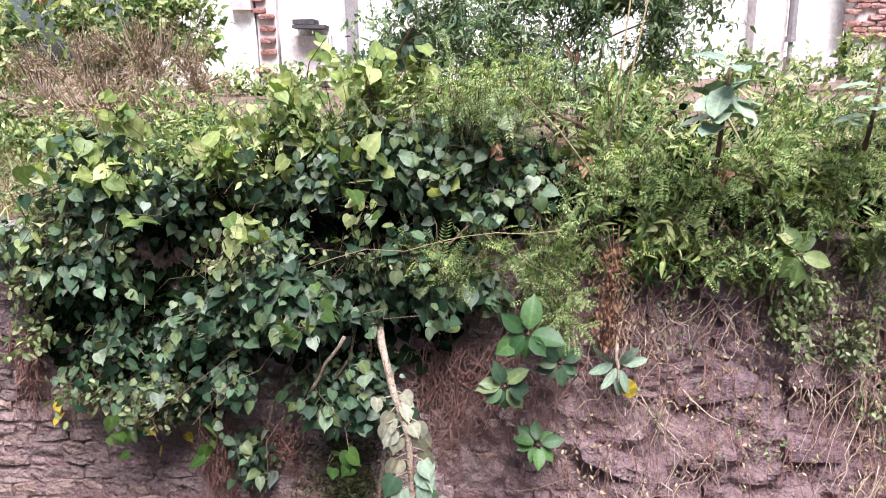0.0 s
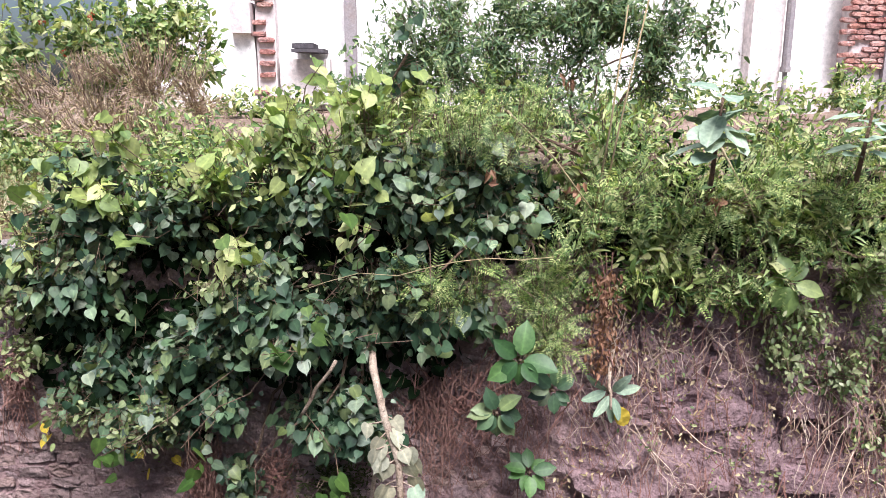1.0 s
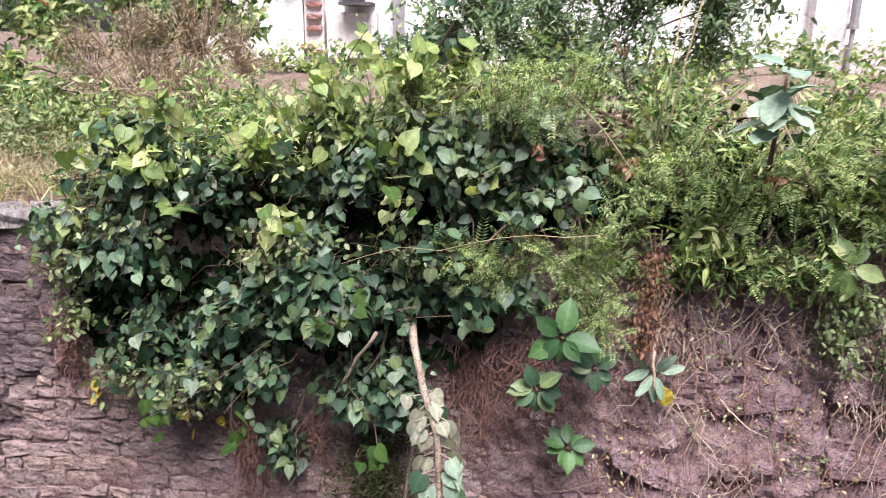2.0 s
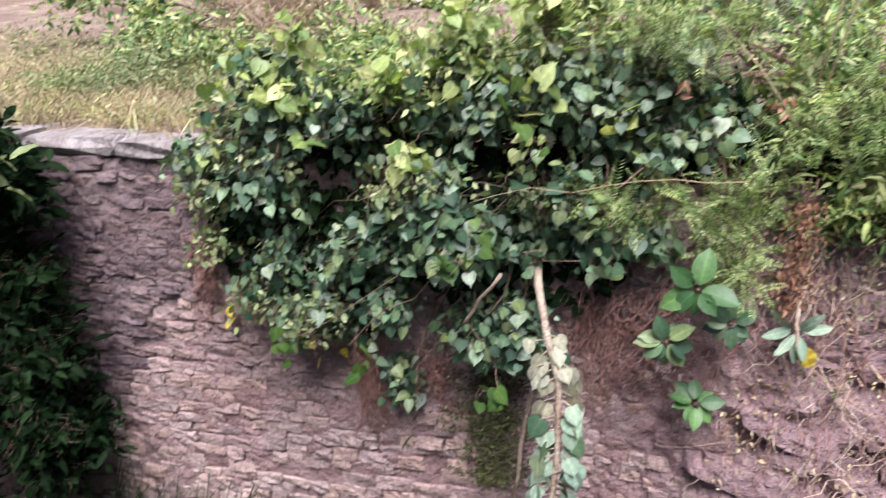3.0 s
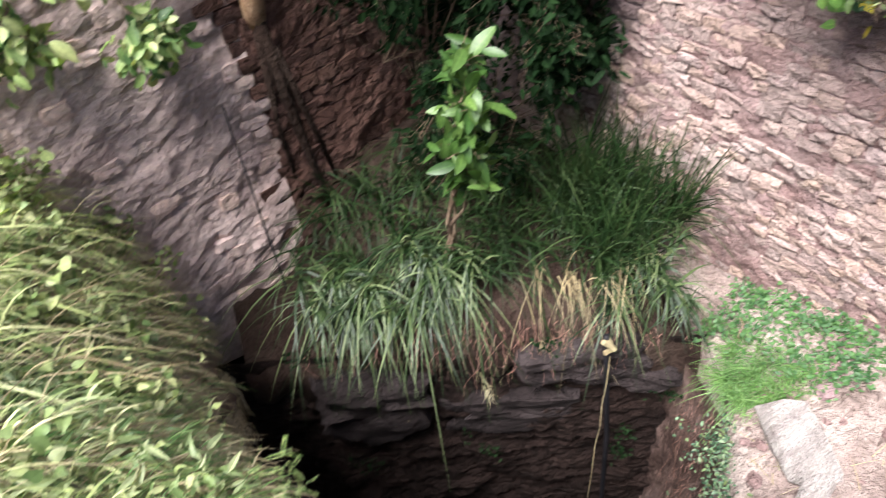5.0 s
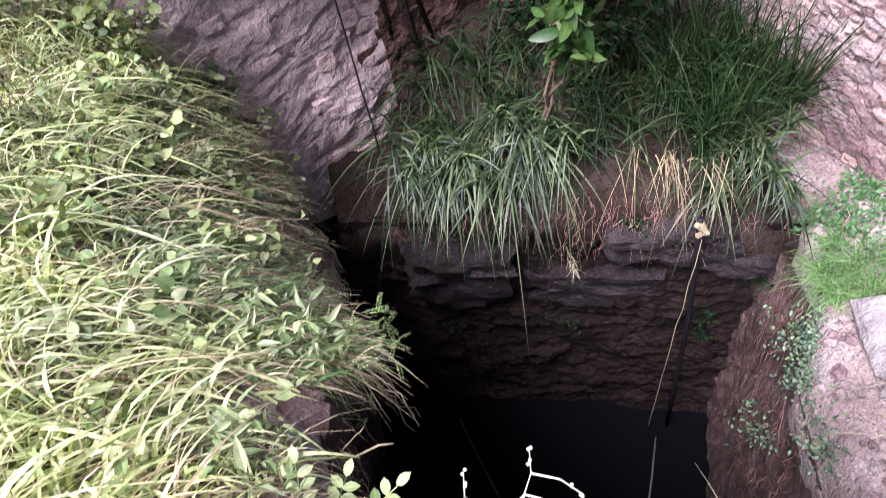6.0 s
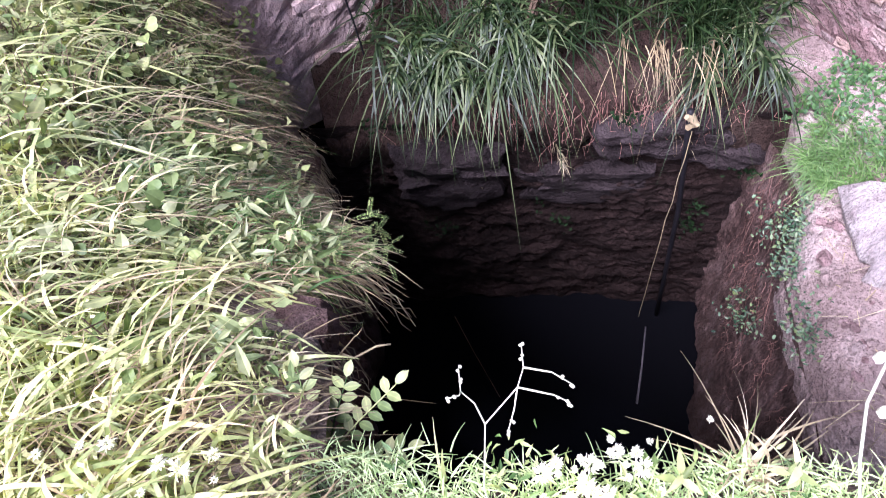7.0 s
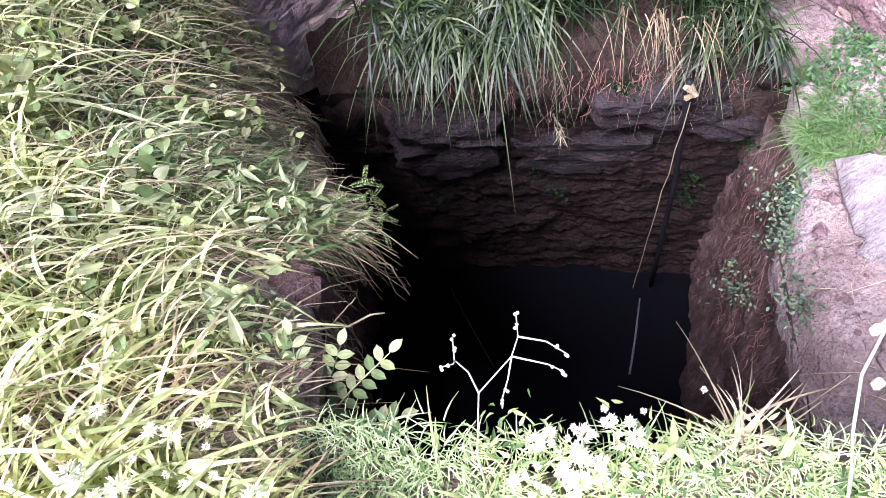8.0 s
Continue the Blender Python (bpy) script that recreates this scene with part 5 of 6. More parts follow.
def scatter_bank(count, n0, n1, s1):
    n = rng.uniform(n0, n1, count)
    s = 0.06 + rng.uniform(0, 1, count) ** 1.3 * s1
    worn = (s < 0.2) & (n > 0.44) & (n < 0.58)  # bare earth at the rim
    n, s = n[~worn], s[~worn]
    return np.array([bank_point(a, b) for a, b in zip(n, s)])


def tufted(pts, per, spread):
    """Repeats points as tufts."""
    p = np.repeat(pts, per, 0)
    return p + rng.normal(0, spread, p.shape) * [1, 1, 0.2]


def from_rim(p):
    """How far to the left of the rim of the shaft places on the bank lie."""
    p = (p - SEAT_A[:3, 3]) @ np.linalg.inv(SEAT_A[:3, :3]).T
    n, u = p @ [0.669, 0.743, 0], p @ [0.743, -0.669, 0]
    return -0.47 - 1.36 * (n - 0.14) / 2.91 - u


def patchy(pts, low, high=9.0, scale=1.9):
    """Keeps the places where a broad noise lies between low and high."""
    return np.array([q for q in pts if low < noise.noise(Vector(q) * scale) + rng.normal(0, 0.12) < high])


p = patchy(np.concatenate([scatter_bank(1250, -0.3, 1.4, 2.2), scatter_bank(800, 1.4, 3.6, 2.4)]), -0.08)
p = tufted(p, 9, 0.03)
keep = np.clip(from_rim(p) / 0.75, 0.13, 1)
grass("bank_grass", "tall pale green grass on the bank", p, rng.normal(0, 0.5, p.shape) + [0.05, -0.1, 1.0], rng.uniform(0.1, 0.36, len(p)) * keep, rng.uniform(0.003, 0.010, len(p)), rng.uniform(0.6, 1.6, len(p)), GRASS)
p = tufted(np.concatenate([scatter_bank(200, -0.2, 3.0, 1.8), scatter_bank(330, -0.3, 0.75, 1.6), scatter_bank(260, 1.0, 3.3, 1.4)]), 9, 0.03)
keep = np.clip(from_rim(p) / 0.6, 0.28, 1)
grass("bank_blades", "long arching pale grass blades on the bank", p, rng.normal(0, 0.36, p.shape) + [0.1, -0.1, 1.0], rng.uniform(0.24, 0.54, len(p)) * keep, rng.uniform(0.006, 0.014, len(p)), rng.uniform(1.0, 1.7, len(p)), GRASS)
p = tufted(patchy(scatter_bank(1500, 0.0, 3.5, 1.8), -9, 0.04), 9, 0.035)
keep = np.clip(from_rim(p) / 0.35, 0.35, 1)
grass("bank_straw", "dry brown straw among the bank grass", p, rng.normal(0, 0.8, p.shape) + [0.1, -0.2, 0.7], rng.uniform(0.1, 0.42, len(p)) * keep, rng.uniform(0.0025, 0.0055, len(p)), rng.uniform(0.6, 1.6, len(p)), BROWN_DRY)
p = tufted(np.concatenate([scatter_bank(260, 0.0, 3.5, 0.22), scatter_bank(260, 0.55, 1.15, 0.4)]), 12, 0.02)
grass("rim_fringe", "brownish grass fringe over the rim of the shaft", p, rng.normal(0, 0.5, p.shape) + [0.5, -0.45, 0.5], rng.uniform(0.04, 0.14, len(p)), rng.uniform(0.002, 0.004, len(p)), rng.uniform(1.2, 2.2, len(p)), BROWN_DRY)
p = tufted(np.concatenate([scatter_bank(170, 0.6, 1.25, 0.45), scatter_bank(120, 1.25, 2.9, 0.5)]), 9, 0.025)
grass("rim_green", "short green grass along the rim of the shaft", p, rng.normal(0, 0.45, p.shape) + [0.25, -0.2, 0.8], rng.uniform(0.06, 0.16, len(p)), rng.uniform(0.003, 0.007, len(p)), rng.uniform(0.9, 1.9, len(p)), GREEN_BLADE)
# leafy weeds standing in clumps on the upper bank
for n0, s0, rad in [(a, b, c) for a, b, c in zip(np.linspace(1.25, 3.3, 22), np.tile((0.2, 0.62, 0.38, 0.95, 0.28), 5), np.tile((0.13, 0.2, 0.16, 0.22), 6))] + [(1.15, 0.5, 0.14), (1.3, 0.75, 0.16), (1.75, 0.55, 0.18), (2.0, 0.45, 0.16), (2.4, 0.8, 0.2), (2.8, 1.0, 0.24), (2.9, 0.45, 0.18), (0.9, 0.7, 0.12), (0.35, 0.35, 0.1), (0.2, 0.6, 0.12), (1.5, 0.35, 0.16), (1.9, 0.25, 0.18), (2.3, 0.5, 0.22), (2.1, 0.9, 0.24), (2.7, 0.3, 0.18), (3.0, 0.7, 0.26), (1.6, 0.9, 0.2), (2.5, 1.2, 0.26), (3.3, 0.35, 0.22)]:
    c = bank_point(n0, s0)
    bush("bank_weed", "leafy yellow-green weed standing in the bank grass", "weeds", tuple(c), [(c[0], c[1], c[2] + rad * 1.0, rad * 1.15, rad * 1.15, rad * 0.8, int(1100 * rad * rad + 18))],
         (OVAL, WIDE_LANCE, HEART)[int(n0 * 10) % 3], LEAFY_WEED, (4, 6), (0.03, 0.06), hang=0.1, spread=0.8, facing=np.array([0.1, -0.4, 0.9]), group="weeds on the bank", thick=0.0016, limb=0.004)
# short grass on the near rim
n = rng.uniform(-0.4, 0.16, 4600)
u = rng.uniform(-0.7, 0.95, 4600)
p = tufted(seat(np.array([nu(a, b, 0.01 + wavy(nu(a, b), 3, 0.03)) for a, b in zip(n, u)])), 6, 0.009)
grass("rim_grass", "short bright green grass on the near rim", p, rng.normal(0, 0.5, p.shape) + [0, 0, 1.0], rng.uniform(0.02, 0.065, len(p)), rng.uniform(0.0014, 0.003, len(p)), rng.uniform(0.4, 1.4, len(p)), LAWN)
# long grass hanging over the far ledge
toward_shaft = np.array([-0.5, -0.56, 0.0])
roots = [nu(3.02 + 0.4 * q, a, -2.0 - 0.14 * abs(a) + 0.22 * q) for a, q in zip(list(rng.uniform(-1.4, -0.2, 24)) + list(rng.uniform(0.6, 1.1, 9)), rng.uniform(0, 1, 33))]
for k, q in enumerate(roots):
    k_ = rng.integers(16, 34)
    long = rng.uniform(0.6, 1.2) * (1.0 if k < 24 else 0.7)
    lean = unit(toward_shaft + rng.normal(0, 0.25, 3))
    p = rng.normal(0, 0.03, (k_, 3)) * [1, 1, 0.3]
    w = rng.normal(0, 0.5, (k_, 3)) + lean * rng.uniform(0.2, 0.9, (k_, 1)) + [0, 0, 0.8]
    ob = thing("grass_tuft", q, "tuft of long green grass hanging over the dark shaft", "grass", "tufts on the far ledge")
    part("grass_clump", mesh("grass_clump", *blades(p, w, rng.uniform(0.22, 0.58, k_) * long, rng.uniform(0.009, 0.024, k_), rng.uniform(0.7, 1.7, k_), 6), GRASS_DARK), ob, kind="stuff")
# corner grass, darkened by its colour where the corner lies in shade
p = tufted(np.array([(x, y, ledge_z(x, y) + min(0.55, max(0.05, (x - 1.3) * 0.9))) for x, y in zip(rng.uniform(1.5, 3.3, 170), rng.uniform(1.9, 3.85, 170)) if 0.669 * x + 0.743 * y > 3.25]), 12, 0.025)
grass("corner_grass", "grass clump in the corner of the walls, shade in its colour", p, rng.normal(0, 0.4, p.shape) + [-0.2, -0.25, 1.0], rng.uniform(0.25, 0.75, len(p)), rng.uniform(0.006, 0.017, len(p)), rng.uniform(0.5, 1.5, len(p)), SHADE_GRASS)
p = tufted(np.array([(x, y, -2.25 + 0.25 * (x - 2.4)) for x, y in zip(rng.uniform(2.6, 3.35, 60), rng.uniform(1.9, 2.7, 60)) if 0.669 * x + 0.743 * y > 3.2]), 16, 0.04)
grass("corner_grass", "tall green grass leaning against the masonry wall", p, rng.normal(0, 0.22, p.shape) + [-0.05, -0.1, 1.0], rng.uniform(0.5, 1.15, len(p)), rng.uniform(0.006, 0.014, len(p)), rng.uniform(0.15, 0.7, len(p)), SHADE_GRASS)
u = np.concatenate([rng.uniform(0.12, 0.5, 5), rng.uniform(0.6, 1.0, 2)])
p = tufted(np.array([nu(3.02 + 0.25 * rng.random(), a, -1.95) for a in u]), 8, 0.03)
grass("ledge_straw", "dry tan straw hanging from the far ledge", p, rng.normal(0, 0.3, p.shape) + toward_shaft + [0, 0, 0.5], rng.uniform(0.2, 0.45, len(p)), rng.uniform(0.003, 0.009, len(p)), rng.uniform(0.9, 1.7, len(p)), OLD_STRAW)
# grass and creeping leaves on the earth ledge
p = tufted(np.array([(x, y, ledge_z(x, y)) for x, y in zip(rng.uniform(2.55, 3.0, 110), rng.uniform(0.75, 1.2, 110)) if 0.743 * x - 0.669 * y > 1.2]), 16, 0.02)
grass("ledge_tuft", "bright green grass tuft on the earth ledge", p, rng.normal(0, 0.4, p.shape) + [-0.3, 0.1, 0.9], rng.uniform(0.10, 0.24, len(p)), rng.uniform(0.003, 0.007, len(p)), rng.uniform(0.5, 1.2, len(p)), GREEN_BLADE)
# terrace grass
pts = np.array([(x, y, terrace_z(x, y)) for x, y in zip(rng.uniform(3.6, 7.5, 700), rng.uniform(-4, 6, 700))])
pts = np.concatenate([pts, [(x, y, terrace_z(x, y)) for x, y in zip(rng.uniform(3.75, 5.6, 2600), rng.uniform(1.2, 4.6, 2600))]])
pts = np.array([q for q in pts if noise.noise(Vector(q) * 2.3) > (-0.1 if q[1] < 1.2 else -0.5)])
p = tufted(pts, 8, 0.05)
grass("terrace_grass", "short dry brown grass on the terrace", p, rng.normal(0, 0.5, p.shape) + [0, 0, 1.0], rng.uniform(0.08, 0.42, len(p)), rng.uniform(0.003, 0.007, len(p)), rng.uniform(0.4, 1.2, len(p)), BROWN_DRY)
p = tufted(pts[::2] + [0.09, 0.15, 0], 9, 0.07)
grass("terrace_greens", "green grass on the terrace", p, rng.normal(0, 0.5, p.shape) + [0, 0, 1.0], rng.uniform(0.08, 0.28, len(p)), rng.uniform(0.004, 0.010, len(p)), rng.uniform(0.4, 1.2, len(p)), GRASS)
p = patchy(pts, 0.0, 9, 1.1)[::2]
scatter_top = np.repeat(p, 26, 0) + rng.normal(0, 0.09, (len(p) * 26, 3)) * [1, 1, 0.5] + [0, 0, 0.14]
tagged(new("terrace_herbs", mesh("terrace_herbs", *leaves(WIDE_LANCE, scatter_top, unit(rng.normal(0, 1, scatter_top.shape) + [0, 0, 0.4]), unit(rng.normal(0, 0.6, scatter_top.shape) + [-0.3, 0, 1]), rng.uniform(0.02, 0.045, len(scatter_top))), PALE_LEAF)), "hazy grey-green herbs on the dry terrace", "weeds", kind="stuff")

# ---- weeds on the bank ----
def scatter_leaves(name, label, pts, shape, mat, size, per, spread, up, category="weeds"):
    """Low weeds: small whorls of leaves at the given places."""
    b = np.repeat(pts, per, 0) + rng.normal(0, spread, (len(pts) * per, 3)) * [1, 1, 0.5]
    a = unit(rng.normal(0, 1, b.shape) * [1, 1, 0.45] + [0, 0, 0.15])
    n = unit(rng.normal(0, 0.35, b.shape) + up)
    return tagged(new(name, mesh(name, *leaves(shape, b, a, n, rng.uniform(*size, len(b))), mat)), label, category, kind="stuff")


scatter_leaves("bank_weeds", "small round-leaved weeds among the bank grass", scatter_bank(50, 0.2, 3.3, 1.0) + [0, 0, 0.12], OVAL, LEAFY_WEED, (0.025, 0.045), 9, 0.04, np.array([0.1, -0.3, 1.0]))
scatter_leaves("bank_weeds", "pale yellow-green heart-shaped leaves among the bank grass", scatter_bank(60, 0.5, 3.2, 1.1) + [0, 0, 0.16], HEART, LEAFY_WEED, (0.03, 0.052), 6, 0.06, np.array([0.1, -0.3, 1.0]))
p = patchy(np.concatenate([scatter_bank(170, 1.2, 3.6, 1.5), scatter_bank(24, 0.3, 1.2, 1.0)]), 0.05, 9, 2.7)
scatter_leaves("bank_weeds", "leafy yellow-green weeds covering the upper bank", p + np.stack([0 * p[:, 0], 0 * p[:, 0], rng.uniform(0.02, 0.17, len(p))], 1), OVAL, LEAFY_WEED, (0.016, 0.036), 9, 0.06, np.array([0.1, -0.4, 0.9]))
scatter_leaves("bank_ferns", "fine-leaved green weeds on the bank", np.concatenate([scatter_bank(120, 0.3, 3.3, 0.7), scatter_bank(110, 0.6, 1.6, 0.4)]) + [0, 0, 0.07], LANCE, PALE_LEAF, (0.03, 0.075), 7, 0.03, np.array([0.1, -0.3, 1.0]))
fern_at = np.array([bank_point(q, 0.02) + (0.02, -0.02, 0.02) for q in (0.72, 0.8, 0.86, 0.9, 0.95, 1.0, 1.1)])
scatter_leaves("rim_fern", "feathery fern leaning over the rim of the shaft", np.repeat(fern_at, 2, 0) + rng.normal(0, 0.04, (14, 3)), FROND, FERNY, (0.04, 0.08), 9, 0.035, np.array([0.2, -0.5, 0.8]), "fern")
scatter_leaves("rim_weeds", "fine green weeds on the near rim", seat(np.array([nu(a, b, 0.04) for a, b in zip(rng.uniform(-0.4, 0.14, 150), rng.uniform(-0.6, 1.0, 150))])), LANCE, WEED, (0.015, 0.03), 16, 0.03, np.array([0, 0, 1.0]))
scatter_leaves("ledge_creeper", "green creeping leaves at the foot of the masonry wall", np.array([(x, y, ledge_z(x, y) + 0.06) for x, y in zip(rng.uniform(2.9, 3.45, 130), rng.uniform(0.55, 1.45, 130))]), OVAL, BROAD, (0.022, 0.04), 15, 0.055, np.array([-0.4, 0, 1.0]), "creeper")
spots = np.array([(x + rng.normal(0, 0.07), y + rng.normal(0, 0.07), z + rng.normal(0, 0.03)) for x, y, z in [(2.3, 0.90, -2.4), (2.40, 0.94, -2.4), (2.12, 0.80, -2.4), (2.2, 0.86, -2.42), (1.92, 0.50, -2.32), (1.84, 0.40, -2.3), (1.98, 0.83, -3.0)] for _ in range(14)])
scatter_leaves("ledge_weeds", "small dark weeds on the edge of the earth ledge", spots, OVAL, PEEPAL, (0.014, 0.03), 12, 0.045, np.array([-0.5, 0.3, 0.8]))
spots = np.array([nu(2.86, u + rng.normal(0, 0.06), z + rng.normal(0, 0.05)) for u, z in [(0.23, -2.2), (0.79, -3.28), (-1.1, -3.5), (-1.2, -2.2), (-0.2, -3.4), (0.74, -3.53), (0.97, -2.8)] for _ in range(5)])
scatter_leaves("shaft_weeds", "tiny dark ferns on the rock of the shaft", spots, OVAL, DARK_LEAF, (0.02, 0.035), 8, 0.03, np.array([-0.6, -0.6, 0.5]))
scatter_leaves("wall_moss", "dark moss and ferns on the masonry under the branch", np.array([(3.40, y, z) for y, z in zip(rng.normal(0.3, 0.1, 170), rng.uniform(-1.15, -0.45, 170))]), LANCE, MOSS, (0.02, 0.04), 12, 0.035, np.array([-1.0, 0, 0.3]), "moss")

# ---- dry stems and roots on the eroded stretch ----
def strands(name, label, lines, radius, mat, category, place):
    ob = thing(name, place, label, category)
    back = Matrix.Translation(-Vector(place))
    tubes = [tube(l, (radius * rng.uniform(0.7, 1.3), radius * 0.4), 3) for l in lines]
    for v, f in tubes[:200]:
        part("strand", mesh("strand", v, f, mat), ob).matrix_basis = back
    if tubes[200:]:
        part("tangle", mesh("tangle", *joined(*tubes[200:]), mat), ob, kind="stuff").matrix_basis = back
    return ob


def face(y, z):
    """Just in front of the eroded stretch."""
    return WALL_X - 0.10 - max(0, 0.5 - z) * 0.16 * worn_at(y)


lines = []
for _ in range(1000):
    y, z = rng.uniform(-2.9, -0.75), rng.uniform(-0.9, 0.6)
    if wavy((7, y, z), 3.2, 1.0) < -0.15 + 0.2 * rng.random():
        continue
    l = rng.uniform(0.08, 0.42)
    d = unit([0, rng.normal(0, 0.7), -1 + rng.normal(0, 0.5)])
    a = np.array([face(y, z) - rng.uniform(0, 0.06), y, z])
    b = a + d * l
    b[0] = face(b[1], b[2]) - rng.uniform(0, 0.06)
    lines.append(bent(a, b, rng.normal(0, 0.03), 0.012, 6))
strands("dry_creeper", "tangle of dry pale stems over the eroded wall", lines, 0.0026, DRY_STEM, "creeper", (3.3, -1.8, 0.2))
lines = []
for _ in range(260):
    y, z = rng.uniform(-2.6, -0.5), rng.uniform(-0.6, 0.45)
    a = np.array([face(y, z) - rng.uniform(0, 0.05), y, z])
    b = a + np.array([0, rng.normal(0, 0.12), -rng.uniform(0.15, 0.55)])
    b[0] = face(b[1], b[2]) - rng.uniform(0, 0.04)
    lines.append(bent(a, b, 0, 0.012, 6))
strands("hanging_roots", "reddish roots hanging on the eroded wall", lines, 0.0028, ROOT, "roots", (3.3, -1.5, 0.2))
for place, y0, z0, z1, k, wide in (((3.4, 1.88, 0.2), 1.88, 0.25, -0.4, 60, 0.05), ((3.4, 0.98, -0.3), 0.97, -0.25, -1.0, 80, 0.06), ((3.35, -0.15, 0.0), -0.2, 0.15, -0.7, 60, 0.13), ((3.3, -0.55, 0.2), -0.45, 0.1, -0.6, 50, 0.16), ((3.35, -0.65, -0.2), -0.68, 0.0, -0.9, 80, 0.12), ((3.4, 0.62, -0.3), 0.62, -0.3, -0.8, 40, 0.08)):
    lines = []
    for _ in range(k):
        y = y0 + rng.normal(0, wide)
        lines.append(bent((3.40, y, z0 - rng.uniform(0, 0.25)), (3.40, y0 + rng.normal(0, wide * 1.2), z1 + rng.uniform(0, 0.45)), 0, 0.022, 7))
    strands("root_curtain", "curtain of fine reddish-brown roots on the masonry", lines, 0.0036, ROOT, "roots", place)
b = np.array([(face(y, z) - rng.uniform(0, 0.07), y, z) for y, z in zip(rng.uniform(-2.9, -0.7, 2600), rng.uniform(-0.9, 0.55, 2600)) if wavy((2, y, z), 3.5, 1.0) > -0.05])
tagged(new("leaf_litter", mesh("leaf_litter", *leaves(WIDE_LANCE, b, unit(rng.normal(0, 0.7, b.shape) + [0, 0, -0.6]), unit(rng.normal(0, 0.6, b.shape) + [-1, 0, 0.4]), rng.uniform(0.014, 0.036, len(b))), BROWN_DRY)), "dry curled leaves caught on the eroded wall", "dead leaves", kind="stuff")
b = np.array([(face(y, z) - rng.uniform(0, 0.06), y, z) for y, z in zip(rng.uniform(-2.9, -1.1, 900), rng.uniform(-0.5, 0.5, 900)) if wavy((5, y, z), 2.6, 1.0) > 0.12])
tagged(new("wall_weeds", mesh("wall_weeds", *leaves(OVAL, b, unit(rng.normal(0, 0.8, b.shape) + [-0.2, 0, -0.2]), unit(rng.normal(0, 0.6, b.shape) + [-1, 0, 0.6]), rng.uniform(0.014, 0.028, len(b))), PALE_LEAF)), "small green weeds on the eroded wall", "weeds", kind="stuff")
# dead reddish vine
dead = thing("dead_vine", (3.3, -1.0, 0.6), "dead rust-brown vine hanging on the wall", "vine")
b = np.stack([rng.normal(3.22, 0.025, 420), rng.normal(-1.02, 0.035, 420), rng.uniform(0.12, 0.62, 420)], 1)
q = part("foliage", mesh("foliage", *leaves(WIDE_LANCE, b, unit(rng.normal(0, 0.5, b.shape) + [0, 0, -1]), unit(rng.normal(0, 0.5, b.shape) + [-1, 0, 0.3]), rng.uniform(0.018, 0.038, 420)), RUST), dead, kind="stuff")
q.matrix_basis = Matrix.Translation((-3.3, 1.0, -0.6))
q = part("stem", mesh("stem", *joined(*[tube(bent((3.25, -1.02 + o, 0.7), (3.22, -1.02 - o, 0.05), 0, 0.015), 0.004, 4) for o in (-0.03, 0.0, 0.03)]), ROOT), dead)
q.matrix_basis = Matrix.Translation((-3.3, 1.0, -0.6))
for y, z, x in ((-0.45, 1.08, 3.05), (-0.85, 1.0, 3.2), (-0.95, 1.5, 4.0), (-1.5, 0.95, 3.2)):
    ob = thing("dead_leaf_cluster", (x, y, z), "rust-brown dead leaves caught in the shrub", "dead leaves")
    for _ in range(8):
        q = rng.normal(0, 0.02, (1, 3))
        part("leaf", mesh("leaf", *leaves(WIDE_LANCE, q, unit(rng.normal(0, 0.5, (1, 3)) + [0, 0, -0.8]), unit(rng.normal(0, 0.5, (1, 3)) + [-1, 0, 0.3]), np.array([0.05])), RUST), ob)
# tall pale stems
for a, b, c in (((3.3, -0.97, 0.7), (3.15, -1.02, 1.25), (3.2, -1.16, 1.95)), ((3.3, -0.95, 0.75), (3.2, -1.0, 1.3), (3.2, -1.05, 1.8)), ((3.3, -0.55, 1.35), (3.2, -0.75, 1.15), (3.2, -0.98, 0.85)), ((3.3, -1.5, 1.25), (3.2, -1.62, 1.0), (3.2, -1.75, 0.72))):
    tagged(new("dry_stalk", mesh("dry_stalk", *tube([a, b, c], (0.006, 0.003), 5), STRAW, True)), "tall pale dry stalk rising from the shrub", "stalk")
tagged(new("dead_branch", mesh("dead_branch", *joined(tube(bent((3.3, -1.08, 0.32), (3.1, -1.04, -0.02), 0, 0.01), (0.012, 0.006), 6)), BARK, True)), "bare pale stick leaning on the wall", "stick")
tagged(new("dead_branch", mesh("dead_branch", *joined(tube(bent((2.95, -0.72, 0.75), (2.9, 0.35, 0.62), -0.03, 0.012, 9), (0.0022, 0.0014), 5)) , BROWN_DRY, True)), "thin bare twig across the leaves", "stick")
# red blossoms far off
for k in range(4):
    y, z = [(2.9, 1.95), (3.3, 1.75), (2.5, 2.0), (2.75, 1.72), (3.4, 1.9), (2.6, 1.85), (3.05, 2.02)][k]
    b = np.array([(6.1, y, z)]) + rng.normal(0, 0.012, (6, 3))
    tagged(new("blossom", mesh("blossom", *leaves(OVAL, b, unit(rng.normal(0, 1, b.shape)), unit(rng.normal(0, 0.5, b.shape) + [-1, 0, 0.3]), 0.026), RED_PETAL)), "small red blossom on the terrace shrub", "blossom", "red blossoms")

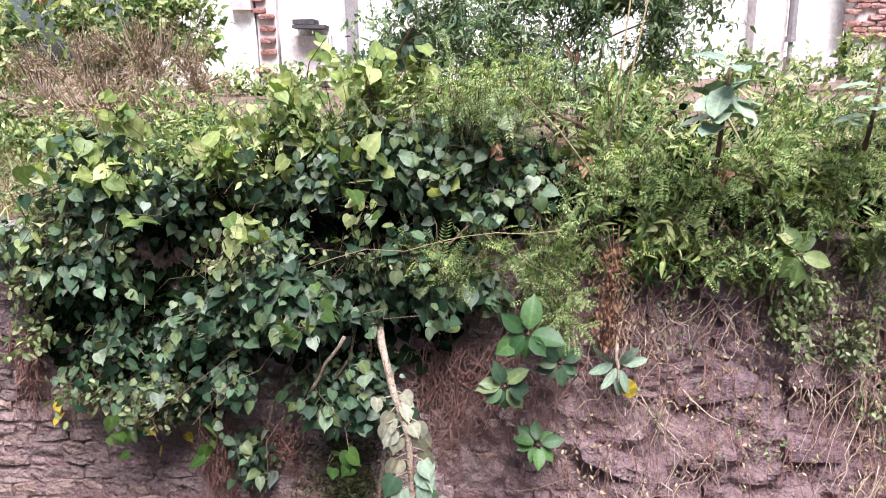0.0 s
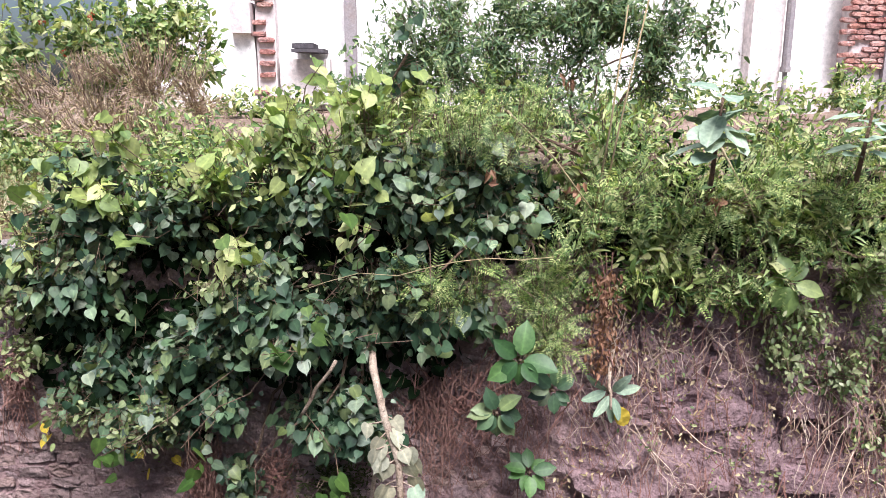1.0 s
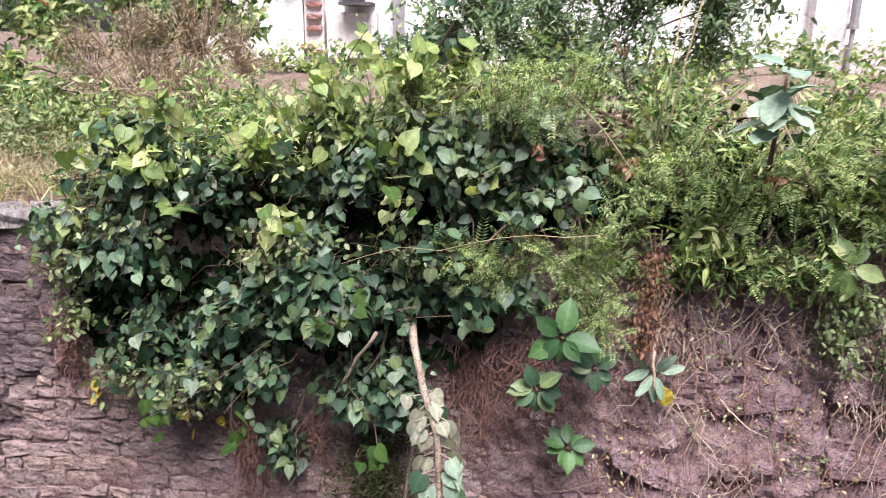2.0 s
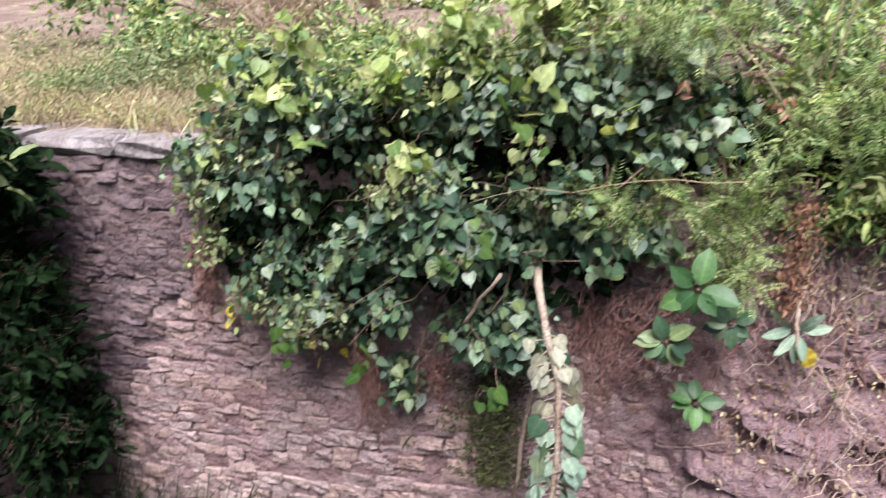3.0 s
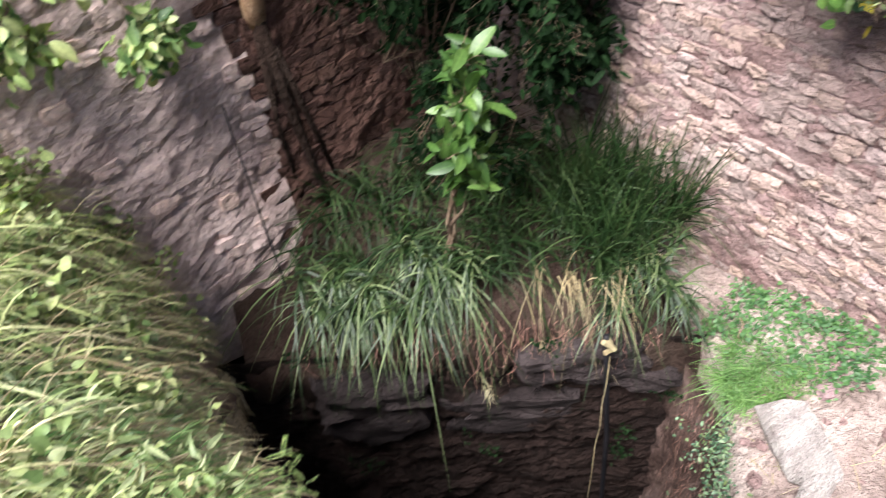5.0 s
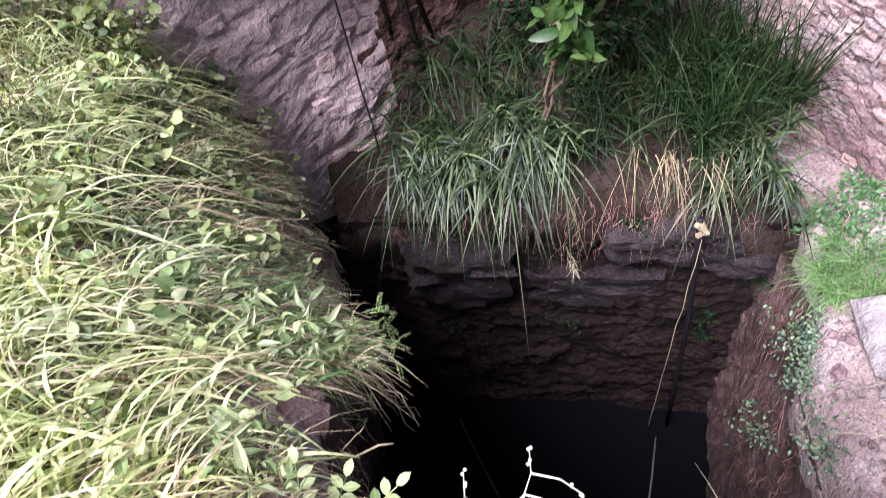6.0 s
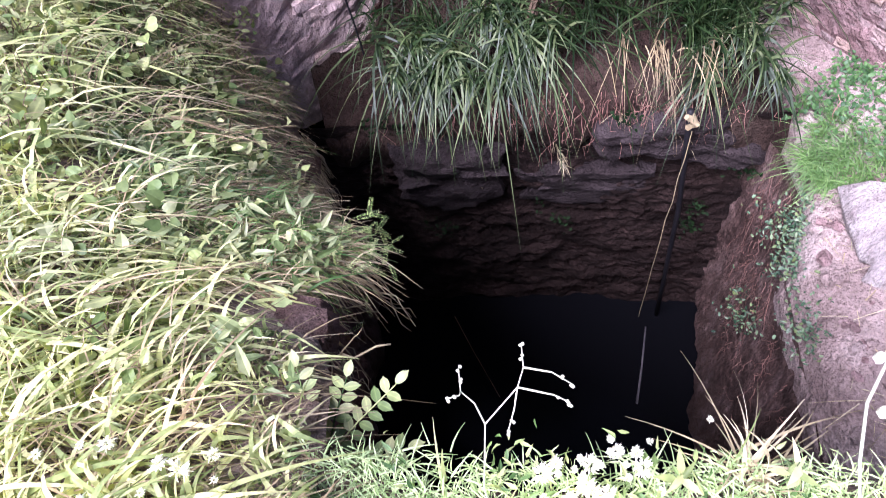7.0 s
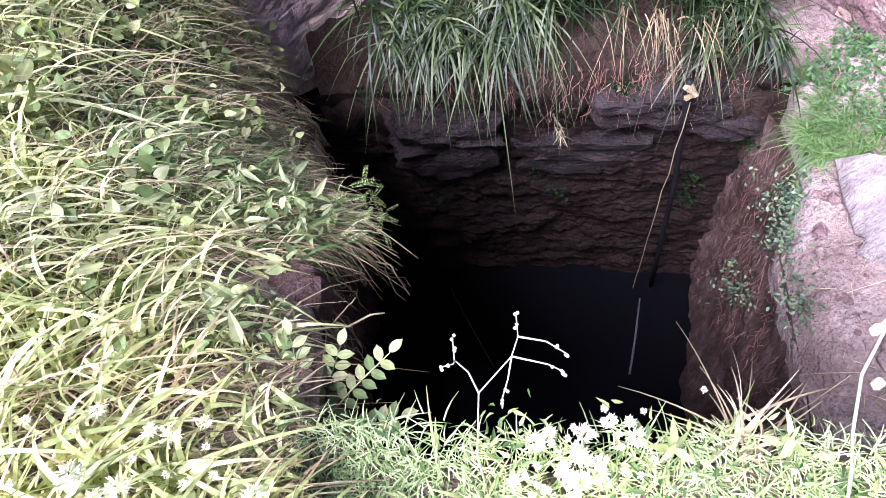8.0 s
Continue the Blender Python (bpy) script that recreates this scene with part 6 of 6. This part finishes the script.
# ---- things in and round the shaft ----
hose = thing("black_hose", (2.32, 1.71, -2.2), "black hose hanging down the far side of the shaft", "hose")
q = part("hose", mesh("hose", *tube([(2.31, 1.715, -2.12), (2.33, 1.697, -2.5), (2.37, 1.662, -3.24), (2.385, 1.65, -3.9), (2.397, 1.637, -4.48), (2.414, 1.622, -5.4)], 0.019, 8), BLACK_PIPE, True), hose)
q.matrix_basis = Matrix.Translation(-hose.location)
q = part("knot", mesh("knot", *joined(*[tube([(2.315 + dx, 1.70, -2.26), (2.315, 1.68 + dy, -2.2), (2.3 - dx, 1.71, -2.15)], 0.018, 5) for dx, dy in ((0.02, 0.015), (-0.02, -0.015), (0.01, -0.025))]), BROWN_DRY), hose, "pale rag tied round the hose")
q.matrix_basis = Matrix.Translation(-hose.location)
tagged(new("rope", mesh("rope", *tube(bent((2.32, 1.68, -2.3), (2.278, 1.718, -5.25), -0.01, 0.004, 12), 0.0032, 5), BROWN_DRY)), "thin pale rope hanging beside the hose", "rope")
tagged(new("floating_stick", mesh("floating_stick", *tube([(0.98, 2.86, -5.19), (0.89, 2.45, -5.18), (0.80, 1.97, -5.19)], 0.004, 5), TAN)), "thin pale stick floating on the black water", "stick")
# tube added on the water for the hose's length past the waterline
tagged(new("hose_tail", mesh("hose_tail", *tube([(2.25, 1.6, -5.195), (1.95, 1.35, -5.19), (1.68, 1.14, -5.195)], (0.009, 0.012), 6), DARK_SLAB, True)), "dull grey tube on the water for the hose's lower length", "pipe")
tagged(new("wire", mesh("wire", *tube(bent((1.16, 3.26, -0.6), (1.15, 3.27, -1.95), 0, 0.004, 6), 0.006, 5), BLACK_PIPE)), "thin black wire hanging in front of the rubble wall", "wire")
for k, (x, y, w, d, h, turn, tilt) in enumerate(((2.49, 0.62, 0.44, 0.27, 0.12, 51, 6), (2.91, 0.67, 0.13, 0.11, 0.08, 50, 0), (2.30, 0.42, 0.2, 0.13, 0.08, 12, -5))):
    v, f = ROCKS[3 + k]
    ob = tagged(new("stone_slab", mesh("stone_slab", v * (w, d, h), f, PALE_SLAB if k != 1 else GREY_STONE)), ("pale marbled stone slab lying on the earth ledge", "small grey stone lying on the earth ledge", "broken pale stone beside the slab")[k], "stone")
    ob.matrix_world = pose(x, y, ledge_z(x, y) + h * 0.35, tilt, 4, turn)
rr = random.Random(31)
one = [mesh("rubble", *r, RED_EARTH) for r in ROCKS[:5]] + [mesh("rubble", *r, MORTAR) for r in ROCKS[5:8]]
for k in range(420):
    x, y = rr.uniform(1.2, 3.4), rr.uniform(-0.9, 1.0)
    if 0.743 * x - 0.669 * y < 1.16:
        continue
    s = rr.choice([rr.uniform(0.02, 0.05), rr.uniform(0.03, 0.11)])
    ob = tagged(new("rubble", one[rr.randrange(8)]), "lump of rubble on the earth ledge", "rubble", "rubble on the ledge")
    ob.matrix_world = pose(x, y, ledge_z(x, y) + s * 0.2, rr.uniform(0, 40), rr.uniform(0, 40), rr.uniform(0, 180)) @ Matrix.Diagonal((s, s * 0.8, s * 0.6, 1))
for n_, s_, w, h in ((0.5, 0.03, 0.14, 0.16), (0.56, 0.02, 0.1, 0.12), (1.75, 0.03, 0.12, 0.2)):
    c = bank_point(n_, s_)
    v, f = ROCKS[int(n_ * 9) % 14]
    ob = tagged(new("rim_stone", mesh("rim_stone", v * (w, w * 1.1, h), f, SHAFT_SIDE)), "pale weathered stone bared at the rim of the shaft", "stone", "stones at the rim")
    ob.matrix_world = pose(c[0], c[1], c[2] - h * 0.42, 4, -6, 40)

root_out = tagged(new("dead_root", mesh("dead_root", *joined(tube(bent((-0.26, 0.79, -0.25), (-0.07, 0.71, -0.28), 0.0, 0.006), (0.0045, 0.002), 6), tube(bent((-0.17, 0.75, -0.26), (-0.1, 0.76, -0.24), 0.0, 0.004), (0.0022, 0.001), 5), tube(bent((-0.2, 0.77, -0.26), (-0.17, 0.74, -0.40), 0.0, 0.006), (0.003, 0.001), 5)), STRAW, True)), "bare pale root sticking out over the shaft", "root")
root_out.matrix_basis = SEAT
# seed stalk standing on the near rim
stalk = thing("seed_stalk", (-0.16, 0.22, 0.02), "branched pale seed stalk standing on the rim of the shaft", "plant")
stalk.matrix_basis = SEAT @ stalk.matrix_basis
E_ = [(-0.16, 0.22, 0.0), (-0.145, 0.25, 0.12), (-0.10, 0.29, 0.2), (-0.04, 0.295, 0.215), (-0.02, 0.305, 0.23), (-0.005, 0.325, 0.245)]
arms = [E_, [E_[2], (-0.095, 0.315, 0.215), (-0.10, 0.335, 0.225), (-0.085, 0.355, 0.24)], [E_[4], (0.005, 0.28, 0.22), (0.015, 0.25, 0.215)], [E_[3], (-0.01, 0.26, 0.205), (0.0, 0.24, 0.2)], [E_[3], (-0.06, 0.28, 0.20), (-0.085, 0.265, 0.19)], [(-0.10, 0.335, 0.225), (-0.105, 0.33, 0.23), (-0.12, 0.335, 0.235)]]
heads = []
for k, arm in enumerate(arms):
    q = part("stem", mesh("stem", *tube(arm, (0.0014, 0.0007), 6), SEED, True), stalk)
    q.matrix_basis = Matrix.Translation((0.16, -0.22, -0.02))
    heads += [arm[-1], tuple((np.array(arm[-1]) + np.array(arm[-2])) / 2)]
one = mesh("seed_head", *(lambda v, f: (v * 0.0038, f))(*rock(40, 0.1)), SEED)
for k, h in enumerate(heads):
    for o in range(2):
        part("seed_head", one, stalk).matrix_basis = Matrix.Translation(Vector(h) + Vector((rr.gauss(0, 0.0022), rr.gauss(0, 0.0022), rr.gauss(0, 0.002))) - Vector((-0.16, 0.22, 0.02)))

# pinnate seedling by the rim
pin = thing("pinnate_seedling", (-0.32, 0.56, -0.2), "seedling with pale green paired leaflets by the rim", "plant")
pin.matrix_basis = SEAT @ Matrix.Translation((-0.01, -0.02, -0.055)) @ pin.matrix_basis
one = mesh("leaflet", *oval(0.27, 0.05, 0.14, -0.7), LEAFY_WEED, True, ribs(oval(0.27)))
for a, b in (((-0.30, 0.57, -0.12), (-0.12, 0.565, -0.04)), ((-0.30, 0.58, -0.12), (-0.24, 0.69, 0.0)), ((-0.31, 0.55, -0.13), (-0.17, 0.47, -0.07)), ((-0.30, 0.58, -0.13), (-0.36, 0.63, -0.02)), ((-0.30, 0.57, -0.13), (-0.18, 0.64, -0.05))):
    a, b = np.array(a), np.array(b)
    q = part("stalk", mesh("stalk", *tube([a, (a + b) / 2 + (0, 0, 0.01), b], (0.002, 0.001), 4), WEED), pin)
    q.matrix_basis = Matrix.Translation((0.32, -0.56, 0.2))
    ax = unit(b - a)
    sd = unit(np.cross(ax, [0, 0, 1]))
    for k in range(13):
        p_ = a + (b - a) * (0.25 + 0.75 * (k // 2) / 6) + (0, 0, 0.004)
        d = ax if k == 12 else unit(ax * 0.5 + sd * (1 if k % 2 else -1))
        m = Matrix(frames(np.array([d]), np.array([[0.05, -0.2, 1.0]]))[0].tolist()).to_4x4() @ Matrix.Diagonal((0.033, 0.033, 0.033, 1))
        m.translation = Vector(p_) - Vector((-0.32, 0.56, -0.2))
        part("leaflet", one, pin).matrix_basis = m

# single tall blades and shoots on the near rim
pts = seat(np.array([nu(rng.uniform(0.02, 0.15), u, 0.0) for u in rng.uniform(-0.35, 0.45, 46)]))
grass("rim_shoots", "tall single shoots on the near rim", pts, rng.normal(0, 0.35, pts.shape) + [0.1, 0.1, 1], rng.uniform(0.08, 0.17, 46), rng.uniform(0.004, 0.008, 46), rng.uniform(0.3, 0.9, 46), GRASS)
pts = seat(np.array([(0.17, 0.05, 0.0)]) + rng.normal(0, 0.012, (44, 3)) * [1, 1, 0.2])
grass("rim_tuft", "pale dry grass tuft on the near rim", pts, rng.normal(0, 0.55, pts.shape) + [0.2, 0.1, 0.8], rng.uniform(0.08, 0.2, 44), rng.uniform(0.003, 0.006, 44), rng.uniform(0.6, 1.4, 44), STRAW)
st = thing("tall_stalk", (0.2, -0.1, 0.05), "bent pale stalk with seed heads on the near rim", "plant")
st.matrix_basis = SEAT @ st.matrix_basis
q = part("stem", mesh("stem", *tube([(0.19, -0.1, 0.0), (0.21, -0.06, 0.09), (0.235, -0.03, 0.12), (0.29, 0.01, 0.15), (0.35, 0.03, 0.18)], (0.0028, 0.002), 6), SEED, True), st)
q.matrix_basis = Matrix.Translation((-0.2, 0.1, -0.05))
one = mesh("seed_head", *(lambda v, f: (v * 0.013, f))(*rock(41, 0.1)), SEED)
for h in ((0.35, 0.03, 0.185), (0.335, 0.035, 0.18), (0.36, 0.015, 0.17), (0.30, -0.01, 0.14)):
    part("seed_head", one, st).matrix_basis = Matrix.Translation(Vector(h) - Vector((0.2, -0.1, 0.05)))
p = np.array([(x, y, ledge_z(x, y)) for x, y in zip(rng.uniform(1.5, 3.3, 260), rng.uniform(-0.8, 1.0, 260)) if 0.743 * x - 0.669 * y > 1.16])
grass("ledge_litter", "dry stalks lying on the earth ledge", p + [0, 0, 0.01], rng.normal(0, 1, p.shape) * [1, 1, 0.1] + [0, 0, 0.12], rng.uniform(0.05, 0.28, len(p)), rng.uniform(0.002, 0.005, len(p)), 0.2, STRAW)
for n_, u_, tall in ((0.12, -0.02, 0.12), (0.13, 0.12, 0.15), (0.1, 0.26, 0.17), (0.12, 0.42, 0.12)):
    a_ = seat(nu(n_, u_, 0.0))
    st = thing("rim_sprout", tuple(a_), "slender green sprout standing on the near rim", "plant", "sprouts on the rim")
    part("stem", mesh("stem", *tube([(0, 0, 0), (0.006, 0.0, tall * 0.5), (0.01, 0.01, tall)], (0.0016, 0.0008), 5), WEED), st)
    for k in range(5):
        h = tall * (0.45 + 0.13 * k)
        w_ = unit(np.array([math.cos(2.4 * k), math.sin(2.4 * k), 0.7]))
        part("leaf", mesh("leaf", *leaves(LANCE, np.array([[0.008, 0.005, h]]), w_[None], unit(np.array([[0.1, -0.2, 1.0]])), np.array([0.045])), GRASS, True), st)
# white tufts in the near grass, added for the glare on its leaves
spokes = unit(rng.normal(0, 1, (70, 3)) + [0, 0, 0.4])
one = mesh("flower_head", *leaves(LANCE, spokes * 0.003, spokes, unit(rng.normal(0, 1, (70, 3))), rng.uniform(0.005, 0.009, 70)), GLARE_WHITE)
fr = random.Random(77)
for k in range(90):
    if k < 45:
        x, y, z = seat((fr.gauss(-0.04, 0.055), fr.gauss(0.17, 0.03), fr.uniform(0.03, 0.075)))
    else:
        b_ = bank_point(fr.uniform(-0.15, 0.12), fr.uniform(0.05, 0.5))
        x, y, z = b_[0], b_[1], b_[2] + fr.uniform(0.15, 0.25)
    ob = tagged(new("flower_head", one), "small white tuft painting the glare on leaves in the grass", "flower", "white flower heads")
    ob.matrix_basis = Matrix.Translation((x, y, z)) @ pose(0, 0, 0, fr.uniform(0, 90), fr.uniform(0, 90), 0) @ Matrix.Diagonal((1, 0.8, 0.7, 1)) @ Matrix.Scale(fr.choice([0.8, 1.0, 1.5, 2.2]), 4)

# dry seed stems hanging from the far ledge
for a, b in (((2.0, 2.5, -1.95), (2.08, 2.40, -2.62)), ((1.85, 2.62, -2.0), (1.86, 2.30, -2.75)), ((1.5, 2.95, -2.1), (1.40, 2.72, -2.85)), ((1.55, 2.9, -2.1), (1.52, 2.68, -3.05)), ((1.3, 3.1, -2.1), (1.2, 2.95, -2.6)), ((2.4, 2.1, -2.0), (2.42, 1.80, -2.5)), ((2.2, 2.3, -1.95), (2.12, 2.05, -2.35))):
    st = thing("drooping_grass", a, "dry bent grass with a feathery seed head over the shaft", "grass", "seed stems over the shaft")
    a_, b_ = np.zeros(3), np.array(b) - np.array(a)
    part("stem", mesh("stem", *tube([a_, a_ + (b_ - a_) * 0.35 + (-0.02, -0.02, 0.08), b_], (0.005, 0.003), 4), STRAW), st)
    k = 40
    base = b_ + (a_ - b_) * rng.uniform(-0.12, 0.18, (k, 1)) + rng.normal(0, 0.012, (k, 3))
    part("seed_head", mesh("seed_head", *blades(base, unit(b_ - a_) * 0.7 + rng.normal(0, 0.35, (k, 3)), rng.uniform(0.05, 0.13, k), 0.003, 0.3, 3), STRAW), st, "feathery pale seed head")
lines = []
for _ in range(150):
    n_, z0 = rng.uniform(0.7, 2.8), rng.uniform(-3.8, -2.5)
    u0 = np.interp(n_, [0.0, 1.3, 1.9, 2.2, 2.55, 2.85], [1.1, 1.055, 1.035, 1.125, 1.235, 1.17])
    f = (-2.3 - z0) / 3.3
    u1 = u0 + (np.interp(n_, [0.0, 1.3, 1.9, 2.2, 2.5, 2.85], [0.95, 0.93, 0.9, 0.93, 1.0, 1.06]) - u0) * f
    lines.append(bent(nu(n_, u1 - 0.05, z0), nu(n_ + rng.normal(0, 0.08), u1 - 0.06, z0 - rng.uniform(0.15, 0.5)), 0, 0.012, 6))
strands("root_curtain", "fine reddish roots hanging down the earth side of the shaft", lines, 0.0022, ROOT, "roots", tuple(nu(2.0, 1.0, -2.5)))
lines = []
for _ in range(70):
    n_ = rng.uniform(0.4, 2.6)
    p_ = bank_point(n_, 0.0) + (0, 0, -0.05)
    lines.append(bent(p_, p_ + np.array([rng.normal(0.03, 0.03), rng.normal(-0.03, 0.03), -rng.uniform(0.15, 0.5)]), 0, 0.012, 6))
for _ in range(110):
    n_ = rng.uniform(1.35, 2.4)
    p_ = bank_point(n_, -0.03) + (0, 0, -0.02)
    lines.append(bent(p_, p_ + np.array([rng.normal(0.02, 0.02), rng.normal(-0.02, 0.02), -rng.uniform(0.2, 0.5)]), 0, 0.01, 6))
strands("root_curtain", "pale dry roots hanging from the rim of the bank", lines, 0.003, STRAW, "roots", tuple(bank_point(1.2, 0.0)))
lines = []
for _ in range(120):
    u_ = rng.normal(0.0, 0.55)
    a_ = nu(2.93, u_, rng.uniform(-2.3, -2.05))
    lines.append(bent(a_, a_ + np.array([rng.normal(-0.03, 0.05), rng.normal(-0.03, 0.05), -rng.uniform(0.1, 0.45)]), 0, 0.015, 6))
strands("root_curtain", "brown rootlets hanging under the far ledge", lines, 0.0026, ROOT, "roots", tuple(nu(2.95, 0.0, -2.2)))
